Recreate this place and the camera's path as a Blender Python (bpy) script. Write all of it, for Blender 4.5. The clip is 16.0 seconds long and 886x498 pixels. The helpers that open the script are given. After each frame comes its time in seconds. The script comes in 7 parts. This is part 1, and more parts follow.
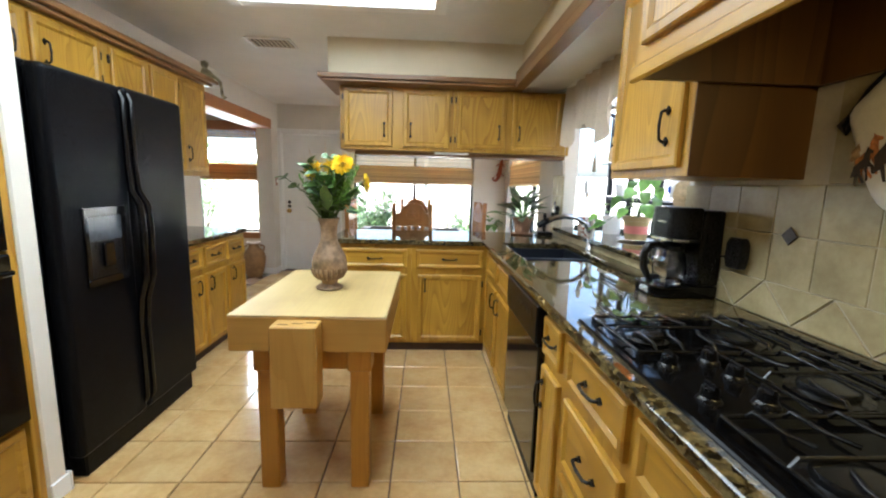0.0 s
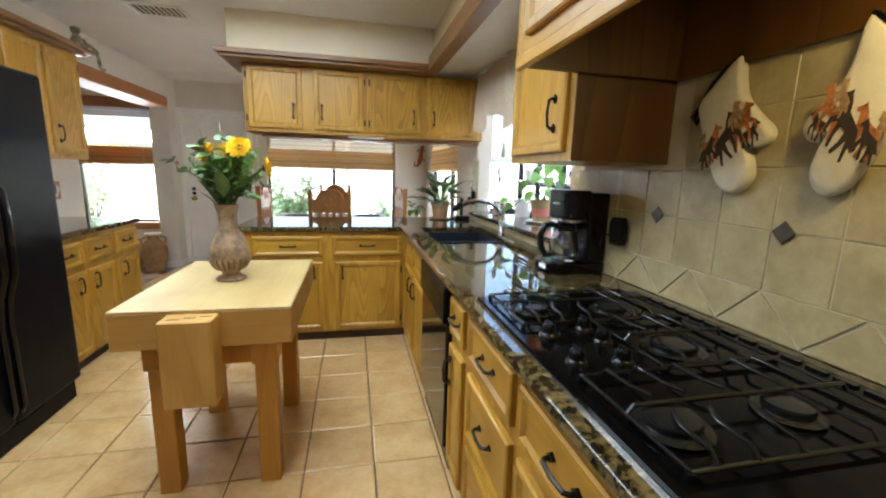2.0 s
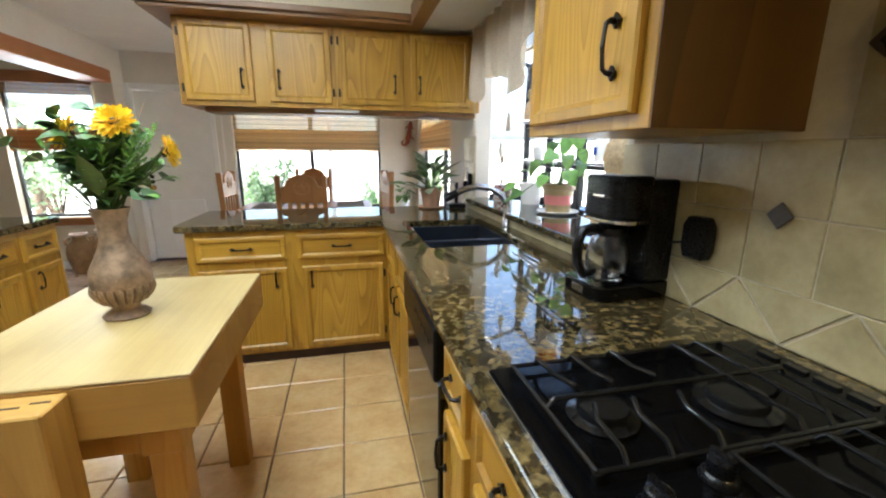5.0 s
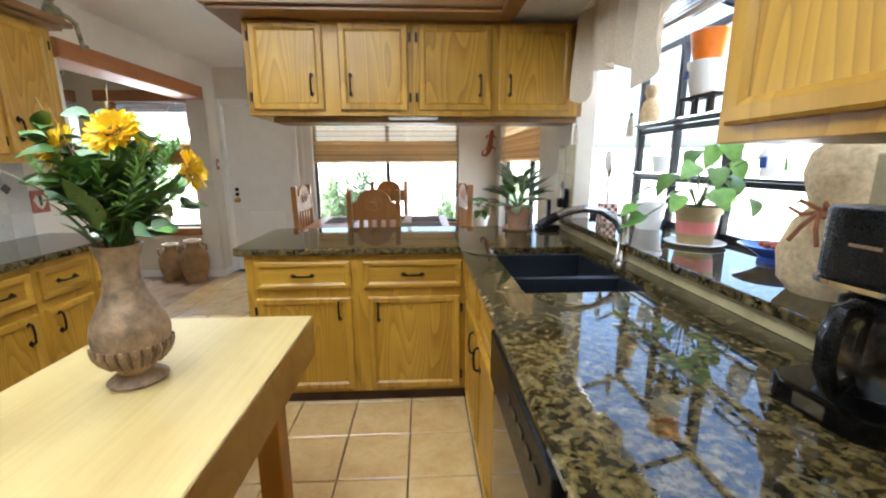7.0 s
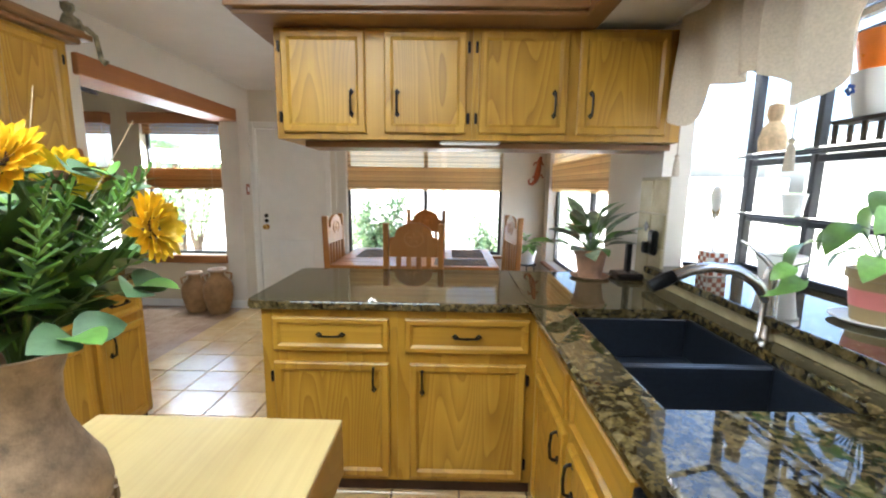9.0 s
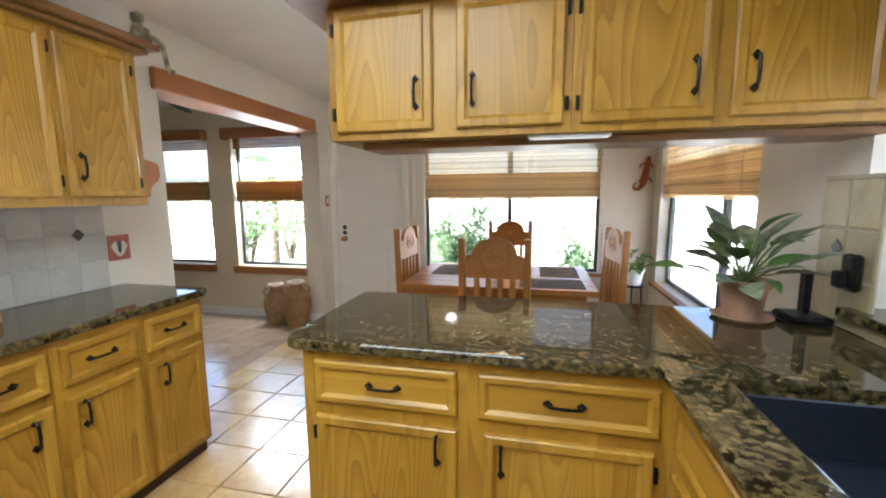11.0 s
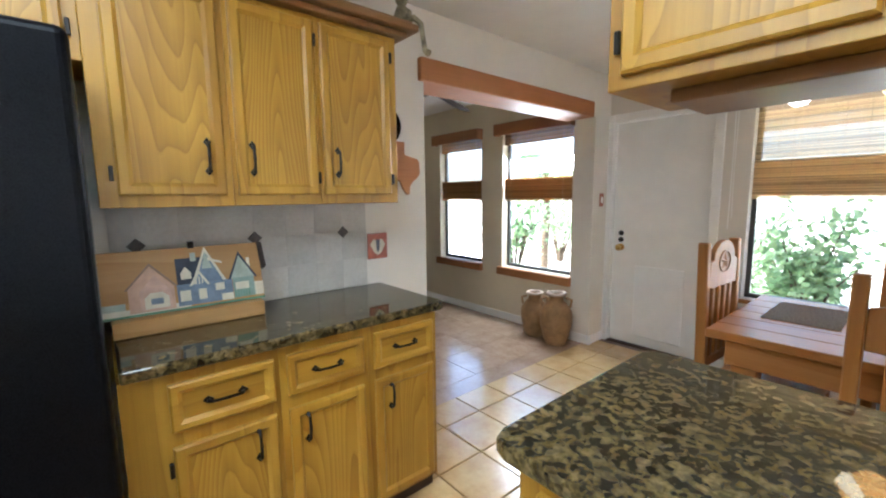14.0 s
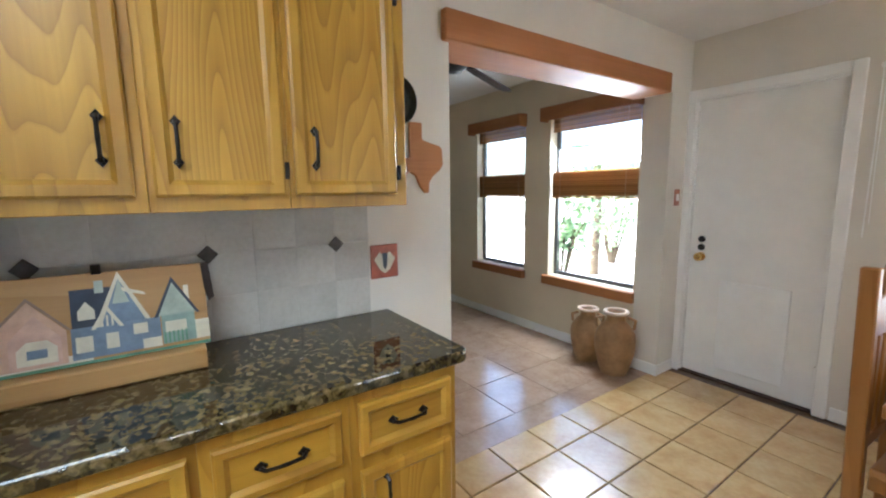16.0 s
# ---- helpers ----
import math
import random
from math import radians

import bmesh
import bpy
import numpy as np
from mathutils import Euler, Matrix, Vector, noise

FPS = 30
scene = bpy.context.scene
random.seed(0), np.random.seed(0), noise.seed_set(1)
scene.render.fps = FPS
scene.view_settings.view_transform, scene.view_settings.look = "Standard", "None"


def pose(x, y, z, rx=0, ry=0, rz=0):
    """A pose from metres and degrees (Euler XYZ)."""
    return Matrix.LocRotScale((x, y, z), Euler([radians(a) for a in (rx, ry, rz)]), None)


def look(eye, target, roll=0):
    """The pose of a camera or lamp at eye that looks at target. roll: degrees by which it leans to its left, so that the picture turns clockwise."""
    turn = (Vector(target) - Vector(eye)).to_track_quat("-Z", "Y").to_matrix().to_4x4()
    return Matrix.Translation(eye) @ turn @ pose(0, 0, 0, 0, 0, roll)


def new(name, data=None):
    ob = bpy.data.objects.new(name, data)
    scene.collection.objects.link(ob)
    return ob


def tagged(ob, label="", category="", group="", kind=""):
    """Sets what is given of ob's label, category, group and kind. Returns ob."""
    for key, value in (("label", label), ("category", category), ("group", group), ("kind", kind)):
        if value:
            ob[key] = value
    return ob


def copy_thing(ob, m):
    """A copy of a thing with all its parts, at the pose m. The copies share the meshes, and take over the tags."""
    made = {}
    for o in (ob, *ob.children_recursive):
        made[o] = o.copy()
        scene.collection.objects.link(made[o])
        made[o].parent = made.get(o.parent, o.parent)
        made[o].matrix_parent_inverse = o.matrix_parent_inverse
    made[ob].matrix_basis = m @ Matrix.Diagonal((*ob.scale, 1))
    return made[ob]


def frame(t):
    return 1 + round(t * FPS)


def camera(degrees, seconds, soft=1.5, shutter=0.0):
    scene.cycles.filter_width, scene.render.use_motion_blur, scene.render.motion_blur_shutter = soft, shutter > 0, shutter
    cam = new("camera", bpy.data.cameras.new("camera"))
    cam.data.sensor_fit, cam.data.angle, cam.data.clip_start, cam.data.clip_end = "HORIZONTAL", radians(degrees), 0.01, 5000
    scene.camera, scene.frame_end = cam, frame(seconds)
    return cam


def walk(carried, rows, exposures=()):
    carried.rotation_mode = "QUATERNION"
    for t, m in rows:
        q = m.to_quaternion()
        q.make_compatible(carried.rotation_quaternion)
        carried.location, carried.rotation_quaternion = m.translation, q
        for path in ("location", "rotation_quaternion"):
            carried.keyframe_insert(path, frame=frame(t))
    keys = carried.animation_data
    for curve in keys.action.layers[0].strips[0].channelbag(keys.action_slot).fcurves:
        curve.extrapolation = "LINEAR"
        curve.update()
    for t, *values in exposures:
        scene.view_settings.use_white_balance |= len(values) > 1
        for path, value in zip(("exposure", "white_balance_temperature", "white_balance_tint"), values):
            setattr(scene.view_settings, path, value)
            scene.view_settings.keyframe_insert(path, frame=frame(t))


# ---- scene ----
cam = camera(94.4, 16.0, soft=2.1)
PATH = [
    (0, (0.250, 0.227, 1.334), (0.337, 2.202, 1.031), 1.6),
    (0.5, (0.278, 0.228, 1.331), (0.437, 2.195, 1.004), 1.5),
    (1, (0.308, 0.227, 1.328), (0.552, 2.182, 0.986), 1.7),
    (1.5, (0.330, 0.219, 1.327), (0.665, 2.159, 0.974), 1.7),
    (2, (0.342, 0.202, 1.330), (0.767, 2.122, 0.970), 1.6),
    (2.5, (0.345, 0.212, 1.341), (0.850, 2.110, 0.970), 1.8),
    (3, (0.360, 0.266, 1.342), (0.927, 2.143, 0.953), 1.8),
    (5.5, (0.502, 0.908, 1.335), (0.892, 2.815, 0.876), 0.5),
    (6, (0.492, 1.011, 1.334), (0.811, 2.938, 0.898), 0.9),
    (6.5, (0.506, 1.149, 1.342), (0.71, 3.089, 0.899), 0.3),
    (7, (0.506, 1.253, 1.353), (0.6, 3.209, 0.94), -0.2),
    (7.5, (0.474, 1.354, 1.349), (0.501, 3.322, 0.992), -0.2),
    (8, (0.43, 1.484, 1.38), (0.426, 3.454, 1.035), 0.2),
    (8.5, (0.38, 1.605, 1.395), (0.371, 3.579, 1.074), 0.6),
    (11, (0.349, 2.172, 1.402), (-0.093, 4.104, 1.138), -0.4),
    (11.5, (0.285, 2.292, 1.408), (-0.328, 4.177, 1.137), -0.5),
    (12, (0.231, 2.414, 1.403), (-0.588, 4.219, 1.136), -0.3),
    (12.5, (0.202, 2.507, 1.399), (-0.843, 4.190, 1.126), -1.0),
    (13, (0.181, 2.616, 1.392), (-1.086, 4.142, 1.129), -1.4),
    (13.5, (0.121, 2.713, 1.377), (-1.297, 4.104, 1.139), -1.1),
    (14, (0.033, 2.817, 1.388), (-1.486, 4.092, 1.133), -0.6),
    (14.5, (-0.048, 2.897, 1.402), (-1.628, 4.093, 1.136), -0.5),
    (15, (-0.148, 3.033, 1.399), (-1.785, 4.151, 1.134), -0.6),
    (15.5, (-0.232, 3.172, 1.402), (-1.912, 4.221, 1.134), -0.9),
    (16, (-0.390, 3.240, 1.406), (-2.028, 4.354, 1.127), -0.7),
]
walk(cam, [(t, look(eye, target, roll)) for t, eye, target, roll in PATH], [(0, 2.82, 5600, 6), (8.5, 2.93, 5600, 6), (11, 3.00, 5550, 6), (12.5, 3.00, 5500, 6), (15, 3.10, 5250, 6), (16, 3.10, 5250, 6)])

# ---- world, sun, large lights ----
world = bpy.data.worlds.new("world")
scene.world = world
world.use_nodes = True
_n = world.node_tree.nodes
sky = _n.new("ShaderNodeTexSky")
sky.sky_type = "NISHITA"
sky.sun_disc = False
sky.dust_density = 5.0
sky.ozone_density = 0.5
sky.sun_elevation = radians(58)
sky.sun_rotation = radians(217)
_n["Background"].inputs["Strength"].default_value = 0.15
world.node_tree.links.new(sky.outputs[0], _n["Background"].inputs["Color"])

sun = new("sun", bpy.data.lights.new("sun", "SUN"))
sun.data.energy = 4.2
sun.data.angle = radians(0.6)
sun.data.color = (1.0, 0.95, 0.86)
sun.matrix_world = look((-12.0, -16.0, 32.0), (0, 0, 0))

hood_lamp = new("hood_lamp", bpy.data.lights.new("hood_lamp", "AREA"))
hood_lamp.data.shape, hood_lamp.data.size = "DISK", 0.12
hood_lamp.data.energy, hood_lamp.data.color = 0.65, (1.0, 0.70, 0.25)
hood_lamp.matrix_world = look((1.18, 0.62, 1.80), (1.25, 0.72, 0.9))

# daylight in the upper light of the living room window, standing in for the open sky
sky_lamp = new("window_daylight", bpy.data.lights.new("window_daylight", "AREA"))
sky_lamp.data.shape, sky_lamp.data.size, sky_lamp.data.size_y = "RECTANGLE", 0.78, 0.30
sky_lamp.data.energy, sky_lamp.data.color = 5.0, (0.95, 0.97, 1.0)
sky_lamp.matrix_world = look((-2.595, 6.40, 1.73), (-2.595, 5.4, 0.5))


# ---- materials ----
def nodes_of(name, rough=0.5, metal=0.0, base=(0.5, 0.5, 0.5)):
    m = bpy.data.materials.new(name)
    m.use_nodes = True
    nt = m.node_tree
    b = nt.nodes["Principled BSDF"]
    b.inputs["Base Color"].default_value = (*base, 1)
    b.inputs["Roughness"].default_value = rough
    b.inputs["Metallic"].default_value = metal
    return m, nt, b


def ramp_node(nt, fac, stops):
    r = nt.nodes.new("ShaderNodeValToRGB")
    el = r.color_ramp.elements
    while len(el) < len(stops):
        el.new(0.5)
    for e, (p, c) in zip(el, stops):
        e.position, e.color = p, (*c, 1)
    nt.links.new(fac, r.inputs["Fac"])
    return r.outputs["Color"]


def coords(nt, scale=(1, 1, 1), jitter=True, shift=(0, 0, 0)):
    """Object coordinates, shifted at random from object to object."""
    tc = nt.nodes.new("ShaderNodeTexCoord")
    mp = nt.nodes.new("ShaderNodeMapping")
    mp.inputs["Scale"].default_value = scale
    mp.inputs["Location"].default_value = shift
    if jitter:
        oi = nt.nodes.new("ShaderNodeObjectInfo")
        mu = nt.nodes.new("ShaderNodeVectorMath")
        mu.operation = "MULTIPLY_ADD"
        cm = nt.nodes.new("ShaderNodeCombineXYZ")
        for k in ("X", "Y", "Z"):
            nt.links.new(oi.outputs["Random"], cm.inputs[k])
        mu.inputs[1].default_value = (13.7, 7.1, 21.3)
        nt.links.new(cm.outputs[0], mu.inputs[0])
        nt.links.new(tc.outputs["Object"], mu.inputs[2])
        nt.links.new(mu.outputs[0], mp.inputs["Vector"])
    else:
        nt.links.new(tc.outputs["Object"], mp.inputs["Vector"])
    return mp.outputs["Vector"]


def noise_node(nt, vec, scale, detail=4.0, rough=0.55, out="Fac"):
    n = nt.nodes.new("ShaderNodeTexNoise")
    n.inputs["Scale"].default_value = scale
    n.inputs["Detail"].default_value = detail
    n.inputs["Roughness"].default_value = rough
    nt.links.new(vec, n.inputs["Vector"])
    return n.outputs[out]


def mix_node(nt, a, b, fac=0.5, blend="MIX"):
    m = nt.nodes.new("ShaderNodeMix")
    m.data_type, m.blend_type = "RGBA", blend
    for k, v in ((0, fac), (6, a), (7, b)):
        if isinstance(v, (int, float)):
            m.inputs[k].default_value = v
        elif isinstance(v, tuple):
            m.inputs[k].default_value = (*v, 1)
        else:
            nt.links.new(v, m.inputs[k])
    return m.outputs[2]


def bump_to(nt, b, height, strength=0.2, dist=0.01):
    bp = nt.nodes.new("ShaderNodeBump")
    bp.inputs["Strength"].default_value = strength
    bp.inputs["Distance"].default_value = dist
    nt.links.new(height, bp.inputs["Height"])
    nt.links.new(bp.outputs["Normal"], b.inputs["Normal"])


def spread(nt, b, fac, lo, hi):
    mr = nt.nodes.new("ShaderNodeMapRange")
    mr.inputs["To Min"].default_value, mr.inputs["To Max"].default_value = lo, hi
    nt.links.new(fac, mr.inputs["Value"])
    nt.links.new(mr.outputs[0], b.inputs["Roughness"])


def wood(name, dark, mid, light, axis="z", rough=0.39, ring=9.0, grain=0.35, coat=0.07, lines=11.0):
    """Plain-sawn wood: long fibres and wandering growth rings along one axis."""
    m, nt, b = nodes_of(name, rough)
    st = {"x": (0.12, 1, 1), "y": (1, 0.12, 1), "z": (1, 1, 0.12)}[axis]
    v = coords(nt, st)
    warp = noise_node(nt, v, 3.2, 2.0)
    field = noise_node(nt, v, ring * 0.36, 1.5, 0.45)
    saw = nt.nodes.new("ShaderNodeMath")
    saw.operation = "MULTIPLY"
    saw.inputs[1].default_value = lines
    nt.links.new(field, saw.inputs[0])
    w = nt.nodes.new("ShaderNodeMath")
    w.operation = "FRACT"
    nt.links.new(saw.outputs[0], w.inputs[0])
    fine = noise_node(nt, coords(nt, {"x": (2, 90, 90), "y": (90, 2, 90), "z": (90, 90, 2)}[axis]), 1.0, 4.0, 0.6)
    broad = ramp_node(nt, warp, [(0.25, dark), (0.5, mid), (0.75, light)])
    rings = ramp_node(nt, w.outputs[0], [(0.0, dark), (0.14, tuple((x + y) / 2 for x, y in zip(dark, mid))), (0.4, mid), (0.92, light), (1.0, mid)])
    c = mix_node(nt, broad, rings, grain)
    fibre = ramp_node(nt, fine, [(0.3, (0.74, 0.66, 0.55)), (0.6, (1, 1, 1))])
    c = mix_node(nt, c, fibre, 0.35, "MULTIPLY")
    blot = ramp_node(nt, noise_node(nt, coords(nt, (1, 1, 1)), 2.3, 3.0), [(0.3, (0.78, 0.72, 0.66)), (0.62, (1.05, 1.03, 1.0))])
    c = mix_node(nt, c, blot, 0.7, "MULTIPLY")
    nt.links.new(c, b.inputs["Base Color"])
    spread(nt, b, fine, rough - 0.08, rough + 0.14)
    b.inputs["Coat Weight"].default_value = coat
    b.inputs["Coat Roughness"].default_value = 0.25
    bump_to(nt, b, fine, 0.12, 0.002)
    return m


OAK = ((0.255, 0.118, 0.009), (0.425, 0.232, 0.019), (0.525, 0.312, 0.036))
M_OAK = wood("oak_upright", *OAK, axis="z", grain=0.45)
M_OAK_PANEL = wood("oak_panel", (0.25, 0.115, 0.008), (0.42, 0.228, 0.018), (0.53, 0.313, 0.036), axis="z", ring=12.0, grain=0.55, lines=30.0)
M_OAK_X = wood("oak_along_x", *OAK, axis="x", grain=0.3)
M_OAK_Y = wood("oak_along_y", *OAK, axis="y", grain=0.3)
# same oak with the shade round the hood put into its colour
M_OAK_SHADED = wood("oak_shaded_side", (0.055, 0.022, 0.003), (0.098, 0.042, 0.005), (0.14, 0.064, 0.008), axis="z", grain=0.6)
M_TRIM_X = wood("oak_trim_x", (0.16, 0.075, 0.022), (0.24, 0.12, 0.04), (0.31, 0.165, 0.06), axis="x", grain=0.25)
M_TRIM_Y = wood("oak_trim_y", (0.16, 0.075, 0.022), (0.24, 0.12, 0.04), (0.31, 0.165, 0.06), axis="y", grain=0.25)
M_BEAM = wood("cedar_beam", (0.34, 0.125, 0.035), (0.45, 0.185, 0.06), (0.52, 0.24, 0.09), axis="y", rough=0.55, grain=0.2, coat=0)
M_VAL = wood("stained_valance", (0.23, 0.085, 0.02), (0.34, 0.14, 0.04), (0.42, 0.19, 0.06), axis="x", rough=0.5, grain=0.2, coat=0)
M_TABLE = wood("pine_table", (0.28, 0.105, 0.022), (0.40, 0.175, 0.042), (0.49, 0.245, 0.072), axis="x", rough=0.35, grain=0.3)
M_CHAIR = wood("pine_chair", (0.25, 0.095, 0.018), (0.36, 0.155, 0.034), (0.44, 0.21, 0.055), axis="z", rough=0.38, grain=0.3)
M_LEG = wood("stained_leg", (0.35, 0.145, 0.012), (0.49, 0.235, 0.020), (0.57, 0.30, 0.035), axis="z", rough=0.42, grain=0.3)
M_BLOCK = wood("maple_block_top", (0.42, 0.295, 0.105), (0.51, 0.385, 0.155), (0.57, 0.445, 0.20), axis="y", rough=0.5, grain=0.08, coat=0)
M_BLOCK_SIDE = wood("maple_block_side", (0.36, 0.185, 0.032), (0.49, 0.28, 0.055), (0.57, 0.35, 0.09), axis="x", rough=0.5, grain=0.25, coat=0)
M_KNIFE = wood("beech_knife_block", (0.44, 0.245, 0.050), (0.58, 0.35, 0.08), (0.66, 0.43, 0.12), axis="z", rough=0.45, grain=0.3, coat=0)
M_PLAQUE = wood("pine_plaque", (0.34, 0.18, 0.05), (0.46, 0.27, 0.09), (0.55, 0.36, 0.15), axis="y", rough=0.5, grain=0.3, coat=0)
M_FAN = wood("walnut_fan_blade", (0.02, 0.010, 0.005), (0.035, 0.018, 0.009), (0.05, 0.026, 0.013), axis="y", rough=0.75, grain=0.2, coat=0)


def plain(name, c, rough=0.5, metal=0.0, var=0.12, scale=8.0, bump=0.0, jitter=True, spec=0.5):
    """One colour with slight mottling, fine relief and uneven gloss."""
    m, nt, b = nodes_of(name, rough, metal)
    v = coords(nt, (1, 1, 1), jitter)
    f = noise_node(nt, v, scale, 6.0, 0.6)
    lo = tuple(x * (1 - var) for x in c)
    hi = tuple(min(1.0, x * (1 + var)) for x in c)
    nt.links.new(ramp_node(nt, f, [(0.3, lo), (0.7, hi)]), b.inputs["Base Color"])
    g = noise_node(nt, v, scale * 9, 4.0)
    spread(nt, b, g, max(0.02, rough - 0.08), min(1.0, rough + 0.08))
    b.inputs["Specular IOR Level"].default_value = spec
    if bump:
        bump_to(nt, b, g, bump, 0.004)
    return m


M_WALL = plain("wall_cream", (0.715, 0.67, 0.59), 0.75, var=0.05, scale=2.5, bump=0.12, jitter=False)
M_WALL_WARM = plain("wall_warm_cream", (0.71, 0.62, 0.45), 0.75, var=0.05, scale=2.5, bump=0.12, jitter=False)
M_CEIL = plain("ceiling_white", (0.79, 0.775, 0.74), 0.85, var=0.04, scale=3.0, bump=0.35, jitter=False)
M_WHITE = plain("white_paint", (0.86, 0.85, 0.82), 0.42, var=0.04, scale=5.0, bump=0.04)
M_BLACK = plain("black_appliance", (0.0035, 0.0037, 0.0048), 0.28, var=0.2, scale=60.0, bump=0.12, spec=0.09)
M_BLACK_GLOSS = plain("black_gloss", (0.003, 0.003, 0.0035), 0.09, var=0.2, scale=10.0, spec=0.35)
M_COOK = plain("cooktop_glass", (0.003, 0.003, 0.0035), 0.07, var=0.2, scale=10.0, spec=0.07)
M_IRON = plain("cast_iron", (0.009, 0.009, 0.0095), 0.24, var=0.3, scale=40.0, bump=0.08, spec=0.45)
M_PULL = plain("bronze_pull", (0.018, 0.015, 0.013), 0.38, 0.7, var=0.4, scale=30.0)
M_RUBBER = plain("black_plastic", (0.005, 0.005, 0.006), 0.28, var=0.2, scale=30.0, spec=0.3)
M_FRAME = plain("bronze_window_frame", (0.016, 0.016, 0.020), 0.4, 0.4, var=0.2)
# bronze frame made greyer: veiling window glare is put into the colour
M_FRAME_VEILED = plain("glare_lightened_frame", (0.075, 0.072, 0.070), 0.4, 0.2, var=0.2)
M_STEEL = plain("brushed_steel", (0.62, 0.61, 0.60), 0.22, 1.0, var=0.06, scale=20.0)
M_BRASS = plain("brass", (0.75, 0.52, 0.20), 0.22, 1.0, var=0.1, scale=20.0)
M_SINK = plain("dark_composite", (0.014, 0.017, 0.024), 0.32, var=0.3, scale=90.0)
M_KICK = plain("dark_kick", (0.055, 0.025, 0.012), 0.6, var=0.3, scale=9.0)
M_DIAMOND = plain("slate_diamond", (0.055, 0.042, 0.034), 0.35, var=0.4, scale=30.0, bump=0.3)
M_GROUT = plain("floor_grout", (0.155, 0.10, 0.058), 0.9, var=0.3, scale=14.0, bump=0.3, jitter=False)
M_WALLGROUT = plain("wall_grout", (0.50, 0.44, 0.31), 0.85, var=0.1, scale=20.0, bump=0.2, jitter=False)
M_MITT = plain("mitt_cotton", (0.66, 0.61, 0.50), 0.9, var=0.08, scale=30.0, bump=0.5)
M_MITT_DARK = plain("mitt_print_dark", (0.035, 0.022, 0.016), 0.9, var=0.4, scale=40.0)
M_MITT_BROWN = plain("mitt_print_brown", (0.34, 0.12, 0.03), 0.9, var=0.65, scale=55.0)
M_MITT_TAN = plain("mitt_print_tan", (0.30, 0.19, 0.09), 0.9, var=0.6, scale=55.0)
M_CLAY = plain("vase_clay", (0.285, 0.19, 0.112), 0.58, var=0.6, scale=22.0, bump=0.5)
M_CLAY_DARK = plain("vase_clay_groove", (0.15, 0.088, 0.05), 0.7, var=0.5, scale=30.0)
M_JAR = plain("jar_clay", (0.31, 0.175, 0.070), 0.6, var=0.35, scale=9.0, bump=0.4)
M_JAR_RIM = plain("jar_rim", (0.58, 0.45, 0.33), 0.7, var=0.2, scale=9.0)
M_LEAF = plain("leaf_green", (0.085, 0.165, 0.032), 0.38, var=0.5, scale=14.0)
M_LEAF_L = plain("leaf_light", (0.16, 0.32, 0.06), 0.36, var=0.4, scale=14.0)
M_LEAF_D = plain("leaf_dark", (0.062, 0.130, 0.026), 0.42, var=0.5, scale=14.0)
M_LEAF_EU = plain("leaf_eucalyptus", (0.11, 0.19, 0.085), 0.5, var=0.4, scale=18.0)
M_LEAF_V = plain("leaf_variegated", (0.20, 0.24, 0.14), 0.38, var=0.7, scale=26.0)
M_STEM = plain("stem_green", (0.07, 0.13, 0.03), 0.5, var=0.3, scale=20.0)
M_PETAL = plain("petal_yellow", (0.95, 0.63, 0.008), 0.5, var=0.12, scale=25.0)
M_SEED = plain("flower_heart", (0.09, 0.05, 0.012), 0.8, var=0.6, scale=90.0, bump=0.8)
M_SOIL = plain("soil", (0.035, 0.022, 0.014), 0.9, var=0.5, scale=50.0, bump=0.8)
M_TERRA = plain("terracotta", (0.42, 0.24, 0.14), 0.65, var=0.25, scale=12.0, bump=0.2)
M_POT_TAN = plain("tan_glaze", (0.36, 0.26, 0.12), 0.45, var=0.15)
M_PINK = plain("pink_glaze", (0.72, 0.24, 0.22), 0.4, var=0.1)
M_BLUE = plain("blue_glaze", (0.045, 0.10, 0.42), 0.18, var=0.25)
M_ORANGE = plain("orange_glaze", (0.80, 0.20, 0.008), 0.3, var=0.15)
M_BURLAP = plain("burlap", (0.60, 0.46, 0.27), 0.95, var=0.25, scale=60.0, bump=0.9)
M_RIBBON = plain("brown_ribbon", (0.22, 0.08, 0.03), 0.8, var=0.3, scale=30.0)
M_MAT = plain("woven_mat", (0.22, 0.20, 0.185), 0.9, var=0.5, scale=130.0, bump=0.8)
M_CONCRETE = plain("patio_concrete", (0.72, 0.70, 0.66), 0.85, var=0.12, scale=2.0, bump=0.3, jitter=False)
M_GRASS = plain("lawn", (0.10, 0.17, 0.04), 0.9, var=0.5, scale=6.0, jitter=False)
M_FENCE = plain("pale_fence", (0.76, 0.74, 0.70), 0.8, var=0.2, scale=5.0)
M_STUCCO = plain("pale_stucco", (0.66, 0.62, 0.55), 0.9, var=0.08, scale=4.0, bump=0.4)
M_ROOF = plain("patio_boards", (0.34, 0.20, 0.13), 0.7, var=0.2, scale=4.0)
M_LIZARD = plain("red_clay", (0.34, 0.075, 0.025), 0.5, var=0.4, scale=30.0)
M_COLLAR = plain("doll_cloth", (0.27, 0.24, 0.15), 0.9, var=0.6, scale=22.0)
M_BARK = plain("bark", (0.11, 0.075, 0.045), 0.9, var=0.4, scale=20.0, bump=0.8)


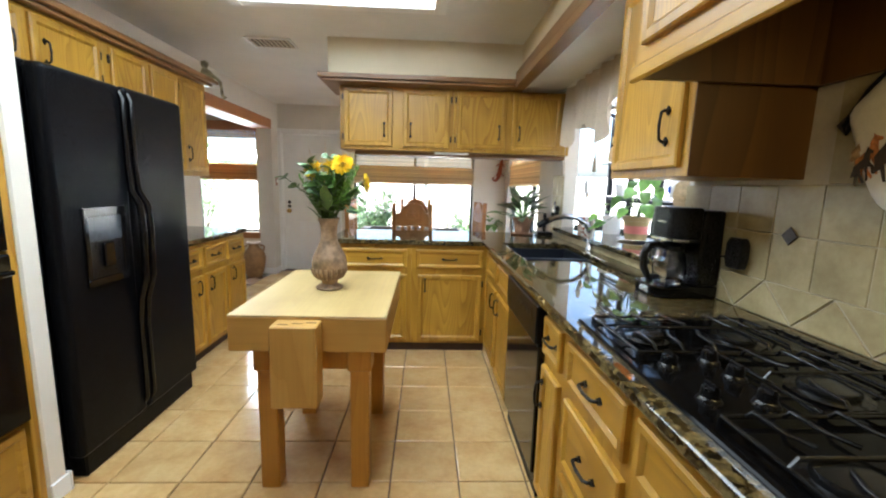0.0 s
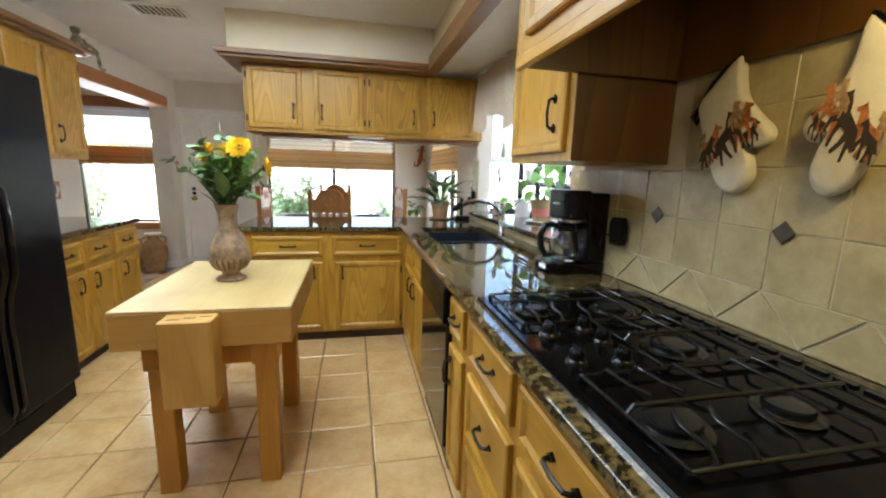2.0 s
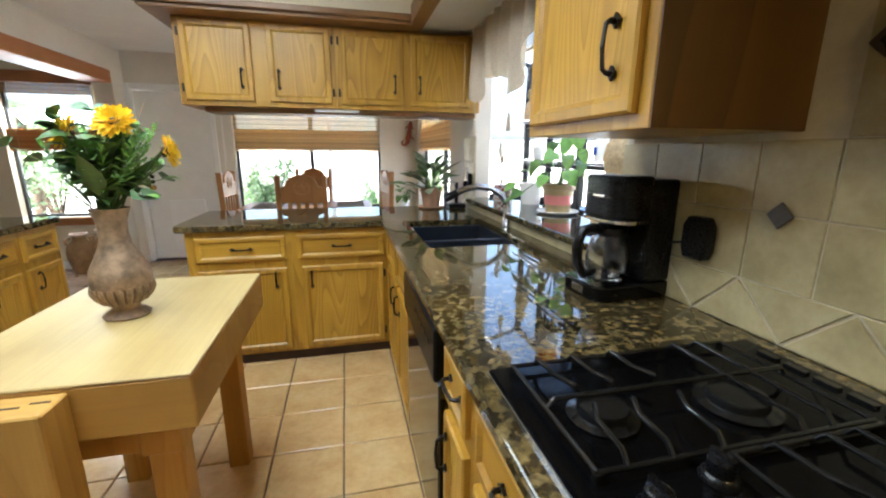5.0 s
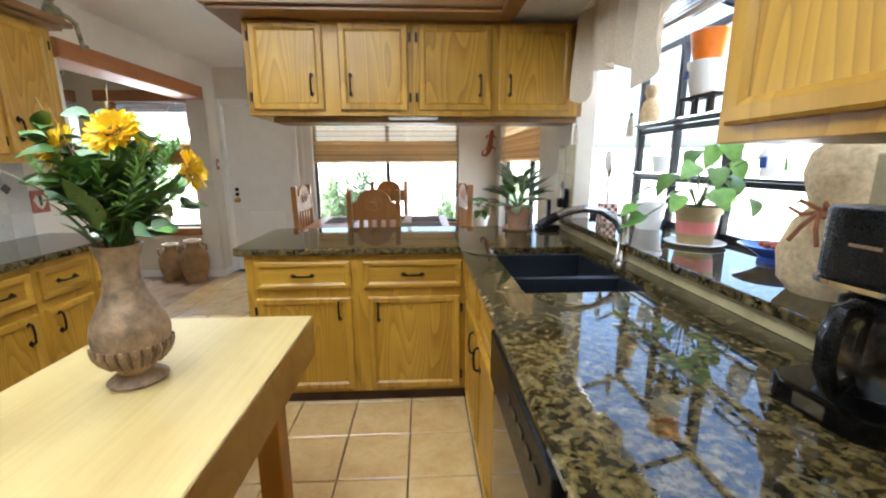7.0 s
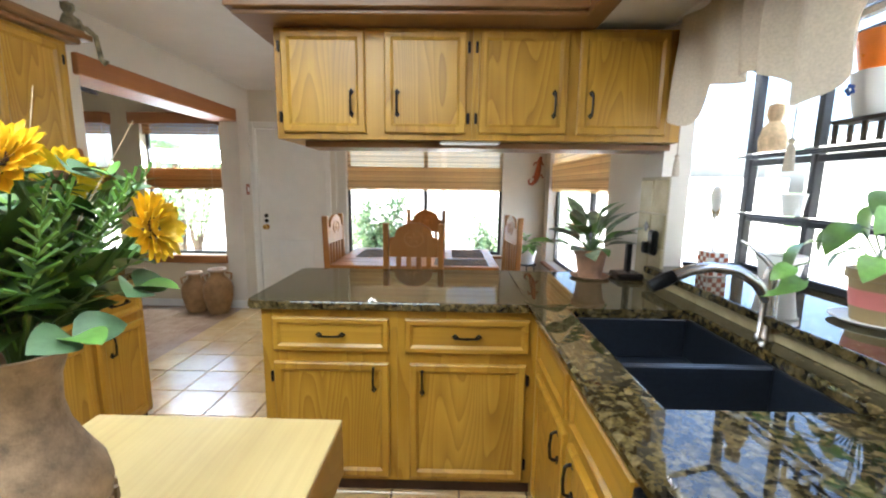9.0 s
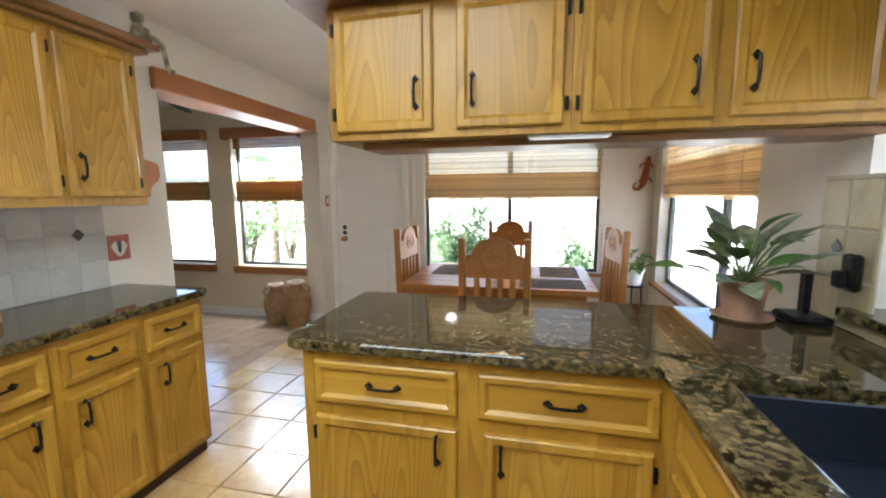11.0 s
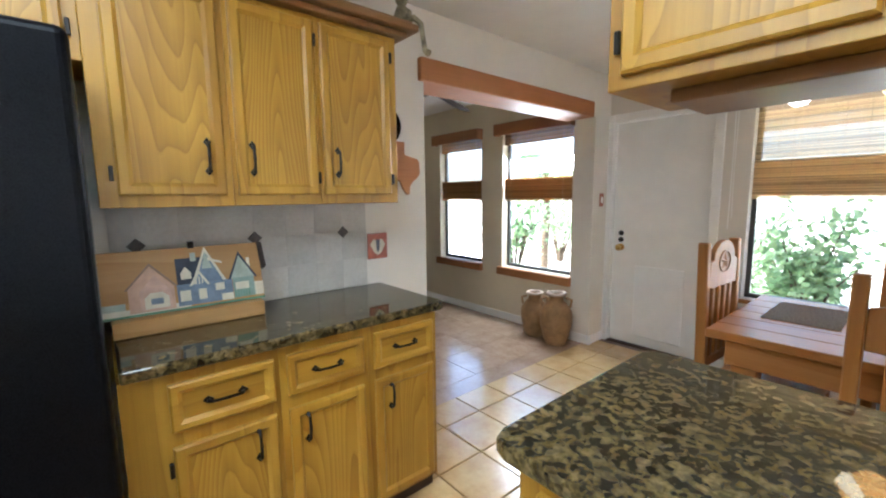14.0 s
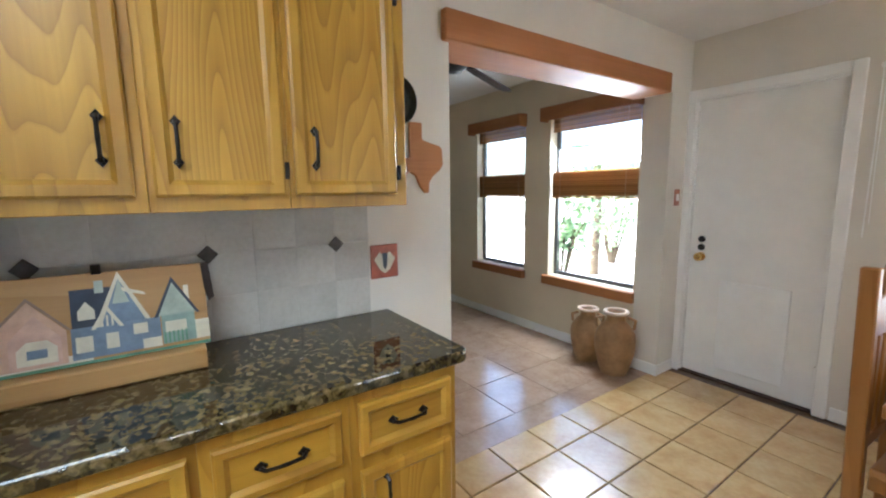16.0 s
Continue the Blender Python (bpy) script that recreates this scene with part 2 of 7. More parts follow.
def cloth(name, c, trans):
    m, nt, b = nodes_of(name, 0.9)
    v = coords(nt, (1, 1, 1))
    f = noise_node(nt, v, 120.0, 3.0)
    geo = nt.nodes.new("ShaderNodeNewGeometry")
    strip = ramp_node(nt, geo.outputs["Random Per Island"], [(0.0, tuple(x * 0.62 for x in c)), (0.5, c), (1.0, tuple(min(1.0, x * 1.2) for x in c))])
    tone = mix_node(nt, strip, ramp_node(nt, f, [(0.3, (0.82, 0.82, 0.82)), (0.7, (1, 1, 1))]), 1.0, "MULTIPLY")
    nt.links.new(tone, b.inputs["Base Color"])
    t = nt.nodes.new("ShaderNodeBsdfTranslucent")
    nt.links.new(tone, t.inputs["Color"])
    mx = nt.nodes.new("ShaderNodeMixShader")
    mx.inputs[0].default_value = trans
    nt.links.new(b.outputs[0], mx.inputs[1])
    nt.links.new(t.outputs[0], mx.inputs[2])
    nt.links.new(mx.outputs[0], nt.nodes["Material Output"].inputs["Surface"])
    bump_to(nt, b, f, 0.3, 0.002)
    return m


M_CURTAIN = cloth("curtain_linen", (0.60, 0.51, 0.385), 0.26)
M_BAMBOO = cloth("bamboo_slats", (0.90, 0.72, 0.48), 0.75)
M_BAMBOO_D = cloth("bamboo_slats_dark", (0.50, 0.27, 0.10), 0.40)


def granite_mat():
    m, nt, b = nodes_of("granite_brown", 0.07)
    v = coords(nt, (1, 1, 1), False)
    warp = noise_node(nt, v, 22.0, 3.0, out="Color")
    wv = nt.nodes.new("ShaderNodeVectorMath")
    wv.operation = "MULTIPLY_ADD"
    wv.inputs[1].default_value = (0.03, 0.03, 0.03)
    nt.links.new(warp, wv.inputs[0])
    nt.links.new(v, wv.inputs[2])
    vo = nt.nodes.new("ShaderNodeTexVoronoi")
    vo.inputs["Scale"].default_value = 50.0
    nt.links.new(wv.outputs[0], vo.inputs["Vector"])
    sep = nt.nodes.new("ShaderNodeSeparateColor")
    nt.links.new(vo.outputs["Color"], sep.inputs[0])
    cells = ramp_node(nt, sep.outputs[0], [(0.0, (0.006, 0.006, 0.005)), (0.40, (0.016, 0.013, 0.008)), (0.58, (0.075, 0.055, 0.018)), (0.82, (0.16, 0.12, 0.045)), (1.0, (0.23, 0.185, 0.10))])
    veins = ramp_node(nt, noise_node(nt, v, 46.0, 4.0, 0.62), [(0.40, (0.006, 0.006, 0.005)), (0.47, (0.030, 0.023, 0.010)), (0.54, (0.125, 0.094, 0.034)), (0.66, (0.215, 0.168, 0.082))])
    c = mix_node(nt, cells, veins, 0.6)
    big = ramp_node(nt, noise_node(nt, v, 9.0, 4.0), [(0.3, (0.6, 0.56, 0.54)), (0.7, (1.12, 1.08, 1.0))])
    c = mix_node(nt, c, big, 0.8, "MULTIPLY")
    nt.links.new(c, b.inputs["Base Color"])
    spread(nt, b, noise_node(nt, v, 60.0, 3.0), 0.015, 0.045)
    b.inputs["Specular IOR Level"].default_value = 0.65
    return m


M_GRANITE = granite_mat()


def tile_mat(name, lo, mid, hi, rough, big=3.0, fine=40.0, bump=0.15, r2=0.1):
    m, nt, b = nodes_of(name, rough)
    v = coords(nt, (1, 1, 1))
    c = ramp_node(nt, noise_node(nt, v, big, 5.0, 0.6), [(0.28, lo), (0.5, mid), (0.72, hi)])
    oi = nt.nodes.new("ShaderNodeObjectInfo")
    tone = ramp_node(nt, oi.outputs["Random"], [(0.0, (0.92, 0.91, 0.90)), (1.0, (1.05, 1.04, 1.03))])
    c = mix_node(nt, c, tone, 1.0, "MULTIPLY")
    f = noise_node(nt, v, fine, 5.0)
    c = mix_node(nt, c, ramp_node(nt, f, [(0.3, (0.86, 0.84, 0.8)), (0.6, (1, 1, 1))]), 0.6, "MULTIPLY")
    nt.links.new(c, b.inputs["Base Color"])
    spread(nt, b, f, max(0.05, rough - r2), rough + r2)
    bump_to(nt, b, f, bump, 0.003)
    return m


M_TILE = tile_mat("saltillo_tile", (0.56, 0.345, 0.13), (0.67, 0.455, 0.195), (0.74, 0.535, 0.26), 0.15, 6.0, r2=0.06)
M_TILE2 = tile_mat("brown_floor_tile", (0.36, 0.225, 0.14), (0.47, 0.32, 0.21), (0.55, 0.395, 0.275), 0.13, 5.0, r2=0.05)
for tiled in (M_TILE, M_TILE2):
    tiled.node_tree.nodes["Principled BSDF"].inputs["Coat Weight"].default_value = 0.9
    tiled.node_tree.nodes["Principled BSDF"].inputs["Coat Roughness"].default_value = 0.27
M_STONE = tile_mat("travertine_tile", (0.30, 0.245, 0.118), (0.405, 0.34, 0.182), (0.485, 0.42, 0.245), 0.4, 7.0, 60.0, 0.2)
M_STONE_G = tile_mat("pale_grey_tile", (0.43, 0.41, 0.36), (0.52, 0.50, 0.445), (0.59, 0.57, 0.515), 0.45, 4.0, 60.0, 0.2)


def glass_mat(name, rough=0.0, tint=(1, 1, 1)):
    m, nt, b = nodes_of(name, rough, base=tint)
    b.inputs["Transmission Weight"].default_value = 1.0
    b.inputs["IOR"].default_value = 1.45
    return m


M_GLASS = glass_mat("window_glass")
M_CARAFE = glass_mat("carafe_glass", 0.0, (0.8, 0.8, 0.8))


def glow(name, c, strength):
    m, nt, b = nodes_of(name, 0.5, base=c)
    b.inputs["Emission Color"].default_value = (*c, 1)
    b.inputs["Emission Strength"].default_value = strength
    return m


M_PANEL = glow("light_diffuser", (0.97, 1.0, 0.98), 1.36)
M_BULB = glow("warm_bulb_glass", (1.0, 0.80, 0.48), 4.0)
M_STRIP = glow("cabinet_light_lens", (1.0, 0.97, 0.9), 0.06)
M_PLIGHT = glow("patio_bulb", (1.0, 0.95, 0.85), 5.0)


# ---- building helpers ----
def box(bm, x0, x1, y0, y1, z0, z1):
    vs = [bm.verts.new(p) for p in ((x0, y0, z0), (x1, y0, z0), (x1, y1, z0), (x0, y1, z0), (x0, y0, z1), (x1, y0, z1), (x1, y1, z1), (x0, y1, z1))]
    for f in ((3, 2, 1, 0), (4, 5, 6, 7), (0, 1, 5, 4), (1, 2, 6, 5), (2, 3, 7, 6), (3, 0, 4, 7)):
        bm.faces.new([vs[i] for i in f])
    return vs


def boxes(*bs):
    bm = bmesh.new()
    for b in bs:
        box(bm, *b)
    return bm


def tube(bm, pts, r, seg=8, caps=True):
    """A round bar along the points; r is one radius or one for each point."""
    pts = [Vector(p) for p in pts]
    rs = [r] * len(pts) if isinstance(r, (int, float)) else list(r)
    rings = []
    up = None
    for i, p in enumerate(pts):
        d = (pts[min(i + 1, len(pts) - 1)] - pts[max(i - 1, 0)]).normalized()
        if up is None:
            up = Vector((0, 0, 1)) if abs(d.z) < 0.9 else Vector((1, 0, 0))
        a = (up - d * up.dot(d)).normalized()
        up = a
        c = d.cross(a)
        rings.append([bm.verts.new(p + (a * math.cos(2 * math.pi * k / seg) + c * math.sin(2 * math.pi * k / seg)) * rs[i]) for k in range(seg)])
    for q, s in zip(rings, rings[1:]):
        for k in range(seg):
            bm.faces.new((q[k], q[(k + 1) % seg], s[(k + 1) % seg], s[k]))
    if caps:
        bm.faces.new(rings[0][::-1])
        bm.faces.new(rings[-1])


def lathe(bm, prof, at=(0, 0, 0), seg=32):
    """Turns a profile of (radius, height) round the upright axis at that place."""
    rings = []
    for r, z in prof:
        if r < 1e-5:
            rings.append([bm.verts.new((at[0], at[1], at[2] + z))])
        else:
            rings.append([bm.verts.new((at[0] + r * math.cos(2 * math.pi * k / seg), at[1] + r * math.sin(2 * math.pi * k / seg), at[2] + z)) for k in range(seg)])
    for q, s in zip(rings, rings[1:]):
        for k in range(seg):
            j = (k + 1) % seg
            if len(q) == 1 and len(s) > 1:
                bm.faces.new((q[0], s[j], s[k]))
            elif len(s) == 1 and len(q) > 1:
                bm.faces.new((q[k], q[j], s[0]))
            elif len(q) > 1:
                bm.faces.new((q[k], q[j], s[j], s[k]))


def slab(bm, outline, d0, d1, m=None):
    """An outline of (u, v) given thickness from d0 to d1 along w, then laid by m."""
    m = m or Matrix()
    a = [bm.verts.new(m @ Vector((u, v, d0))) for u, v in outline]
    b = [bm.verts.new(m @ Vector((u, v, d1))) for u, v in outline]
    n = len(outline)
    bm.faces.new(a[::-1])
    bm.faces.new(b)
    for i in range(n):
        bm.faces.new((a[i], a[(i + 1) % n], b[(i + 1) % n], b[i]))


def root_place(ob):
    while ob.parent:
        ob = ob.parent
    return ob.location


def finish(bm, bevel=0.0, smooth=False, seg=1):
    bmesh.ops.recalc_face_normals(bm, faces=bm.faces[:])
    if bevel:
        es = [e for e in bm.edges if len(e.link_faces) == 2 and e.calc_face_angle(0) > 0.6]
        bmesh.ops.bevel(bm, geom=es, offset=bevel, segments=seg, affect="EDGES", profile=0.5, clamp_overlap=True)
    if smooth:
        for f in bm.faces:
            f.smooth = True
    me = bpy.data.meshes.new("m")
    bm.to_mesh(me)
    bm.free()
    if smooth:
        me.set_sharp_from_angle(angle=radians(40))
    return me


def thing(name, at, label, category, group="", kind=""):
    ob = new(name)
    ob.empty_display_size = 0.05
    ob.location = at
    return tagged(ob, label, category, group, kind)


def part(name, bm, material, parent, label="", bevel=0.0, smooth=False, seg=1):
    """Links a bmesh, given in world places, as one mesh under a thing or a part."""
    o = root_place(parent)
    bmesh.ops.translate(bm, verts=bm.verts[:], vec=(-o[0], -o[1], -o[2]))
    ob = new(name, finish(bm, bevel, smooth, seg))
    ob.data.materials.append(material)
    ob.parent = parent
    if label:
        ob["label"] = label
    return ob


def solid(name, bm, material, label="", category="", kind="structure", bevel=0.0, smooth=False, group="", seg=1):
    ob = new(name, finish(bm, bevel, smooth, seg))
    ob.data.materials.append(material)
    return tagged(ob, label, category, group, kind)


def facing(way, d):
    """Lays (u, v, w) into the world: v is up, w comes out of a front that lies at d and looks to that side."""
    if way == "S":
        return Matrix(((1, 0, 0, 0), (0, 0, -1, d), (0, 1, 0, 0), (0, 0, 0, 1)))
    if way == "E":
        return Matrix(((0, 0, 1, d), (1, 0, 0, 0), (0, 1, 0, 0), (0, 0, 0, 1)))
    return Matrix(((0, 0, -1, d), (-1, 0, 0, 0), (0, 1, 0, 0), (0, 0, 0, 1)))


def span(way, a, b):
    """A stretch along the front in its own u, from world places."""
    return (-b, -a) if way == "W" else (a, b)


def pull(parent, m, u, v, size=0.10, upright=True):
    """A dark wrought pull: two diamond end plates and a bowed bar with collars."""
    bm = bmesh.new()
    h = size / 2
    ax = (lambda s, w: m @ Vector((u, v + s, w))) if upright else (lambda s, w: m @ Vector((u + s, v, w)))
    tube(bm, [ax(-h, 0.004), ax(-h, 0.016), ax(-h * 0.86, 0.026), ax(-h * 0.3, 0.029), ax(0, 0.030), ax(h * 0.3, 0.029), ax(h * 0.86, 0.026), ax(h, 0.016), ax(h, 0.004)],
         [0.006, 0.006, 0.0055, 0.005, 0.006, 0.005, 0.0055, 0.006, 0.006], 6)
    for s in (-h, h):
        e = 0.0125
        pts = [(0, -e * 1.25), (e, 0), (0, e * 1.25), (-e, 0)]
        slab(bm, [(u + (a if upright else b + s), v + (b + s if upright else a)) for a, b in pts], 0.0, 0.007, m)
    return part("handle", bm, M_PULL, parent, "dark bronze pull")


def hinges(parent, m, u, v0, v1):
    for v in (v0 + 0.07, v1 - 0.07):
        bm = bmesh.new()
        slab(bm, [(u - 0.006, v - 0.024), (u + 0.006, v - 0.024), (u + 0.006, v + 0.024), (u - 0.006, v + 0.024)], 0.0, 0.014, m)
        part("hinge", bm, M_PULL, parent, bevel=0.002)


def front(parent, name, way, d, a, b, z0, z1, pull_at=None, upright=True, hinge=None, rim=0.042):
    """A framed oak front: mitred rails and stiles round a sunk panel."""
    m = facing(way, d)
    u0, u1 = span(way, a, b)
    t = 0.020
    bm = bmesh.new()
    lay = [(0.0, 0.0), (0.0, t - 0.005), (0.006, t), (rim - 0.012, t), (rim, t - 0.010)]
    rings = []
    for i, w in lay:
        rings.append([bm.verts.new(m @ Vector(p)) for p in ((u0 + i, z0 + i, w), (u1 - i, z0 + i, w), (u1 - i, z1 - i, w), (u0 + i, z1 - i, w))])
    for q, s in zip(rings, rings[1:]):
        for k in range(4):
            bm.faces.new((q[k], q[(k + 1) % 4], s[(k + 1) % 4], s[k]))
    ob = part(name, bm, M_OAK if upright else {"S": M_OAK_X}.get(way, M_OAK_Y), parent)
    bm = bmesh.new()
    slab(bm, [(u0 + rim - 0.006, z0 + rim - 0.006), (u1 - rim + 0.006, z0 + rim - 0.006), (u1 - rim + 0.006, z1 - rim + 0.006), (u0 + rim - 0.006, z1 - rim + 0.006)], 0.001, 0.009, m)
    part("panel", bm, M_OAK_PANEL if upright else {"S": M_OAK_X}.get(way, M_OAK_Y), ob)
    if pull_at:
        pu, pv = pull_at
        pu = -pu if way == "W" else pu
        pull(ob, m @ Matrix.Translation((0, 0, 0.010)) if not upright else m @ Matrix.Translation((0, 0, 0.012 if u0 + rim < pu < u1 - rim else 0.019)), pu, pv, 0.10, upright)
    if hinge is not None:
        hinges(ob, m, -hinge if way == "W" else hinge, z0, z1)
    return ob


def footprint(way, d, a, b, back):
    """x0, x1, y0, y1 of a cabinet that looks to that side."""
    if way == "S":
        return (a, b, d, back)
    if way == "E":
        return (back, d, a, b)
    return (d, back, a, b)


def base_unit(way, d, a, b, back, fronts, label, group="base cabinets", top=0.876):
    x0, x1, y0, y1 = footprint(way, d, a, b, back)
    t = thing("base_cabinet", ((x0 + x1) / 2, (y0 + y1) / 2, 0.0), label, "cabinet", group)
    part("body", boxes((x0, x1, y0, y1, 0.075, top)) if top > 0.8 else boxes((x0, x1, y0, y1, 0.075, top), (x0, x0 + 0.03, y0, y1, top + 0.0002, 0.876)), M_OAK, t)
    k = 0.035
    kx0, kx1, ky0, ky1 = footprint(way, d + (k if way in "SW" else -k), a, b, back)
    # toe kick set back, in a much darker brown than the body
    part("toe_kick", boxes((kx0, kx1, ky0, ky1, 0.0, 0.0745)), M_KICK, t, "dark brown toe kick")
    for f in fronts:
        front(t, way=way, d=d, **f)
    return t


def door_f(a, b, handle, z0=0.10, z1=0.64, hinge=None):
    return dict(name="door", a=a, b=b, z0=z0, z1=z1, pull_at=handle, hinge=hinge)


def drawer_f(a, b, z0=0.69, z1=0.84, handle=True):
    return dict(name="drawer", a=a, b=b, z0=z0, z1=z1, pull_at=((a + b) / 2, (z0 + z1) / 2) if handle else None, upright=False, rim=0.034)


# ---- the shell ----
WX, EX, FY, SY, CZ = -1.93, 1.44, 6.475, -1.6, 2.44
LIV_Y = 6.25

solid("floor_bed", boxes((WX - 0.22, EX + 0.15, SY - 0.15, FY + 0.16, -0.12, -0.010)), M_GROUT, "brown grout bed of the tiled kitchen floor", "floor")
solid("floor_living", boxes((-7.0, WX - 0.222, 0.5, LIV_Y + 0.16, -0.12, -0.006)), M_GROUT, "dark tiled floor of the living room", "floor")
solid("ceiling", boxes((WX - 0.2, -0.92, SY - 0.15, FY + 0.16, CZ, CZ + 0.12), (0.28, EX + 0.15, SY - 0.15, FY + 0.16, CZ, CZ + 0.12), (-0.92, 0.28, SY - 0.15, 0.9, CZ, CZ + 0.12), (-0.92, 0.28, 2.98, FY + 0.16, CZ, CZ + 0.12)), M_CEIL, "off-white textured kitchen ceiling", "ceiling")
solid("ceiling_living", boxes((-7.0, WX - 0.2, 0.5, LIV_Y + 0.16, CZ, CZ + 0.12)), M_CEIL, "off-white living room ceiling", "ceiling")

# west wall, with the wide opening to the living room
OP0, OP1, OPZ = 4.33, 6.22, 2.06
solid("wall_west", boxes((WX - 0.2, WX, SY, OP0, 0, CZ), (WX - 0.2, WX, OP0, OP1, OPZ, CZ), (WX - 0.2, WX, OP1, FY, 0, CZ)), M_WALL, "cream painted wall with a wide opening", "wall")
# north wall with door and window
DX0, DX1, DZ = -1.885, -1.075, 2.035
NX0, NX1, NZ0, NZ1 = -0.84, 0.96, 0.60, 2.10
solid("wall_north", boxes((WX - 0.2, DX0, FY, FY + 0.14, 0, CZ), (DX0, DX1, FY, FY + 0.14, DZ, CZ), (DX1, NX0, FY, FY + 0.14, 0, CZ), (NX0, NX1, FY, FY + 0.14, 0, NZ0), (NX0, NX1, FY, FY + 0.14, NZ1, CZ), (NX1, EX + 0.14, FY, FY + 0.14, 0, CZ)), M_WALL, "cream painted dining wall", "wall")
# east wall: garden window over the sink, dining window
GY0, GY1, GZ0, GZ1 = 2.06, 3.86, 1.0, 2.06
EY0, EY1, EZ0, EZ1 = 4.57, 6.28, 0.58, 2.08
solid("wall_east", boxes((EX, EX + 0.14, SY, GY0, 0, CZ), (EX, EX + 0.14, GY0, GY1, 0, GZ0 - 0.034), (EX, EX + 0.14, GY0, GY1, GZ1, CZ), (EX, EX + 0.14, GY1, EY0, 0, CZ), (EX, EX + 0.14, EY0, EY1, 0, EZ0), (EX, EX + 0.14, EY0, EY1, EZ1, CZ), (EX, EX + 0.14, EY1, FY, 0, CZ)), M_WALL, "cream painted kitchen wall", "wall")
solid("wall_south", boxes((WX - 0.2, EX + 0.14, SY - 0.14, SY, 0, CZ)), M_WALL, "plain cream wall", "wall")
# living room shell
LW = [(-4.10, -3.35), (-3.03, -2.16)]
LZ0, LZ1 = 0.60, 2.12
solid("wall_living_north", boxes((-7.0, LW[0][0], LIV_Y, LIV_Y + 0.14, 0, CZ), (LW[0][1], LW[1][0], LIV_Y, LIV_Y + 0.14, 0, CZ), (LW[1][1], WX - 0.201, LIV_Y, LIV_Y + 0.14, 0, CZ),
      (LW[0][0], LW[0][1], LIV_Y, LIV_Y + 0.14, 0, LZ0), (LW[1][0], LW[1][1], LIV_Y, LIV_Y + 0.14, 0, LZ0), (LW[0][0], LW[0][1], LIV_Y, LIV_Y + 0.14, LZ1, CZ), (LW[1][0], LW[1][1], LIV_Y, LIV_Y + 0.14, LZ1, CZ)), M_WALL_WARM, "warm cream living room wall with two windows", "wall")
solid("wall_living_west", boxes((-7.14, -7.0, 0.5, LIV_Y + 0.14, 0, CZ)), M_WALL_WARM, "warm cream living room wall", "wall")
solid("wall_living_south", boxes((-7.14, WX - 0.2, 0.36, 0.5, 0, CZ)), M_WALL_WARM, "warm cream living room wall", "wall")
solid("baseboard_north", boxes((-1.0, 1.44, FY - 0.012, FY - 0.001, 0, 0.085)), M_WHITE, "white painted baseboard", "baseboard", bevel=0.003)
solid("baseboard_living", boxes((-7.0, WX - 0.205, LIV_Y - 0.012, LIV_Y - 0.001, 0, 0.085)), M_WHITE, "white painted baseboard", "baseboard", bevel=0.003)
solid("baseboard_stub", boxes((WX - 0.21, WX + 0.011, OP1 - 0.011, OP1 - 0.001, 0, 0.085), (WX + 0.001, WX + 0.011, OP1 + 0.0005, FY - 0.03, 0, 0.085)), M_WHITE, "white baseboard round the wall stub", "baseboard", bevel=0.003)

# boxed soffit over the peninsula and along the sink wall
solid("soffit", boxes((-0.53, EX, 3.60, 4.10, 2.17, CZ), (0.98, EX, SY, 3.5995, 2.17, CZ)), M_WALL_WARM, "cream boxed soffit under the ceiling", "soffit", bevel=0.004)
solid("trim_soffit_peninsula", boxes((-0.60, 0.93, 3.545, 4.14, 2.135, 2.169), (-0.58, 0.94, 3.575, 4.13, 2.115, 2.1345)), M_TRIM_X, "dark oak crown board along the soffit", "trim", bevel=0.004)
solid("trim_soffit_sink", boxes((0.93, 1.02, 1.9, 4.14, 2.115, 2.169), (0.935, 0.979, 1.9, 3.598, 2.17, 2.235)), M_TRIM_Y, "dark oak board along the sink soffit", "trim", bevel=0.004)
solid("ceiling_soffit_sink", boxes((1.021, EX, SY, 4.10, 2.150, 2.169)), M_CEIL, "white underside of the soffit", "ceiling")

# opening beam
solid("beam", boxes((WX - 0.24, WX + 0.035, 4.29, 6.14, 2.045, 2.172)), M_BEAM, "reddish cedar beam over the wide opening", "beam", bevel=0.006)

# light box in the ceiling
lb = thing("ceiling_light", (-0.32, 1.94, CZ), "white recessed ceiling light box with a bright diffuser", "ceiling light")
part("frame", boxes((-1.0, -0.92, 0.82, 3.06, CZ - 0.022, CZ - 0.001), (0.28, 0.36, 0.82, 3.06, CZ - 0.022, CZ - 0.001), (-0.92, 0.28, 0.82, 0.9, CZ - 0.022, CZ - 0.001), (-0.92, 0.28, 2.98, 3.06, CZ - 0.022, CZ - 0.001)), M_WHITE, lb, bevel=0.006)
part("diffuser", boxes((-0.915, 0.275, 0.905, 2.975, CZ + 0.02, CZ + 0.03)), M_PANEL, lb, "glowing white diffuser")
part("housing", boxes((-0.95, 0.31, 0.87, 3.01, CZ + 0.121, CZ + 0.14)), M_WHITE, lb)

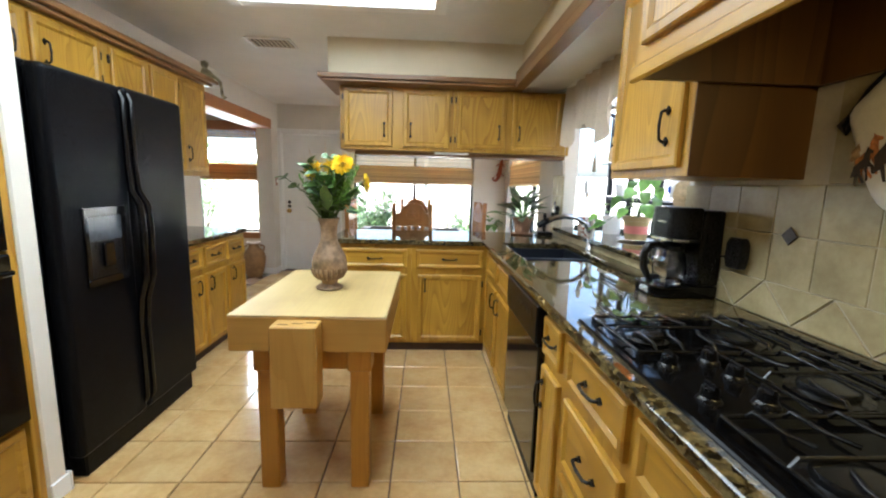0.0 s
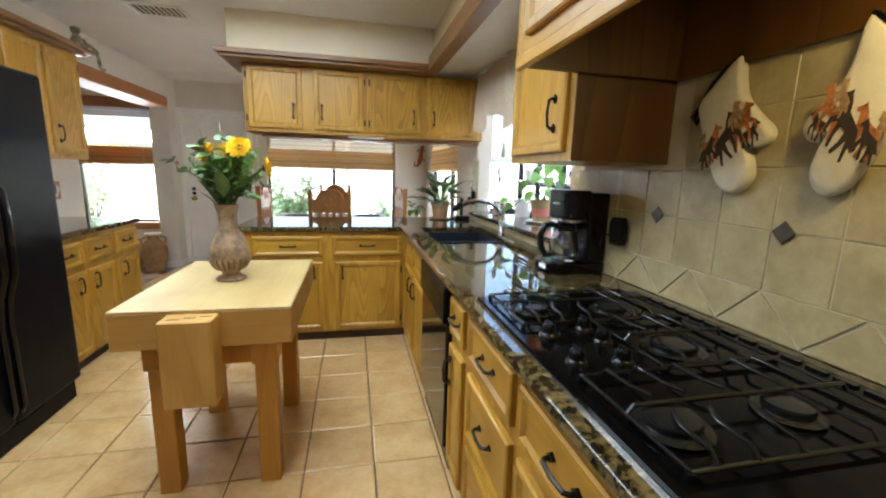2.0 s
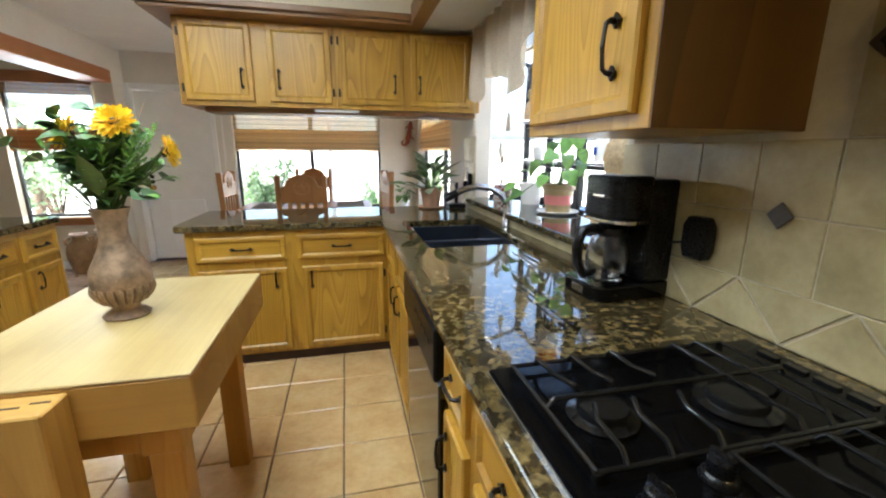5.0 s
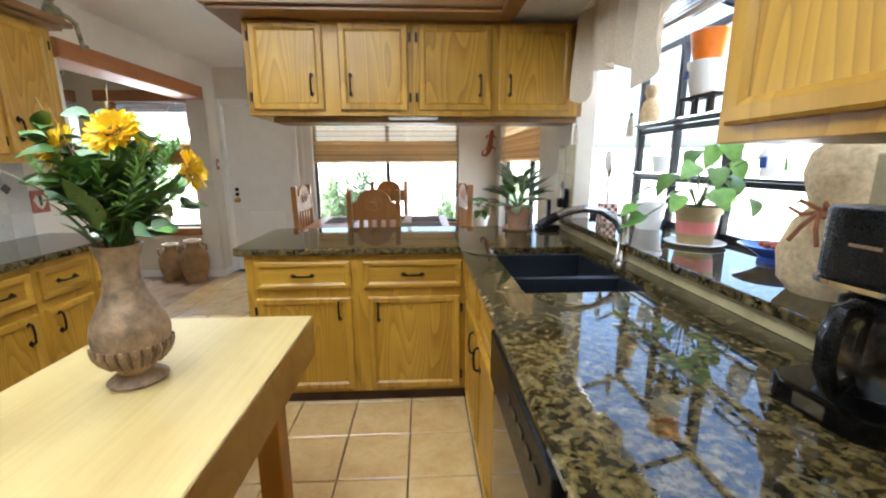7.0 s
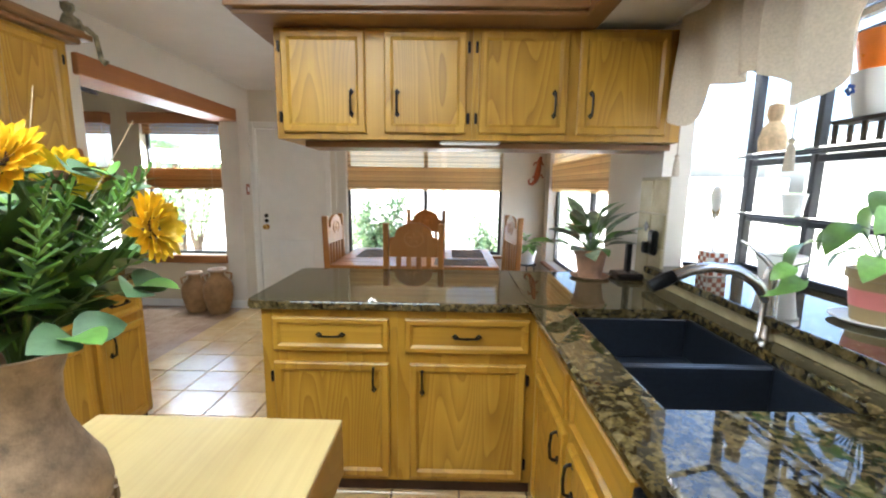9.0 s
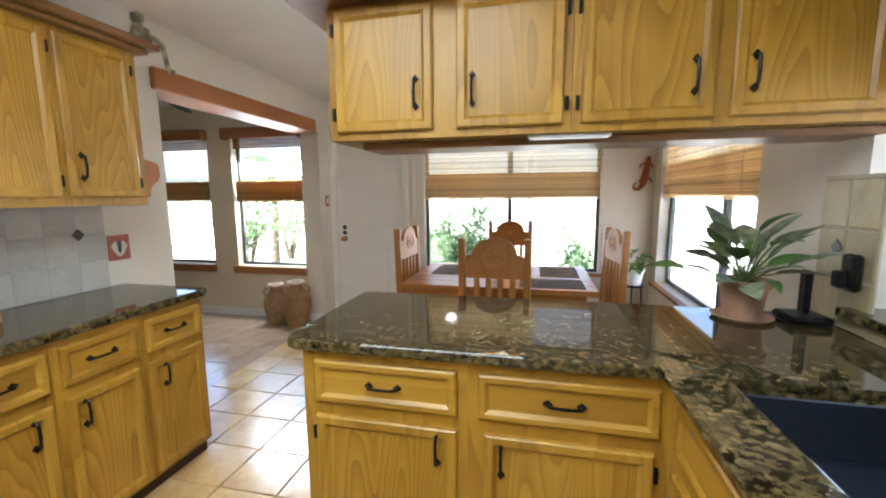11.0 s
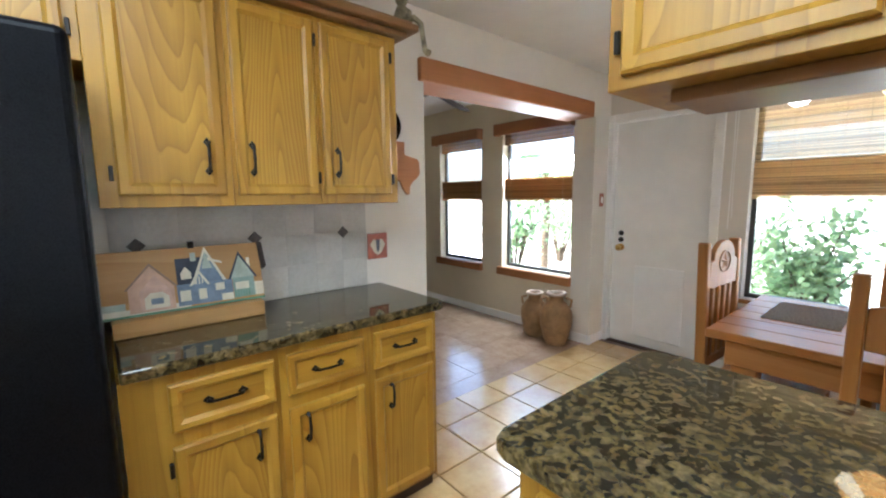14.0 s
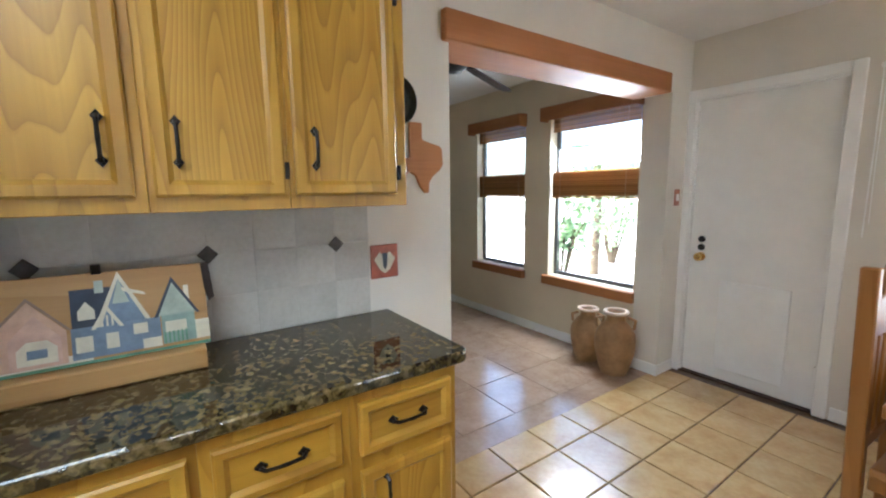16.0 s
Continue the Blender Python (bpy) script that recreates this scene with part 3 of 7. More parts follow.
# ceiling vent
vt = thing("ceiling_vent", (-1.02, 3.80, CZ), "cream metal ceiling air vent", "vent")
part("frame", boxes((-1.20, -0.84, 3.68, 3.70, CZ - 0.012, CZ - 0.001), (-1.20, -0.84, 3.90, 3.92, CZ - 0.012, CZ - 0.001), (-1.20, -1.18, 3.70, 3.90, CZ - 0.012, CZ - 0.001), (-0.86, -0.84, 3.70, 3.90, CZ - 0.012, CZ - 0.001)), M_WHITE, vt, bevel=0.002)
part("backing", boxes((-1.18, -0.86, 3.70, 3.90, CZ - 0.003, CZ - 0.001)), M_KICK, vt)
for i in range(9):
    bm = bmesh.new()
    slab(bm, [(-0.010, -0.001), (0.010, -0.005), (0.010, -0.003), (-0.010, 0.001)], 3.702, 3.898, Matrix.Translation((-1.16 + i * 0.035, 0, CZ - 0.007)) @ Matrix(((1, 0, 0, 0), (0, 0, 1, 0), (0, 1, 0, 0), (0, 0, 0, 1))))
    part("slat", bm, M_WALL_WARM, vt)

# ---- north door ----
dr = thing("door_1", (-1.48, FY, 0), "white painted back door with a pet flap, closed", "door", kind="structure")
part("slab", boxes((DX0 + 0.014, DX1 - 0.014, FY + 0.032, FY + 0.074, 0.014, DZ - 0.014)), M_WHITE, dr, bevel=0.003)
part("casing", boxes((DX0 - 0.055, DX0 + 0.004, FY - 0.022, FY - 0.001, 0, DZ + 0.060), (DX1 - 0.004, DX1 + 0.060, FY - 0.022, FY - 0.001, 0, DZ + 0.060), (DX0 + 0.0045, DX1 - 0.0045, FY - 0.022, FY - 0.001, DZ - 0.004, DZ + 0.060)), M_WHITE, dr, bevel=0.005)
part("jamb", boxes((DX0 + 0.0005, DX0 + 0.010, FY + 0.0005, FY + 0.138, 0.0105, DZ - 0.0005), (DX1 - 0.010, DX1 - 0.0005, FY + 0.0005, FY + 0.138, 0.0105, DZ - 0.0005), (DX0 + 0.0105, DX1 - 0.0105, FY + 0.0005, FY + 0.138, DZ - 0.010, DZ - 0.0005)), M_WHITE, dr)
part("threshold", boxes((DX0, DX1, FY - 0.005, FY + 0.13, 0, 0.010)), M_KICK, dr)
bm = boxes((-1.655, -1.245, FY + 0.020, FY + 0.0315, 0.10, 0.75))
part("pet_flap", bm, plain("pet_flap_white", (0.87, 0.87, 0.86), 0.3, var=0.03), dr, "white plastic pet flap cover", bevel=0.004)
bm = bmesh.new()
rot = Matrix.Translation((-1.797, FY + 0.032, 0.905)) @ Matrix.Rotation(radians(90), 4, "X")
lathe(bm, [(0, 0), (0.032, 0), (0.032, 0.006), (0.012, 0.01), (0.011, 0.03), (0.026, 0.04), (0.030, 0.052), (0.022, 0.066), (0, 0.07)], seg=20)
bmesh.ops.transform(bm, matrix=rot, verts=bm.verts[:])
part("knob", bm, M_BRASS, dr, "brass door knob", smooth=True)
for zz in (0.975, 1.035):
    bm = bmesh.new()
    lathe(bm, [(0, 0), (0.024, 0), (0.024, 0.008), (0.014, 0.016), (0, 0.016)], seg=16)
    bmesh.ops.transform(bm, matrix=Matrix.Translation((-1.797, FY + 0.032, zz)) @ Matrix.Rotation(radians(90), 4, "X"), verts=bm.verts[:])
    part("deadbolt", bm, M_PULL, dr, "dark deadbolt", smooth=True)
for zz in (0.25, 1.0, 1.78):
    part("hinge", boxes((DX1 - 0.024, DX1 - 0.0045, FY + 0.004, FY + 0.031, zz - 0.05, zz + 0.05)), M_WHITE, dr, bevel=0.002)


# ---- windows ----
def window_fixed(name, axis, wall, a, b, z0, z1, split, label):
    """A bronze aluminium window in a reveal: frame bars, panes and a sill."""
    def bx(u0, u1, d0, d1, w0, w1):
        return (u0, u1, wall + d0, wall + d1, w0, w1) if axis == "y" else (wall + d0, wall + d1, u0, u1, w0, w1)
    mid = (a + b) / 2
    at = (mid, wall, z0) if axis == "y" else (wall, mid, z0)
    t = thing(name, at, label, "window", kind="structure")
    f = 0.032
    part("window_frame", boxes(bx(a, b, 0.085, 0.125, z0, z0 + f), bx(a, b, 0.085, 0.125, z1 - f, z1), bx(a, a + f, 0.085, 0.125, z0 + f, z1 - f), bx(b - f, b, 0.085, 0.125, z0 + f, z1 - f)), M_FRAME_VEILED, t, bevel=0.003)
    for s in split:
        part("mullion", boxes(bx(s - 0.024, s + 0.024, 0.08, 0.125, z0 + f, z1 - f)), M_FRAME_VEILED, t, bevel=0.003)
    edges = [a + f, *split, b - f]
    for p, q in zip(edges, edges[1:]):
        g = part("pane", boxes(bx(p + 0.003, q - 0.003, 0.103, 0.107, z0 + f, z1 - f)), M_GLASS, t)
        g.visible_shadow = False
    return t


window_fixed("window_1", "y", FY, NX0, NX1, NZ0, NZ1, [0.07], "wide dining window with a dark bronze frame")
window_fixed("window_2", "x", EX, EY0, EY1, EZ0, EZ1, [5.15], "side dining window with a dark bronze frame")
window_fixed("window_3", "y", LIV_Y, *LW[0], LZ0, LZ1, [], "narrow living room window with a dark frame")
window_fixed("window_4", "y", LIV_Y, *LW[1], LZ0, LZ1, [], "living room window with a dark frame")
solid("sill_dining", boxes((NX0 - 0.03, NX1 + 0.03, FY - 0.03, FY + 0.084, NZ0 - 0.03, NZ0 - 0.001)), M_VAL, "stained wooden window sill", "sill", bevel=0.004)
solid("sill_side", boxes((EX - 0.05, EX + 0.084, EY0 - 0.03, EY1 + 0.03, EZ0 - 0.03, EZ0 - 0.001)), M_VAL, "stained wooden window sill", "sill", bevel=0.004)
for a, b in LW:
    solid("sill_living", boxes((a - 0.04, b + 0.02, LIV_Y - 0.05, LIV_Y + 0.084, LZ0 - 0.085, LZ0 - 0.001)), M_VAL, "reddish stained wooden window sill", "sill", bevel=0.004)


def roman_shade(axis, wall, a, b, ztop, zband1, zband0, mat_slat, gap, label, top_roll=0.0, into=-0.02, sheer=True):
    """A bamboo roman shade half drawn up: open-woven slats above, a thick folded stack below."""
    def bx(u0, u1, d0, d1, w0, w1):
        return (u0, u1, wall + d0, wall + d1, w0, w1) if axis == "y" else (wall + d0, wall + d1, u0, u1, w0, w1)
    at = ((a + b) / 2, wall, zband0) if axis == "y" else (wall, (a + b) / 2, zband0)
    t = thing("roman_shade", at, label, "window blind", "bamboo shades")
    if sheer:
        bm = bmesh.new()
        z = zband1
        while z < ztop:
            box(bm, *bx(a, b, into, into + 0.002, z, z + 0.0066))
            z += gap
        part("woven_slats", bm, mat_slat, t)
        bm = bmesh.new()
        for k in range(int((b - a) / 0.11) + 1):
            u = a + 0.02 + k * 0.11
            box(bm, *bx(u, u + 0.0025, into - 0.001, into + 0.003, zband1, ztop))
        part("warp_threads", bm, mat_slat, t)
    n = 2
    for k in range(n):
        d = into - 0.006 - 0.007 * k
        lo, hi = zband0 + 0.022 * (n - 1 - k), zband1 - 0.012 * (n - 1 - k)
        bm = bmesh.new()
        rows = int((hi - lo) / 0.0085)
        for i in range(rows):
            z = lo + i * 0.0085
            w = 0.0012 * random.uniform(-1, 1)
            box(bm, *bx(a, b, d - 0.003 + w, d + w, z, z + 0.0072))
        part("fold", bm, mat_slat, t)
    if top_roll:
        bm = bmesh.new()
        for i in range(int(top_roll / 0.0085)):
            z = ztop - i * 0.0085
            w = 0.0015 * random.uniform(-1, 1)
            box(bm, *bx(a, b, into - 0.014 + w, into - 0.008 + w, z - 0.0072, z))
        part("head_fold", bm, mat_slat, t)
    for u in (a + 0.12 * (b - a), b - 0.12 * (b - a)):
        bm = bmesh.new()
        p = bx(u, u, into - 0.03, into - 0.03, zband0 - 0.0, ztop)
        tube(bm, [(p[0], p[2], p[4]), (p[0], p[2], p[5])], 0.0015, 5)
        part("cord", bm, M_BURLAP, t)
    return t


roman_shade("y", FY + 0.06, NX0 + 0.01, NX1 - 0.01, NZ1 - 0.002, 1.63, 1.345, M_BAMBOO, 0.0085, "tan bamboo roman shade, drawn half up")
roman_shade("x", EX + 0.06, EY0 + 0.01, EY1 - 0.01, EZ1 - 0.002, 1.66, 1.36, M_BAMBOO, 0.0085, "tan bamboo roman shade on the side window")
for a, b in LW:
    roman_shade("y", LIV_Y + 0.06, a + 0.01, b - 0.01, LZ1 - 0.002, 1.57, 1.33, M_BAMBOO_D, 0.4, "brown bamboo roman shade with an open gap", 0.20, sheer=False)
    vb = thing("window_valance", ((a + b) / 2, LIV_Y, 1.98), "reddish stained wooden valance box over a window", "valance", "window valances")
    part("front_board", boxes((a - 0.05, b + 0.02, LIV_Y - 0.10, LIV_Y - 0.08, 2.02, 2.14)), M_VAL, vb, bevel=0.004)
    part("top_board", boxes((a - 0.05, b + 0.02, LIV_Y - 0.0795, LIV_Y - 0.001, 2.12, 2.14)), M_VAL, vb)
    for u in (a - 0.05, b):
        part("end_board", boxes((u, u + 0.02, LIV_Y - 0.0795, LIV_Y - 0.001, 2.02, 2.1195)), M_VAL, vb)

# ---- kitchen: base cabinets ----
PF, EF, WF = 3.405, 0.745, -1.385      # fronts of peninsula, east run and west run
base_unit("S", PF, -0.44, 0.145, 3.98, [drawer_f(-0.39, 0.11), door_f(-0.39, 0.11, (0.045, 0.57), hinge=-0.40)], "honey oak peninsula cabinet with a drawer and a door")
base_unit("S", PF, 0.1455, 0.7445, 3.98, [drawer_f(0.18, 0.71), door_f(0.20, 0.70, (0.255, 0.56), hinge=0.71)], "honey oak peninsula cabinet beside the sink run")
base_unit("W", EF, 2.405, 3.4045, EX - 0.001, [drawer_f(2.44, 2.86, handle=False), drawer_f(2.90, 3.32, handle=False), door_f(2.44, 2.86, (2.80, 0.56)), door_f(2.90, 3.32, (2.96, 0.56))], "honey oak sink cabinet with two doors", top=0.69)
base_unit("W", EF, 1.555, 1.7895, EX - 0.001, [drawer_f(1.575, 1.77), door_f(1.575, 1.77, (1.735, 0.53))], "narrow honey oak cabinet beside the dishwasher")
base_unit("W", EF, 1.075, 1.5545, EX - 0.001, [drawer_f(1.10, 1.50), drawer_f(1.10, 1.50, 0.40, 0.64), drawer_f(1.10, 1.50, 0.10, 0.36)], "honey oak drawer cabinet under the cooktop")
base_unit("W", EF, 0.585, 1.0745, EX - 0.001, [drawer_f(0.62, 1.05), drawer_f(0.62, 1.05, 0.40, 0.64), drawer_f(0.62, 1.05, 0.10, 0.36)], "honey oak drawer cabinet under the cooktop")
base_unit("W", EF, -0.30, 0.5845, EX - 0.001, [drawer_f(-0.26, 0.13), drawer_f(0.17, 0.56), door_f(-0.26, 0.13, (0.07, 0.55)), door_f(0.17, 0.56, (0.22, 0.55))], "honey oak cabinet beside the cooktop")
base_unit("E", WF, 2.815, 3.2545, WX + 0.001, [drawer_f(2.93, 3.235), door_f(2.93, 3.235, (3.17, 0.56), hinge=2.922)], "honey oak cabinet beside the refrigerator")
base_unit("E", WF, 3.255, 3.6045, WX + 0.001, [drawer_f(3.28, 3.58), door_f(3.28, 3.58, (3.34, 0.56))], "honey oak cabinet in the west run")
base_unit("E", WF, 3.605, 3.955, WX + 0.001, [drawer_f(3.63, 3.93), door_f(3.63, 3.93, (3.70, 0.56))], "honey oak cabinet at the end of the west run")


# ---- worktops ----
def rounded(x0, x1, y0, y1, r, corners):
    """A rectangle seen from above, with chosen corners (0 sw, 1 se, 2 ne, 3 nw) rounded."""
    pts = []
    for k, (cx, cy, a0) in enumerate(((x0 + r, y0 + r, 180), (x1 - r, y0 + r, 270), (x1 - r, y1 - r, 0), (x0 + r, y1 - r, 90))):
        if k in corners:
            pts += [(cx + r * math.cos(radians(a0 + 15 * i)), cy + r * math.sin(radians(a0 + 15 * i))) for i in range(7)]
        else:
            pts.append(((x0, x1, x1, x0)[k], (y0, y0, y1, y1)[k]))
    return pts


CT, CB = 0.915, 0.877
bm = bmesh.new()
SX0, SX1, SY0, SY1 = 0.855, 1.335, 2.575, 3.34      # sink cut-out
pen = [(0.705, 3.372), (0.705, 4.085), (-0.46, 4.085), (-0.487, 4.075), (-0.50, 4.045), (-0.50, 3.42), (-0.487, 3.385), (-0.455, 3.372)]
slab(bm, pen, CB, CT)
slab(bm, [(0.705, SY1), (EX - 0.001, SY1), (EX - 0.001, 4.085), (0.705, 4.085)], CB, CT)
slab(bm, [(0.705, SY0), (SX0, SY0), (SX0, SY1), (0.705, SY1)], CB, CT)
slab(bm, [(SX1, SY0), (EX - 0.001, SY0), (EX - 0.001, SY1), (SX1, SY1)], CB, CT)
slab(bm, [(0.705, -0.30), (EX - 0.001, -0.30), (EX - 0.001, SY0), (0.705, SY0)], CB, CT)
bmesh.ops.remove_doubles(bm, verts=bm.verts[:], dist=0.0004)
inner = [f for f in bm.faces if abs(f.normal.z) < 0.1 and sum(1 for g in bm.faces if g is not f and (g.calc_center_median() - f.calc_center_median()).length < 0.001) > 0]
bmesh.ops.delete(bm, geom=list(set(inner)), context="FACES")
solid("worktop", bm, M_GRANITE, "polished brown granite worktop on the peninsula and sink run", "worktop", kind="thing", bevel=0.009, seg=3)
bm = bmesh.new()
slab(bm, rounded(WX + 0.001, -1.357, 2.822, 4.0, 0.04, (2,)), CB, CT)
solid("worktop", bm, M_GRANITE, "polished brown granite worktop beside the refrigerator", "worktop", kind="thing", bevel=0.009, seg=3)
# raised ledge of the garden window and its riser
bm = boxes((EX - 0.055, 1.90, GY0 + 0.002, GY1 - 0.002, GZ0 - 0.033, GZ0))
solid("window_ledge", bm, M_GRANITE, "polished granite ledge of the garden window", "ledge", kind="structure", bevel=0.006, seg=2)

# ---- sink ----
sk = thing("sink", ((SX0 + SX1) / 2, (SY0 + SY1) / 2, 0.70), "dark composite double-bowl undermount sink", "sink")
def bowl(bm, x0, x1, y0, y1, z0, z1, w):
    box(bm, x0, x1, y0, y1, z0, z0 + w)
    box(bm, x0, x0 + w, y0, y1, z0 + w, z1)
    box(bm, x1 - w, x1, y0, y1, z0 + w, z1)
    box(bm, x0 + w, x1 - w, y0, y0 + w, z0 + w, z1)
    box(bm, x0 + w, x1 - w, y1 - w, y1, z0 + w, z1)
bm = bmesh.new(); bowl(bm, SX0 - 0.012, SX1 + 0.012, SY0 - 0.012, 2.90, 0.70, CB - 0.001, 0.014)
part("bowl", bm, M_SINK, sk, bevel=0.004)
bm = bmesh.new(); bowl(bm, SX0 - 0.012, SX1 + 0.012, 2.9005, SY1 + 0.012, 0.70, CB - 0.001, 0.014)
part("bowl", bm, M_SINK, sk, bevel=0.004)
for yy in (2.74, 3.11):
    bm = bmesh.new(); lathe(bm, [(0, 0.715), (0.045, 0.715), (0.045, 0.719), (0.03, 0.720), (0.028, 0.717), (0, 0.717)], (1.08, yy, 0), 20)
    part("drain", bm, M_STEEL, sk, "steel drain", smooth=True)

fc = thing("faucet", (1.385, 3.0, CT), "brushed steel pull-out kitchen faucet with a black spray head", "faucet")
bm = bmesh.new()
lathe(bm, [(0, 0), (0.030, 0), (0.030, 0.012), (0.024, 0.02), (0.022, 0.16), (0.025, 0.20), (0.020, 0.235), (0, 0.24)], (1.385, 3.0, CT), 20)
part("body", bm, M_STEEL, fc, smooth=True)
bm = bmesh.new()
tube(bm, [(1.38, 3.0, CT + 0.13), (1.345, 3.005, CT + 0.185), (1.28, 3.01, CT + 0.225), (1.20, 3.015, CT + 0.235), (1.13, 3.02, CT + 0.222), (1.08, 3.022, CT + 0.20)], [0.019, 0.019, 0.018, 0.018, 0.019, 0.020], 12)
part("spout", bm, M_STEEL, fc, smooth=True)
bm = bmesh.new()
tube(bm, [(1.085, 3.022, CT + 0.202), (1.05, 3.024, CT + 0.185), (1.01, 3.026, CT + 0.162)], [0.021, 0.024, 0.020], 12)
part("spray_head", bm, M_RUBBER, fc, "black spray head", smooth=True)
bm = bmesh.new()
tube(bm, [(1.385, 3.0, CT + 0.235), (1.37, 3.015, CT + 0.26), (1.34, 3.05, CT + 0.30), (1.32, 3.07, CT + 0.315)], [0.010, 0.008, 0.006, 0.006], 8)
part("lever", bm, M_STEEL, fc, smooth=True)
fc.location = (1.405, 3.03, CT)

# ---- upper cabinets ----
def upper_unit(way, d, a, b, back, z0, z1, doors, label, body_mat=None):
    x0, x1, y0, y1 = footprint(way, d, a, b, back)
    t = thing("wall_cabinet", ((x0 + x1) / 2, (y0 + y1) / 2, z0), label, "cabinet", "wall cabinets")
    part("body", boxes((x0, x1, y0, y1, z0, z1)), body_mat or M_OAK, t, bevel=0.002)
    for f in doors:
        front(t, way=way, d=d, **f)
    return t

def ud(a, b, h, hinge=None, z0=1.40, z1=2.09):
    return dict(name="door", a=a, b=b, z0=z0, z1=z1, pull_at=(h, z0 + 0.135), hinge=hinge)

PU = 3.725
u = upper_unit("S", PU, -0.465, 0.4595, 4.06, 1.615, 2.114, [ud(-0.43, -0.04, -0.105, -0.442, 1.645, 2.10), ud(0.05, 0.43, 0.11, 0.442, 1.645, 2.10)], "honey oak hanging cabinet over the peninsula, two doors")
for zz in (1.70, 2.05):
    part("hinge", boxes((-0.472, -0.4655, 3.76, 3.775, zz - 0.02, zz + 0.02)), M_PULL, u)
upper_unit("S", PU, 0.46, EX - 0.001, 4.06, 1.615, 2.114, [ud(0.49, 0.90, 0.84, 0.478, 1.645, 2.10), ud(0.95, 1.36, 1.01, None, 1.645, 2.10)], "honey oak hanging cabinet over the peninsula, two doors")
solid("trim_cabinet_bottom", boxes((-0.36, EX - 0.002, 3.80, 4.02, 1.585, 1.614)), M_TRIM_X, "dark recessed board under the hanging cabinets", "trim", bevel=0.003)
cl = thing("under_cabinet_light", (0.46, 3.77, 1.585), "slim white light bar under the hanging cabinet", "light")
part("housing", boxes((0.31, 0.60, 3.745, 3.785, 1.602, 1.6145)), M_WHITE, cl, bevel=0.003)
part("lens", boxes((0.32, 0.59, 3.75, 3.78, 1.5995, 1.6015)), M_STRIP, cl, "milky light lens")

WU = -1.645
upper_unit("E", WU, 2.825, 3.2145, WX + 0.001, 1.36, 2.114, [ud(2.875, 3.19, 3.135, 2.862)], "honey oak wall cabinet beside the refrigerator")
upper_unit("E", WU, 3.215, 3.5545, WX + 0.001, 1.36, 2.114, [ud(3.23, 3.54, 3.285, 3.548)], "honey oak wall cabinet in the west run")
upper_unit("E", WU, 3.555, 3.945, WX + 0.001, 1.36, 2.114, [ud(3.57, 3.90, 3.63, 3.912)], "honey oak wall cabinet at the end of the west run")
upper_unit("E", WU, 1.885, 2.8245, WX + 0.001, 1.80, 2.114, [dict(name="door", a=1.92, b=2.33, z0=1.82, z1=2.09, pull_at=(2.26, 1.93)), dict(name="door", a=2.37, b=2.79, z0=1.82, z1=2.09, pull_at=(2.44, 1.93), hinge=2.80)], "shallow honey oak cabinet over the refrigerator")
solid("trim_crown_west", boxes((WX + 0.001, -1.60, 1.80, 3.99, 2.115, 2.139), (WX + 0.001, -1.565, 1.80, 4.03, 2.1395, 2.17), (WX + 0.001, -1.585, 1.80, 4.01, 2.1705, 2.186)), M_TRIM_Y, "dark oak crown board over the wall cabinets", "trim", bevel=0.004)
upper_unit("W", 1.055, 1.49, 2.02, EX - 0.001, 1.385, 2.114, [ud(1.525, 1.985, 1.60, None, 1.415, 2.09)], "honey oak wall cabinet beside the hood", None)
# thin skin whose dark oak paints in the shade on this side
part("side_skin", boxes((1.056, EX - 0.001, 1.486, 1.4895, 1.386, 2.113)), M_OAK_SHADED, [o for o in scene.objects if o.name.startswith("wall_cabinet")][-1], "oak side panel with shade put into its colour")

# ---- range hood ----
hd = thing("range_hood", (1.15, 0.9, 1.66), "oak boxed range hood with a dark hollow underside", "range hood")
HX, HY0, HY1, HZ = 0.86, 0.25, 1.478, 1.66
part("front_panel", boxes((HX, HX + 0.02, HY0, HY1, HZ + 0.001, 2.148)), M_OAK_Y, hd, bevel=0.003)
part("lip", boxes((HX - 0.022, HX - 0.001, HY0 - 0.02, HY1, HZ - 0.012, HZ + 0.030)), M_OAK_Y, hd, bevel=0.006)
for a, b in ((0.30, 0.84), (0.89, 1.43)):
    front(hd, "hood_door", "W", HX, a, b, 1.74, 2.09, ((a + b) / 2 + (0.2 if a < 0.5 else -0.2), 1.83))
# hood sides and back board: shade of the hollow is in the oak colour
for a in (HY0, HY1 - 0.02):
    part("side_panel", boxes((HX + 0.0205, EX - 0.001, a, a + 0.02, HZ, 2.148)), M_OAK_SHADED, hd, "oak hood side, coloured dark for the shaded hollow")
part("inner_liner", boxes((HX + 0.021, EX - 0.001, HY0 + 0.0205, HY1 - 0.0205, 1.95, 1.97)), M_IRON, hd, "dark metal hood liner")
part("back_board", boxes((EX - 0.03, EX - 0.001, HY0 + 0.0205, HY1 - 0.0205, HZ, 1.949)), M_OAK_SHADED, hd)
bm = bmesh.new(); lathe(bm, [(0, 0), (0.06, 0), (0.075, 0.03), (0.075, 0.06), (0, 0.06)], (1.18, 0.62, 1.86), 20)
part("lamp_shade", bm, M_STEEL, hd, "round hood lamp", smooth=True)

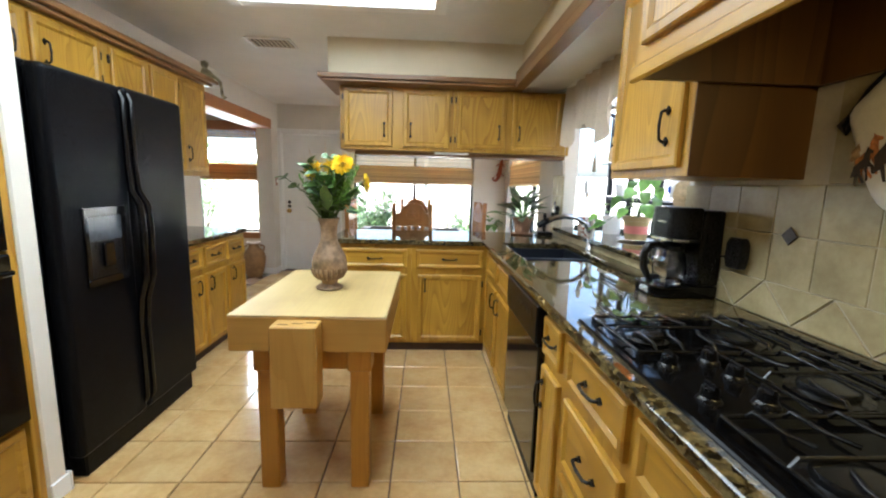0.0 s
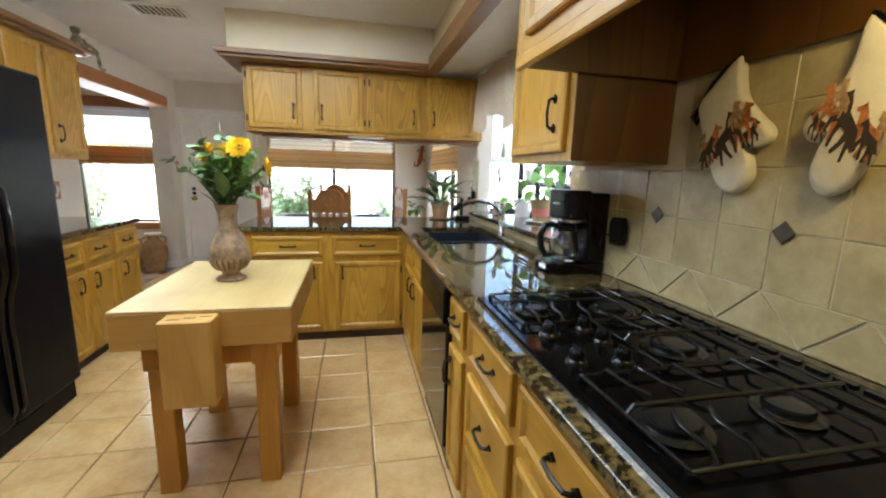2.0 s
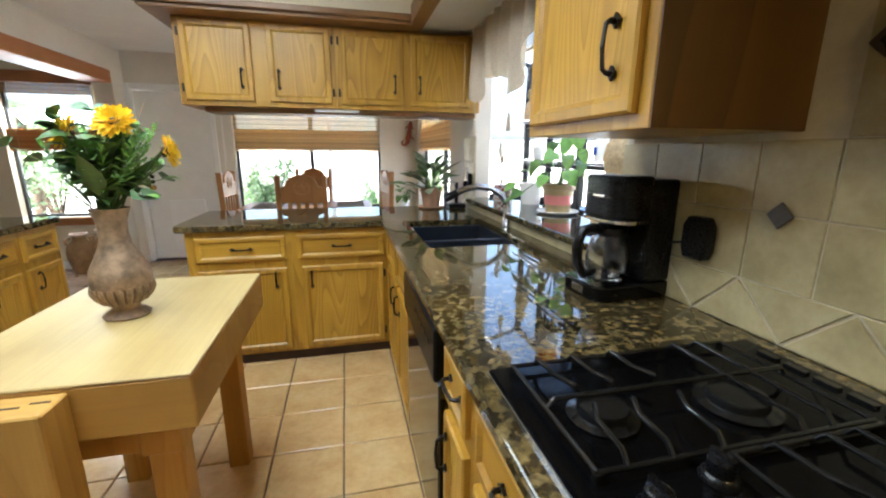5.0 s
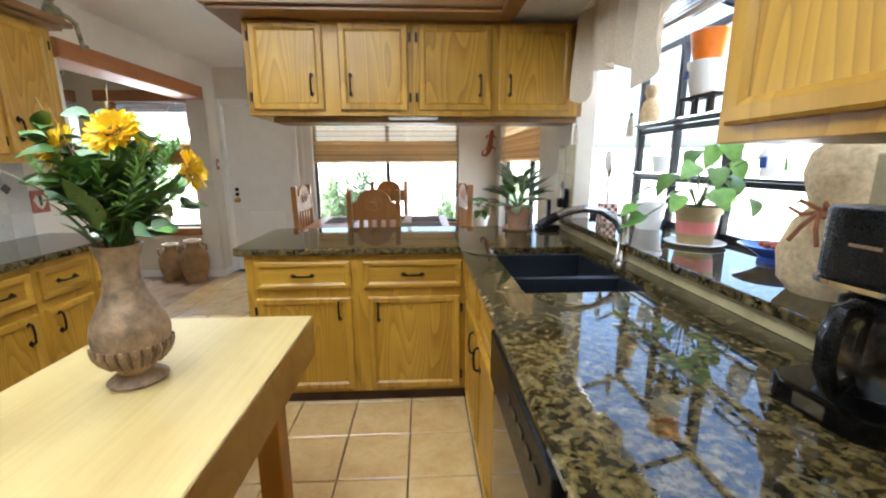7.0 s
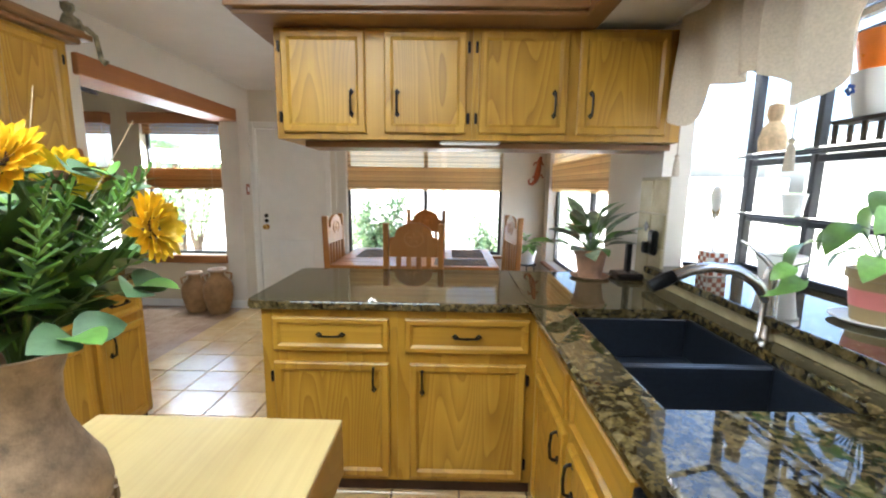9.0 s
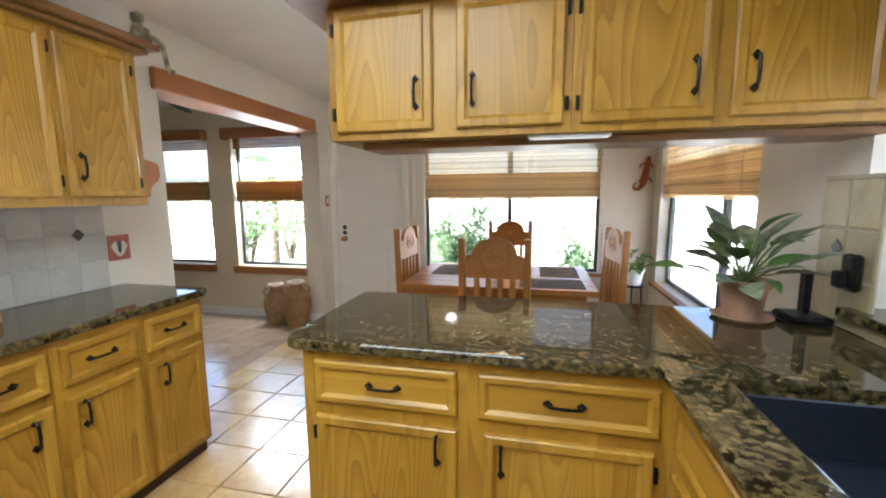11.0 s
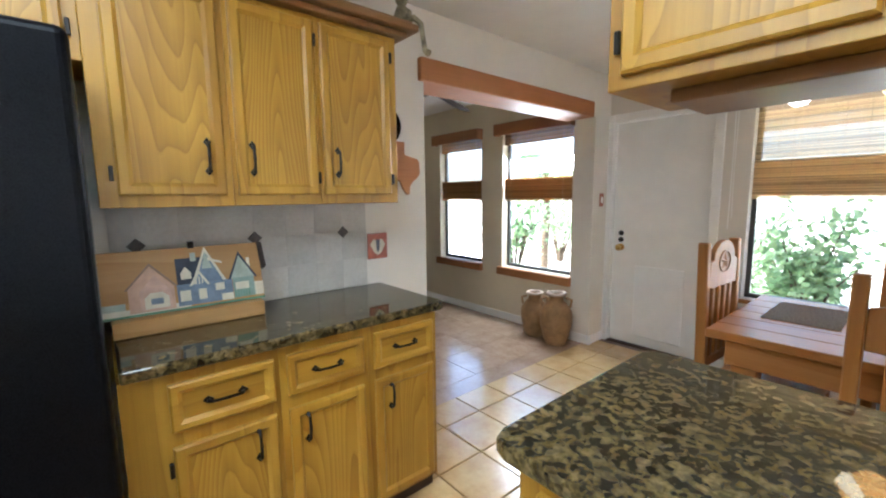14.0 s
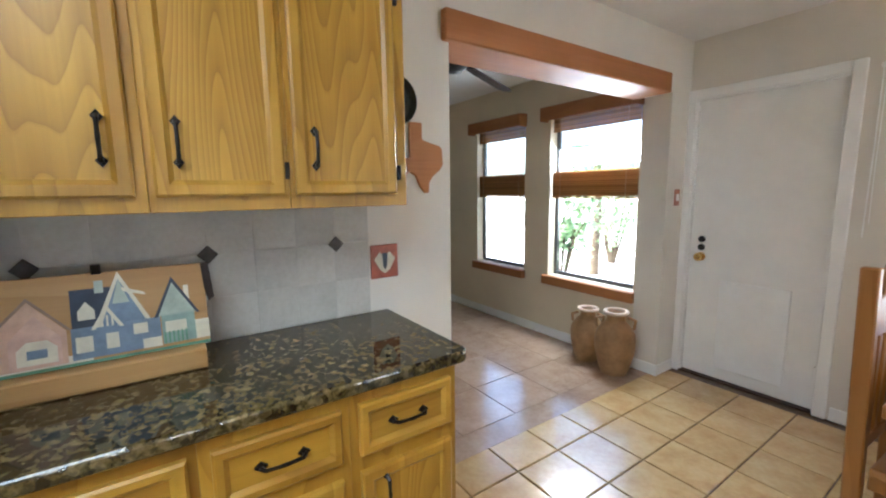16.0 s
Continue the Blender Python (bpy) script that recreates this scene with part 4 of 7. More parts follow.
# ---- refrigerator ----
fr = thing("refrigerator", (-1.6, 2.35, 0.0), "black side-by-side refrigerator with an ice dispenser", "refrigerator")
RX = -1.206
part("body", boxes((WX + 0.03, RX - 0.085, 1.905, 2.800, 0.03, 1.77)), M_BLACK, fr, bevel=0.008)
d1 = part("freezer_door", boxes((RX - 0.075, RX, 1.905, 2.325, 0.115, 1.76)), M_BLACK, fr, bevel=0.022, seg=4)
d2 = part("fridge_door", boxes((RX - 0.075, RX, 2.335, 2.804, 0.115, 1.765)), M_BLACK, fr, bevel=0.022, seg=4)
part("base_grille", boxes((RX - 0.10, RX - 0.03, 1.95, 2.788, 0.0, 0.105)), M_BLACK, fr, bevel=0.008)
for par, yy in ((d1, 2.305), (d2, 2.36)):
    bm = bmesh.new()
    tube(bm, [(RX - 0.002, yy, 1.73), (RX + 0.012, yy, 1.70), (RX + 0.012, yy, 1.40), (RX + 0.018, yy, 1.27), (RX + 0.055, yy, 1.20), (RX + 0.062, yy, 1.10), (RX + 0.055, yy, 0.84), (RX + 0.02, yy, 0.72), (RX + 0.012, yy, 0.60), (RX + 0.012, yy, 0.20), (RX - 0.002, yy, 0.17)],
         [0.010, 0.012, 0.012, 0.014, 0.017, 0.017, 0.017, 0.015, 0.012, 0.012, 0.010], 10)
    part("handle", bm, M_BLACK_GLOSS, par, "glossy black curved handle", smooth=True)
dp = part("dispenser", boxes((RX + 0.001, RX + 0.010, 2.02, 2.265, 0.85, 0.885), (RX + 0.001, RX + 0.010, 2.02, 2.265, 1.16, 1.20), (RX + 0.001, RX + 0.010, 2.02, 2.045, 0.8855, 1.1595), (RX + 0.001, RX + 0.010, 2.24, 2.265, 0.8855, 1.1595)), M_BLACK_GLOSS, d1, "ice and water dispenser recess", bevel=0.003)
part("dispenser_panel", boxes((RX + 0.001, RX + 0.006, 2.046, 2.239, 1.05, 1.159)), plain("dispenser_grey", (0.045, 0.05, 0.06), 0.14, var=0.3, scale=20.0), d1, "grey dispenser control panel", bevel=0.001)
part("dispenser_well", boxes((RX + 0.0005, RX + 0.0025, 2.046, 2.239, 0.886, 1.049)), M_RUBBER, d1)
part("dispenser_lever", boxes((RX + 0.003, RX + 0.02, 2.11, 2.17, 0.93, 1.04)), M_BLACK_GLOSS, d1, bevel=0.004)

# stub wall and oven tower beside it
solid("wall_stub", boxes((WX, -1.255, 1.79, 1.875, 0, CZ)), M_WALL, "cream wall end beside the refrigerator", "wall", bevel=0.008)
solid("baseboard_stub_kitchen", boxes((-1.32, -1.243, 1.876, 1.887, 0, 0.085), (-1.2545, -1.243, 1.79, 1.8755, 0, 0.085)), M_WHITE, "white baseboard on the wall end", "baseboard", bevel=0.003)
ov = thing("oven_tower", (-1.6, 1.4, 0), "honey oak tower with a black built-in oven", "oven cabinet")
part("body", boxes((WX + 0.001, -1.29, 1.0, 1.789, 0.0, CZ - 0.002)), M_OAK, ov)
part("stile", boxes((-1.2895, -1.262, 1.755, 1.789, 0.0, CZ - 0.002)), M_OAK, ov, bevel=0.003)
part("oven_door", boxes((-1.2895, -1.245, 1.03, 1.752, 0.40, 1.05)), M_BLACK_GLOSS, ov, "black glass oven door", bevel=0.008)
part("oven_panel", boxes((-1.2895, -1.25, 1.03, 1.752, 1.06, 1.75)), M_BLACK_GLOSS, ov, "black upper oven and controls", bevel=0.006)
bm = bmesh.new(); tube(bm, [(-1.245, 1.08, 0.98), (-1.20, 1.08, 0.99), (-1.20, 1.70, 0.99), (-1.245, 1.70, 0.98)], 0.011, 8)
part("oven_handle", bm, M_BLACK_GLOSS, ov, smooth=True)
front(ov, "drawer", "E", -1.29, 1.03, 1.745, 0.08, 0.37, None, False)

# ---- dishwasher ----
dw = thing("dishwasher", (1.05, 2.1, 0), "black built-in dishwasher in the sink run", "dishwasher")
part("body", boxes((EF + 0.012, EX - 0.005, 1.792, 2.402, 0.02, 0.872)), M_BLACK, dw)
part("door", boxes((EF - 0.028, EF + 0.011, 1.796, 2.398, 0.13, 0.70)), M_BLACK_GLOSS, dw, "glossy black door", bevel=0.006)
part("control_panel", boxes((EF - 0.042, EF + 0.011, 1.796, 2.398, 0.705, 0.868)), M_BLACK, dw, "black control panel", bevel=0.010, seg=3)
part("kick_plate", boxes((EF + 0.0, EF + 0.011, 1.796, 2.398, 0.02, 0.125)), M_BLACK, dw)
for k in range(5):
    part("button", boxes((EF - 0.0455, EF - 0.0425, 1.86 + k * 0.06, 1.895 + k * 0.06, 0.80, 0.815)), M_RUBBER, dw)

# ---- cooktop ----
ck = thing("cooktop", (1.05, 1.05, CT), "black five-burner gas cooktop with cast iron grates", "cooktop")
KX0, KX1, KY0, KY1 = 0.745, 1.365, 0.53, 1.475
part("glass", boxes((KX0, KX1, KY0, KY1, CT + 0.0005, CT + 0.012)), M_COOK, ck, "black glass cooktop surface", bevel=0.004)
part("edge_trim", boxes((KX0 - 0.002, KX0 - 0.0004, KY0, KY1, CT + 0.0005, CT + 0.006)), M_STEEL, ck, "steel edge strip")
burners = [(0.85, 0.72, 0.046), (1.09, 0.72, 0.040), (1.09, 0.99, 0.052), (0.87, 1.29, 0.040), (1.11, 1.27, 0.046)]
for bx_, by_, br in burners:
    bm = bmesh.new()
    lathe(bm, [(0, 0.0), (br * 1.35, 0.0), (br * 1.4, 0.006), (br, 0.010), (br, 0.018), (br * 0.95, 0.024), (br * 0.3, 0.026), (0, 0.026)], (bx_, by_, CT + 0.0125), 24)
    part("burner", bm, M_IRON, ck, "black burner cap", smooth=True)
for gy0, gy1 in ((0.61, 0.885), (0.895, 1.165), (1.175, 1.45)):
    bm = bmesh.new()
    zt, zl, r = CT + 0.042, CT + 0.026, 0.0042
    gx0, gx1 = (0.785, 1.265)
    middle = gy0 > 0.88 and gy1 < 1.17
    if middle:
        gx0 = 0.985
    for yy in (gy0, gy1):
        tube(bm, [(gx0, yy, zl), (gx1, yy, zl)], r, 8)
    for xx in (gx0, gx1):
        tube(bm, [(xx, gy0, zl), (xx, gy1, zl)], r, 8)
    gm = (gy0 + gy1) / 2
    tube(bm, [(gx0, gm, zl), (gx0 + 0.012, gm, zt), (gx1 - 0.012, gm, zt), (gx1, gm, zl)], r, 8)
    for cx in ((1.04, 1.13, 1.185) if middle else (0.83, 0.90, 0.985, 1.13, 1.185)):
        if cx in (1.13, 1.185):
            tube(bm, [(cx, gy0 + 0.002, zl), (cx, gy0 + 0.014, zt), (cx, gy1 - 0.014, zt), (cx, gy1 - 0.002, zl)], r, 8)
        else:
            for s, yy in ((1, gy0), (-1, gy1)):
                tube(bm, [(cx, yy, zl), (cx, yy + s * 0.014, zt), (cx + 0.004, gm - s * 0.062, zt), (cx + 0.022, gm - s * 0.026, zt)], r, 8)
    for xx in (gx0, gx1):
        for yy in (gy0, gy1):
            tube(bm, [(xx, yy, CT + 0.0125), (xx, yy, zl)], 0.0065, 8)
    part("grate", bm, M_IRON, ck, "cast iron pan grate", smooth=True)
for kx, ky in ((0.82, 0.965), (0.925, 0.95), (0.945, 1.06), (0.83, 1.12), (0.945, 1.145)):
    bm = bmesh.new()
    lathe(bm, [(0, 0), (0.025, 0), (0.023, 0.006), (0.018, 0.010), (0.0165, 0.028), (0.012, 0.031), (0, 0.031)], (kx, ky, CT + 0.0125), 18)
    box(bm, kx - 0.004, kx + 0.004, ky - 0.017, ky + 0.017, CT + 0.040, CT + 0.049)
    part("knob", bm, M_RUBBER, ck, "black control knob", smooth=True)
bm = bmesh.new()
for k in range(14):
    box(bm, 1.325, 1.340, 0.66 + k * 0.055, 0.70 + k * 0.055, CT + 0.0125, CT + 0.018)
part("vent_strip", bm, M_IRON, ck)

# ---- butcher block table ----
bt = thing("butcher_block", (-0.22, 2.24, 0), "maple butcher block table on stained legs", "kitchen table")
TX0, TX1, TY0, TY1 = -0.52, 0.103, 1.80, 2.672
part("top", boxes((TX0, TX1, TY0, TY1, 0.807, 0.815)), M_BLOCK, bt, "pale scrubbed maple top", bevel=0.003)
part("block", boxes((TX0, TX1, TY0, TY1, 0.665, 0.8068)), M_BLOCK_SIDE, bt, bevel=0.004)
part("apron", boxes((TX0 + 0.166, TX1 - 0.171, TY0 + 0.085, TY0 + 0.11, 0.555, 0.664), (TX0 + 0.166, TX1 - 0.171, TY1 - 0.15, TY1 - 0.125, 0.555, 0.664), (TX0 + 0.08, TX0 + 0.105, TY0 + 0.171, TY1 - 0.211, 0.555, 0.664), (TX1 - 0.105, TX1 - 0.08, TY0 + 0.171, TY1 - 0.211, 0.555, 0.664)), M_LEG, bt, "stained apron", bevel=0.002)
for lx in (TX0 + 0.115, TX1 - 0.12):
    for ly in (TY0 + 0.12, TY1 - 0.16):
        bm = bmesh.new()
        q = 0.05
        box(bm, lx - q, lx + q, ly - q, ly + q, 0.55, 0.664)
        vs = box(bm, lx - 0.04, lx + 0.04, ly - 0.04, ly + 0.04, 0, 0.55)
        part("leg", bm, M_LEG, bt, bevel=0.004)
kb = part("knife_block", boxes((-0.325, -0.15, 1.705, 1.799, 0.475, 0.80)), M_KNIFE, bt, "beech knife holder on the end of the block", bevel=0.004)
for i in range(3):
    part("slot", boxes((-0.30 + i * 0.05, -0.262 + i * 0.05, 1.735 + 0.012 * i, 1.741 + 0.012 * i, 0.8001, 0.8012)), M_KICK, kb)

# ---- garden window over the sink ----
gw = thing("window_5", (1.66, 2.9, GZ0), "black-framed garden window box with shelves over the sink", "window", kind="structure")
GX = 1.875
bars = []
for yy, q in ((GY0 + 0.012, 0.022), (2.60, 0.014), (3.06, 0.026), (3.47, 0.014), (GY1 - 0.012, 0.022)):
    bars.append((GX - 0.022, GX + 0.018, yy - q, yy + q, GZ0 + 0.001, 1.985))
for a_, b_ in ((GY0 + 0.0345, 2.5855), (2.6145, 3.0335), (3.0865, 3.4555), (3.4845, GY1 - 0.0345)):
    for z0_, z1_ in ((GZ0 + 0.001, GZ0 + 0.03), (1.245, 1.27), (1.515, 1.545), (1.95, 1.985)):
        bars.append((GX - 0.018, GX + 0.016, a_, b_, z0_, z1_))
for b_ in bars:
    part("frame_bar", boxes(b_), M_FRAME, gw, bevel=0.003)
for yy in (GY0 + 0.012, GY1 - 0.012):
    bm = bmesh.new()
    tube(bm, [(EX + 0.145, yy, 2.05), (GX, yy, 1.97)], 0.016, 6)
    part("rafter_bar", bm, M_FRAME, gw)
    part("sill_bar", boxes((EX + 0.142, GX - 0.019, yy - 0.012, yy + 0.012, GZ0 + 0.001, GZ0 + 0.026)), M_FRAME, gw, bevel=0.002)
bm = bmesh.new()
tube(bm, [(EX + 0.145, 3.06, 2.05), (GX, 3.06, 1.97)], 0.014, 6)
part("rafter_bar", bm, M_FRAME, gw)
for yy0, yy1 in ((GY0 + 0.034, 2.585), (2.615, 3.033), (3.087, 3.455), (3.485, GY1 - 0.034)):
    g = part("pane", boxes((GX + 0.017, GX + 0.020, yy0, yy1, GZ0 + 0.031, 1.949)), M_GLASS, gw)
    g.visible_shadow = False
for yy in (GY0 + 0.012, GY1 - 0.012):
    bm = bmesh.new()
    slab(bm, [(EX + 0.15, GZ0 + 0.028), (GX - 0.02, GZ0 + 0.028), (GX - 0.02, 1.95), (EX + 0.15, 2.03)], yy - 0.002, yy + 0.002, Matrix(((1, 0, 0, 0), (0, 0, 1, 0), (0, 1, 0, 0), (0, 0, 0, 1))))
    g = part("side_pane", bm, M_GLASS, gw)
    g.visible_shadow = False
bm = bmesh.new()
slab(bm, [(EX + 0.145, 2.068), (GX + 0.02, 1.99), (GX + 0.02, 1.994), (EX + 0.145, 2.072)], GY0, GY1, Matrix(((1, 0, 0, 0), (0, 0, 1, 0), (0, 1, 0, 0), (0, 0, 0, 1))))
g = part("roof_pane", bm, M_GLASS, gw)
g.visible_shadow = False
for zz in (1.285, 1.56):
    x0 = 1.785
    part("shelf_rail", boxes((x0, x0 + 0.008, GY0 + 0.03, GY1 - 0.03, zz - 0.008, zz + 0.002)), M_FRAME, gw, bevel=0.002)
    part("shelf_rail", boxes((GX - 0.037, GX - 0.023, GY0 + 0.03, GY1 - 0.03, zz - 0.012, zz + 0.002)), M_FRAME, gw, bevel=0.002)
    g = part("glass_shelf", boxes((x0, GX - 0.023, GY0 + 0.036, GY1 - 0.036, zz + 0.003, zz + 0.009)), M_GLASS, gw)
    g.visible_shadow = False
solid("riser", boxes((EX - 0.022, EX - 0.001, 2.02, 3.76, CT + 0.0005, GZ0 - 0.034)), M_STONE, "cream tiled riser under the window ledge", "backsplash", bevel=0.002)

# raised mini blind at the head of the garden window
mb = thing("mini_blind", (EX + 0.03, 2.6, 1.95), "grey mini blind drawn up at the window head", "window blind")
part("head_rail", boxes((EX + 0.02, EX + 0.055, GY0 + 0.02, GY1 - 0.02, 2.02, 2.055)), M_STEEL, mb, bevel=0.003)
for k in range(9):
    part("slat", boxes((EX + 0.024, EX + 0.05, GY0 + 0.025, GY1 - 0.025, 1.888 + k * 0.0145, 1.894 + k * 0.0145)), M_STEEL, mb)
part("bottom_rail", boxes((EX + 0.022, EX + 0.052, GY0 + 0.025, GY1 - 0.025, 1.862, 1.882)), M_STEEL, mb, bevel=0.003)

# valance curtain with points and tassels
cu = thing("curtain_valance", (EX - 0.06, 2.9, 2.14), "beige gathered valance curtain with pointed hem and tassels", "curtain")
hem = [(3.81, 1.77), (3.70, 1.72), (3.60, 1.665), (3.50, 1.745), (3.40, 1.80), (3.30, 1.775), (3.17, 1.80), (3.08, 1.74), (2.98, 1.632), (2.90, 1.665), (2.83, 1.735), (2.78, 1.86), (2.70, 1.965), (2.55, 1.985), (2.45, 1.90), (2.30, 1.66), (2.16, 1.76), (2.03, 1.82)]
def hem_at(y):
    for (a, za), (b, zb) in zip(hem, hem[1:]):
        if b <= y <= a:
            f = (a - y) / (a - b)
            return za + (zb - za) * f
    return hem[-1][1]
bm = bmesh.new()
NC, NR = 420, 22
cols = []
for i in range(NC + 1):
    y = 3.81 - (3.81 - 2.035) * i / NC
    low = sum(hem_at(y + d) for d in (-0.02, -0.01, 0.0, 0.01, 0.02)) / 5
    ph_ = y * 36 + 2.2 * math.sin(y * 6.1) + 1.1 * math.sin(y * 13.7)
    col = []
    for j in range(NR + 1):
        f = j / NR
        z = 2.138 + (low - 2.138) * f
        fold = math.sin(ph_ + 0.35 * math.sin(3 * f + y * 9))
        w = (0.020 + 0.012 * f) * fold + 0.005 * math.sin(y * 23 + 2.0 * f) - 0.022 * f * (1 - f)
        col.append(bm.verts.new((EX - 0.062 + w, y + 0.006 * f * math.cos(ph_), z)))
    cols.append(col)
for a, b in zip(cols, cols[1:]):
    for j in range(NR):
        bm.faces.new((a[j], b[j], b[j + 1], a[j + 1]))
part("fabric", bm, M_CURTAIN, cu, smooth=True)
part("rod", boxes((EX - 0.075, EX - 0.045, 2.03, 3.812, 2.139, 2.149)), M_WHITE, cu)
for p in (3.60, 2.98):
    bm = bmesh.new()
    lathe(bm, [(0, 0.05), (0.006, 0.05), (0.010, 0.042), (0.006, 0.034), (0.011, 0.02), (0.015, -0.045), (0, -0.045)], (EX - 0.072, p, 1.50), 12)
    tube(bm, [(EX - 0.072, p, 1.545), (EX - 0.07, p, hem_at(p) + 0.01)], 0.0025, 5)
    part("tassel", bm, M_CURTAIN, cu, "cream tassel", smooth=True)


# ---- leaves and pots ----
def leaf_mesh(length, width, bend, tip=1.0, fold=0.25, seg=7, notch=0.0):
    """One leaf along +x with a folded midrib and a drooping tip."""
    bm = bmesh.new()
    rows = []
    for i in range(seg + 1):
        f = i / seg
        w = width * (math.sin(math.pi * min(1.0, f ** 0.75)) ** tip) * 0.5 + 0.0006
        x, z = length * f * math.cos(bend * f * 0.6), -length * f * math.sin(bend * f * 0.6)
        rows.append([bm.verts.new((x - (notch * length if (i == 0 and k) else 0), s * w, z + abs(s) * w * fold)) for k, s in enumerate((-1, 0, 1))])
    for a, b in zip(rows, rows[1:]):
        for k in (0, 1):
            bm.faces.new((a[k], b[k], b[k + 1], a[k + 1]))
    return finish(bm, smooth=True)


def lay_leaf(parent, me, at, to, roll=0.0, size=1.0, material=None, name="leaf"):
    """Sets a leaf at a place, pointing some way, under a thing without turn."""
    o = root_place(parent)
    ob = new(name, me)
    d = Vector(to).normalized()
    side = Vector((0, 0, 1)).cross(d)
    side = side.normalized() if side.length > 1e-3 else Vector((0, 1, 0))
    m = Matrix((d, side, d.cross(side))).transposed().to_4x4()
    ob.parent = parent
    ob.matrix_basis = Matrix.Translation(Vector(at) - Vector(o)) @ m @ Matrix.Rotation(roll, 4, "X") @ Matrix.Scale(size, 4)
    return ob


def pot(parent, at, r0, r1, h, material, name="pot", band=None, label=""):
    bm = bmesh.new()
    lathe(bm, [(0, 0), (r0, 0), (r0 + (r1 - r0) * 0.8, h * 0.8), (r1 * 1.06, h * 0.82), (r1 * 1.06, h), (r1 * 0.94, h), (r1 * 0.9, h * 0.9), (0, h * 0.9)], at, 28)
    ob = part(name, bm, material, parent, label, smooth=True)
    if band:
        z0, z1, mt = band
        bm = bmesh.new()
        f0, f1 = r0 + (r1 - r0) * z0 + 0.0012, r0 + (r1 - r0) * z1 + 0.0012
        lathe(bm, [(f0 - 0.003, z0 * h), (f0, z0 * h), (f1, z1 * h), (f1 - 0.003, z1 * h)], at, 28)
        part("painted_band", bm, mt, ob, "painted band", smooth=True)
    bm = bmesh.new()
    lathe(bm, [(0, h * 0.901), (r1 * 0.89, h * 0.901), (r1 * 0.5, h * 0.93), (0, h * 0.94)], at, 20)
    part("soil", bm, M_SOIL, ob, smooth=True)
    return ob


def with_mat(me, material):
    me.materials.append(material)
    return me


rng = random.Random(11)
L_BIG = with_mat(leaf_mesh(0.13, 0.066, 0.3), M_LEAF_V)
L_BIG2 = with_mat(leaf_mesh(0.13, 0.062, 0.55), M_LEAF)
L_HEART = with_mat(leaf_mesh(0.12, 0.085, 0.8, 0.8, notch=0.12), M_LEAF_L)
L_HEART2 = with_mat(leaf_mesh(0.12, 0.08, 1.1, 0.8, notch=0.12), M_LEAF)
L_EU = with_mat(leaf_mesh(0.055, 0.05, 0.5, 0.7), M_LEAF_EU)
L_SUN = with_mat(leaf_mesh(0.085, 0.05, 1.0, 0.9), M_LEAF_D)
L_EUG = with_mat(leaf_mesh(0.05, 0.046, 0.5, 0.7), M_LEAF_L)
L_SLIM = with_mat(leaf_mesh(0.075, 0.013, 0.6, 0.8), M_LEAF_L)

# broad-leaved plant on the worktop
pl = thing("potted_plant", (1.135, 3.945, CT), "variegated broad-leaved plant in a clay pot on the worktop", "plant")
bm = bmesh.new(); lathe(bm, [(0, 0), (0.085, 0), (0.105, 0.014), (0.10, 0.016), (0.08, 0.006), (0, 0.006)], (1.135, 3.945, CT), 28)
part("saucer", bm, M_TERRA, pl, smooth=True)
pot(pl, (1.135, 3.945, CT + 0.007), 0.062, 0.085, 0.15, M_TERRA)
for i in range(34):
    a = i * 2.4 + rng.uniform(-0.3, 0.3)
    el = rng.uniform(0.15, 1.25) if i > 6 else rng.uniform(0.9, 1.4)
    ln = rng.uniform(0.08, 0.20)
    c = Vector((1.135, 3.945, CT + 0.14))
    d = Vector((math.cos(a) * math.cos(el), math.sin(a) * math.cos(el), math.sin(el)))
    q = c + d * ln
    bm = bmesh.new(); tube(bm, [c, c + d * ln * 0.6 + Vector((0, 0, 0.01)), q], 0.0028, 5)
    part("stalk", bm, M_STEM, pl)
    e2 = el * 0.75 - rng.uniform(-0.2, 0.15)
    lay_leaf(pl, L_BIG if rng.random() < 0.65 else L_BIG2, q, (math.cos(a) * math.cos(e2), math.sin(a) * math.cos(e2), math.sin(e2)), rng.uniform(-0.4, 0.4), rng.uniform(0.95, 1.45))

# heart-leaved plant in a banded pot on the ledge
hp = thing("potted_plant", (1.68, 2.95, GZ0), "heart-leaved climbing plant in a pink banded pot", "plant")
bm = bmesh.new(); lathe(bm, [(0, 0), (0.09, 0), (0.12, 0.014), (0.115, 0.017), (0.085, 0.006), (0, 0.006)], (1.68, 2.95, GZ0), 28)
part("saucer", bm, M_WHITE, hp, "white saucer", smooth=True)
pot(hp, (1.68, 2.95, GZ0 + 0.007), 0.068, 0.088, 0.16, M_POT_TAN, band=(0.28, 0.62, M_PINK))
heads = [(1.50, 3.02, 1.24), (1.42, 2.97, 1.17), (1.62, 2.90, 1.34), (1.58, 2.97, 1.30), (1.70, 2.93, 1.42), (1.76, 2.88, 1.36), (1.72, 2.82, 1.30), (1.64, 2.78, 1.25), (1.80, 2.80, 1.38), (1.60, 3.05, 1.28), (1.70, 3.04, 1.36), (1.55, 2.86, 1.22), (1.66, 2.84, 1.33), (1.78, 2.98, 1.28), (1.48, 3.0, 1.12), (1.74, 2.76, 1.22), (1.62, 3.0, 1.22), (1.69, 2.88, 1.24), (1.66, 2.96, 1.40), (1.74, 2.90, 1.46)]
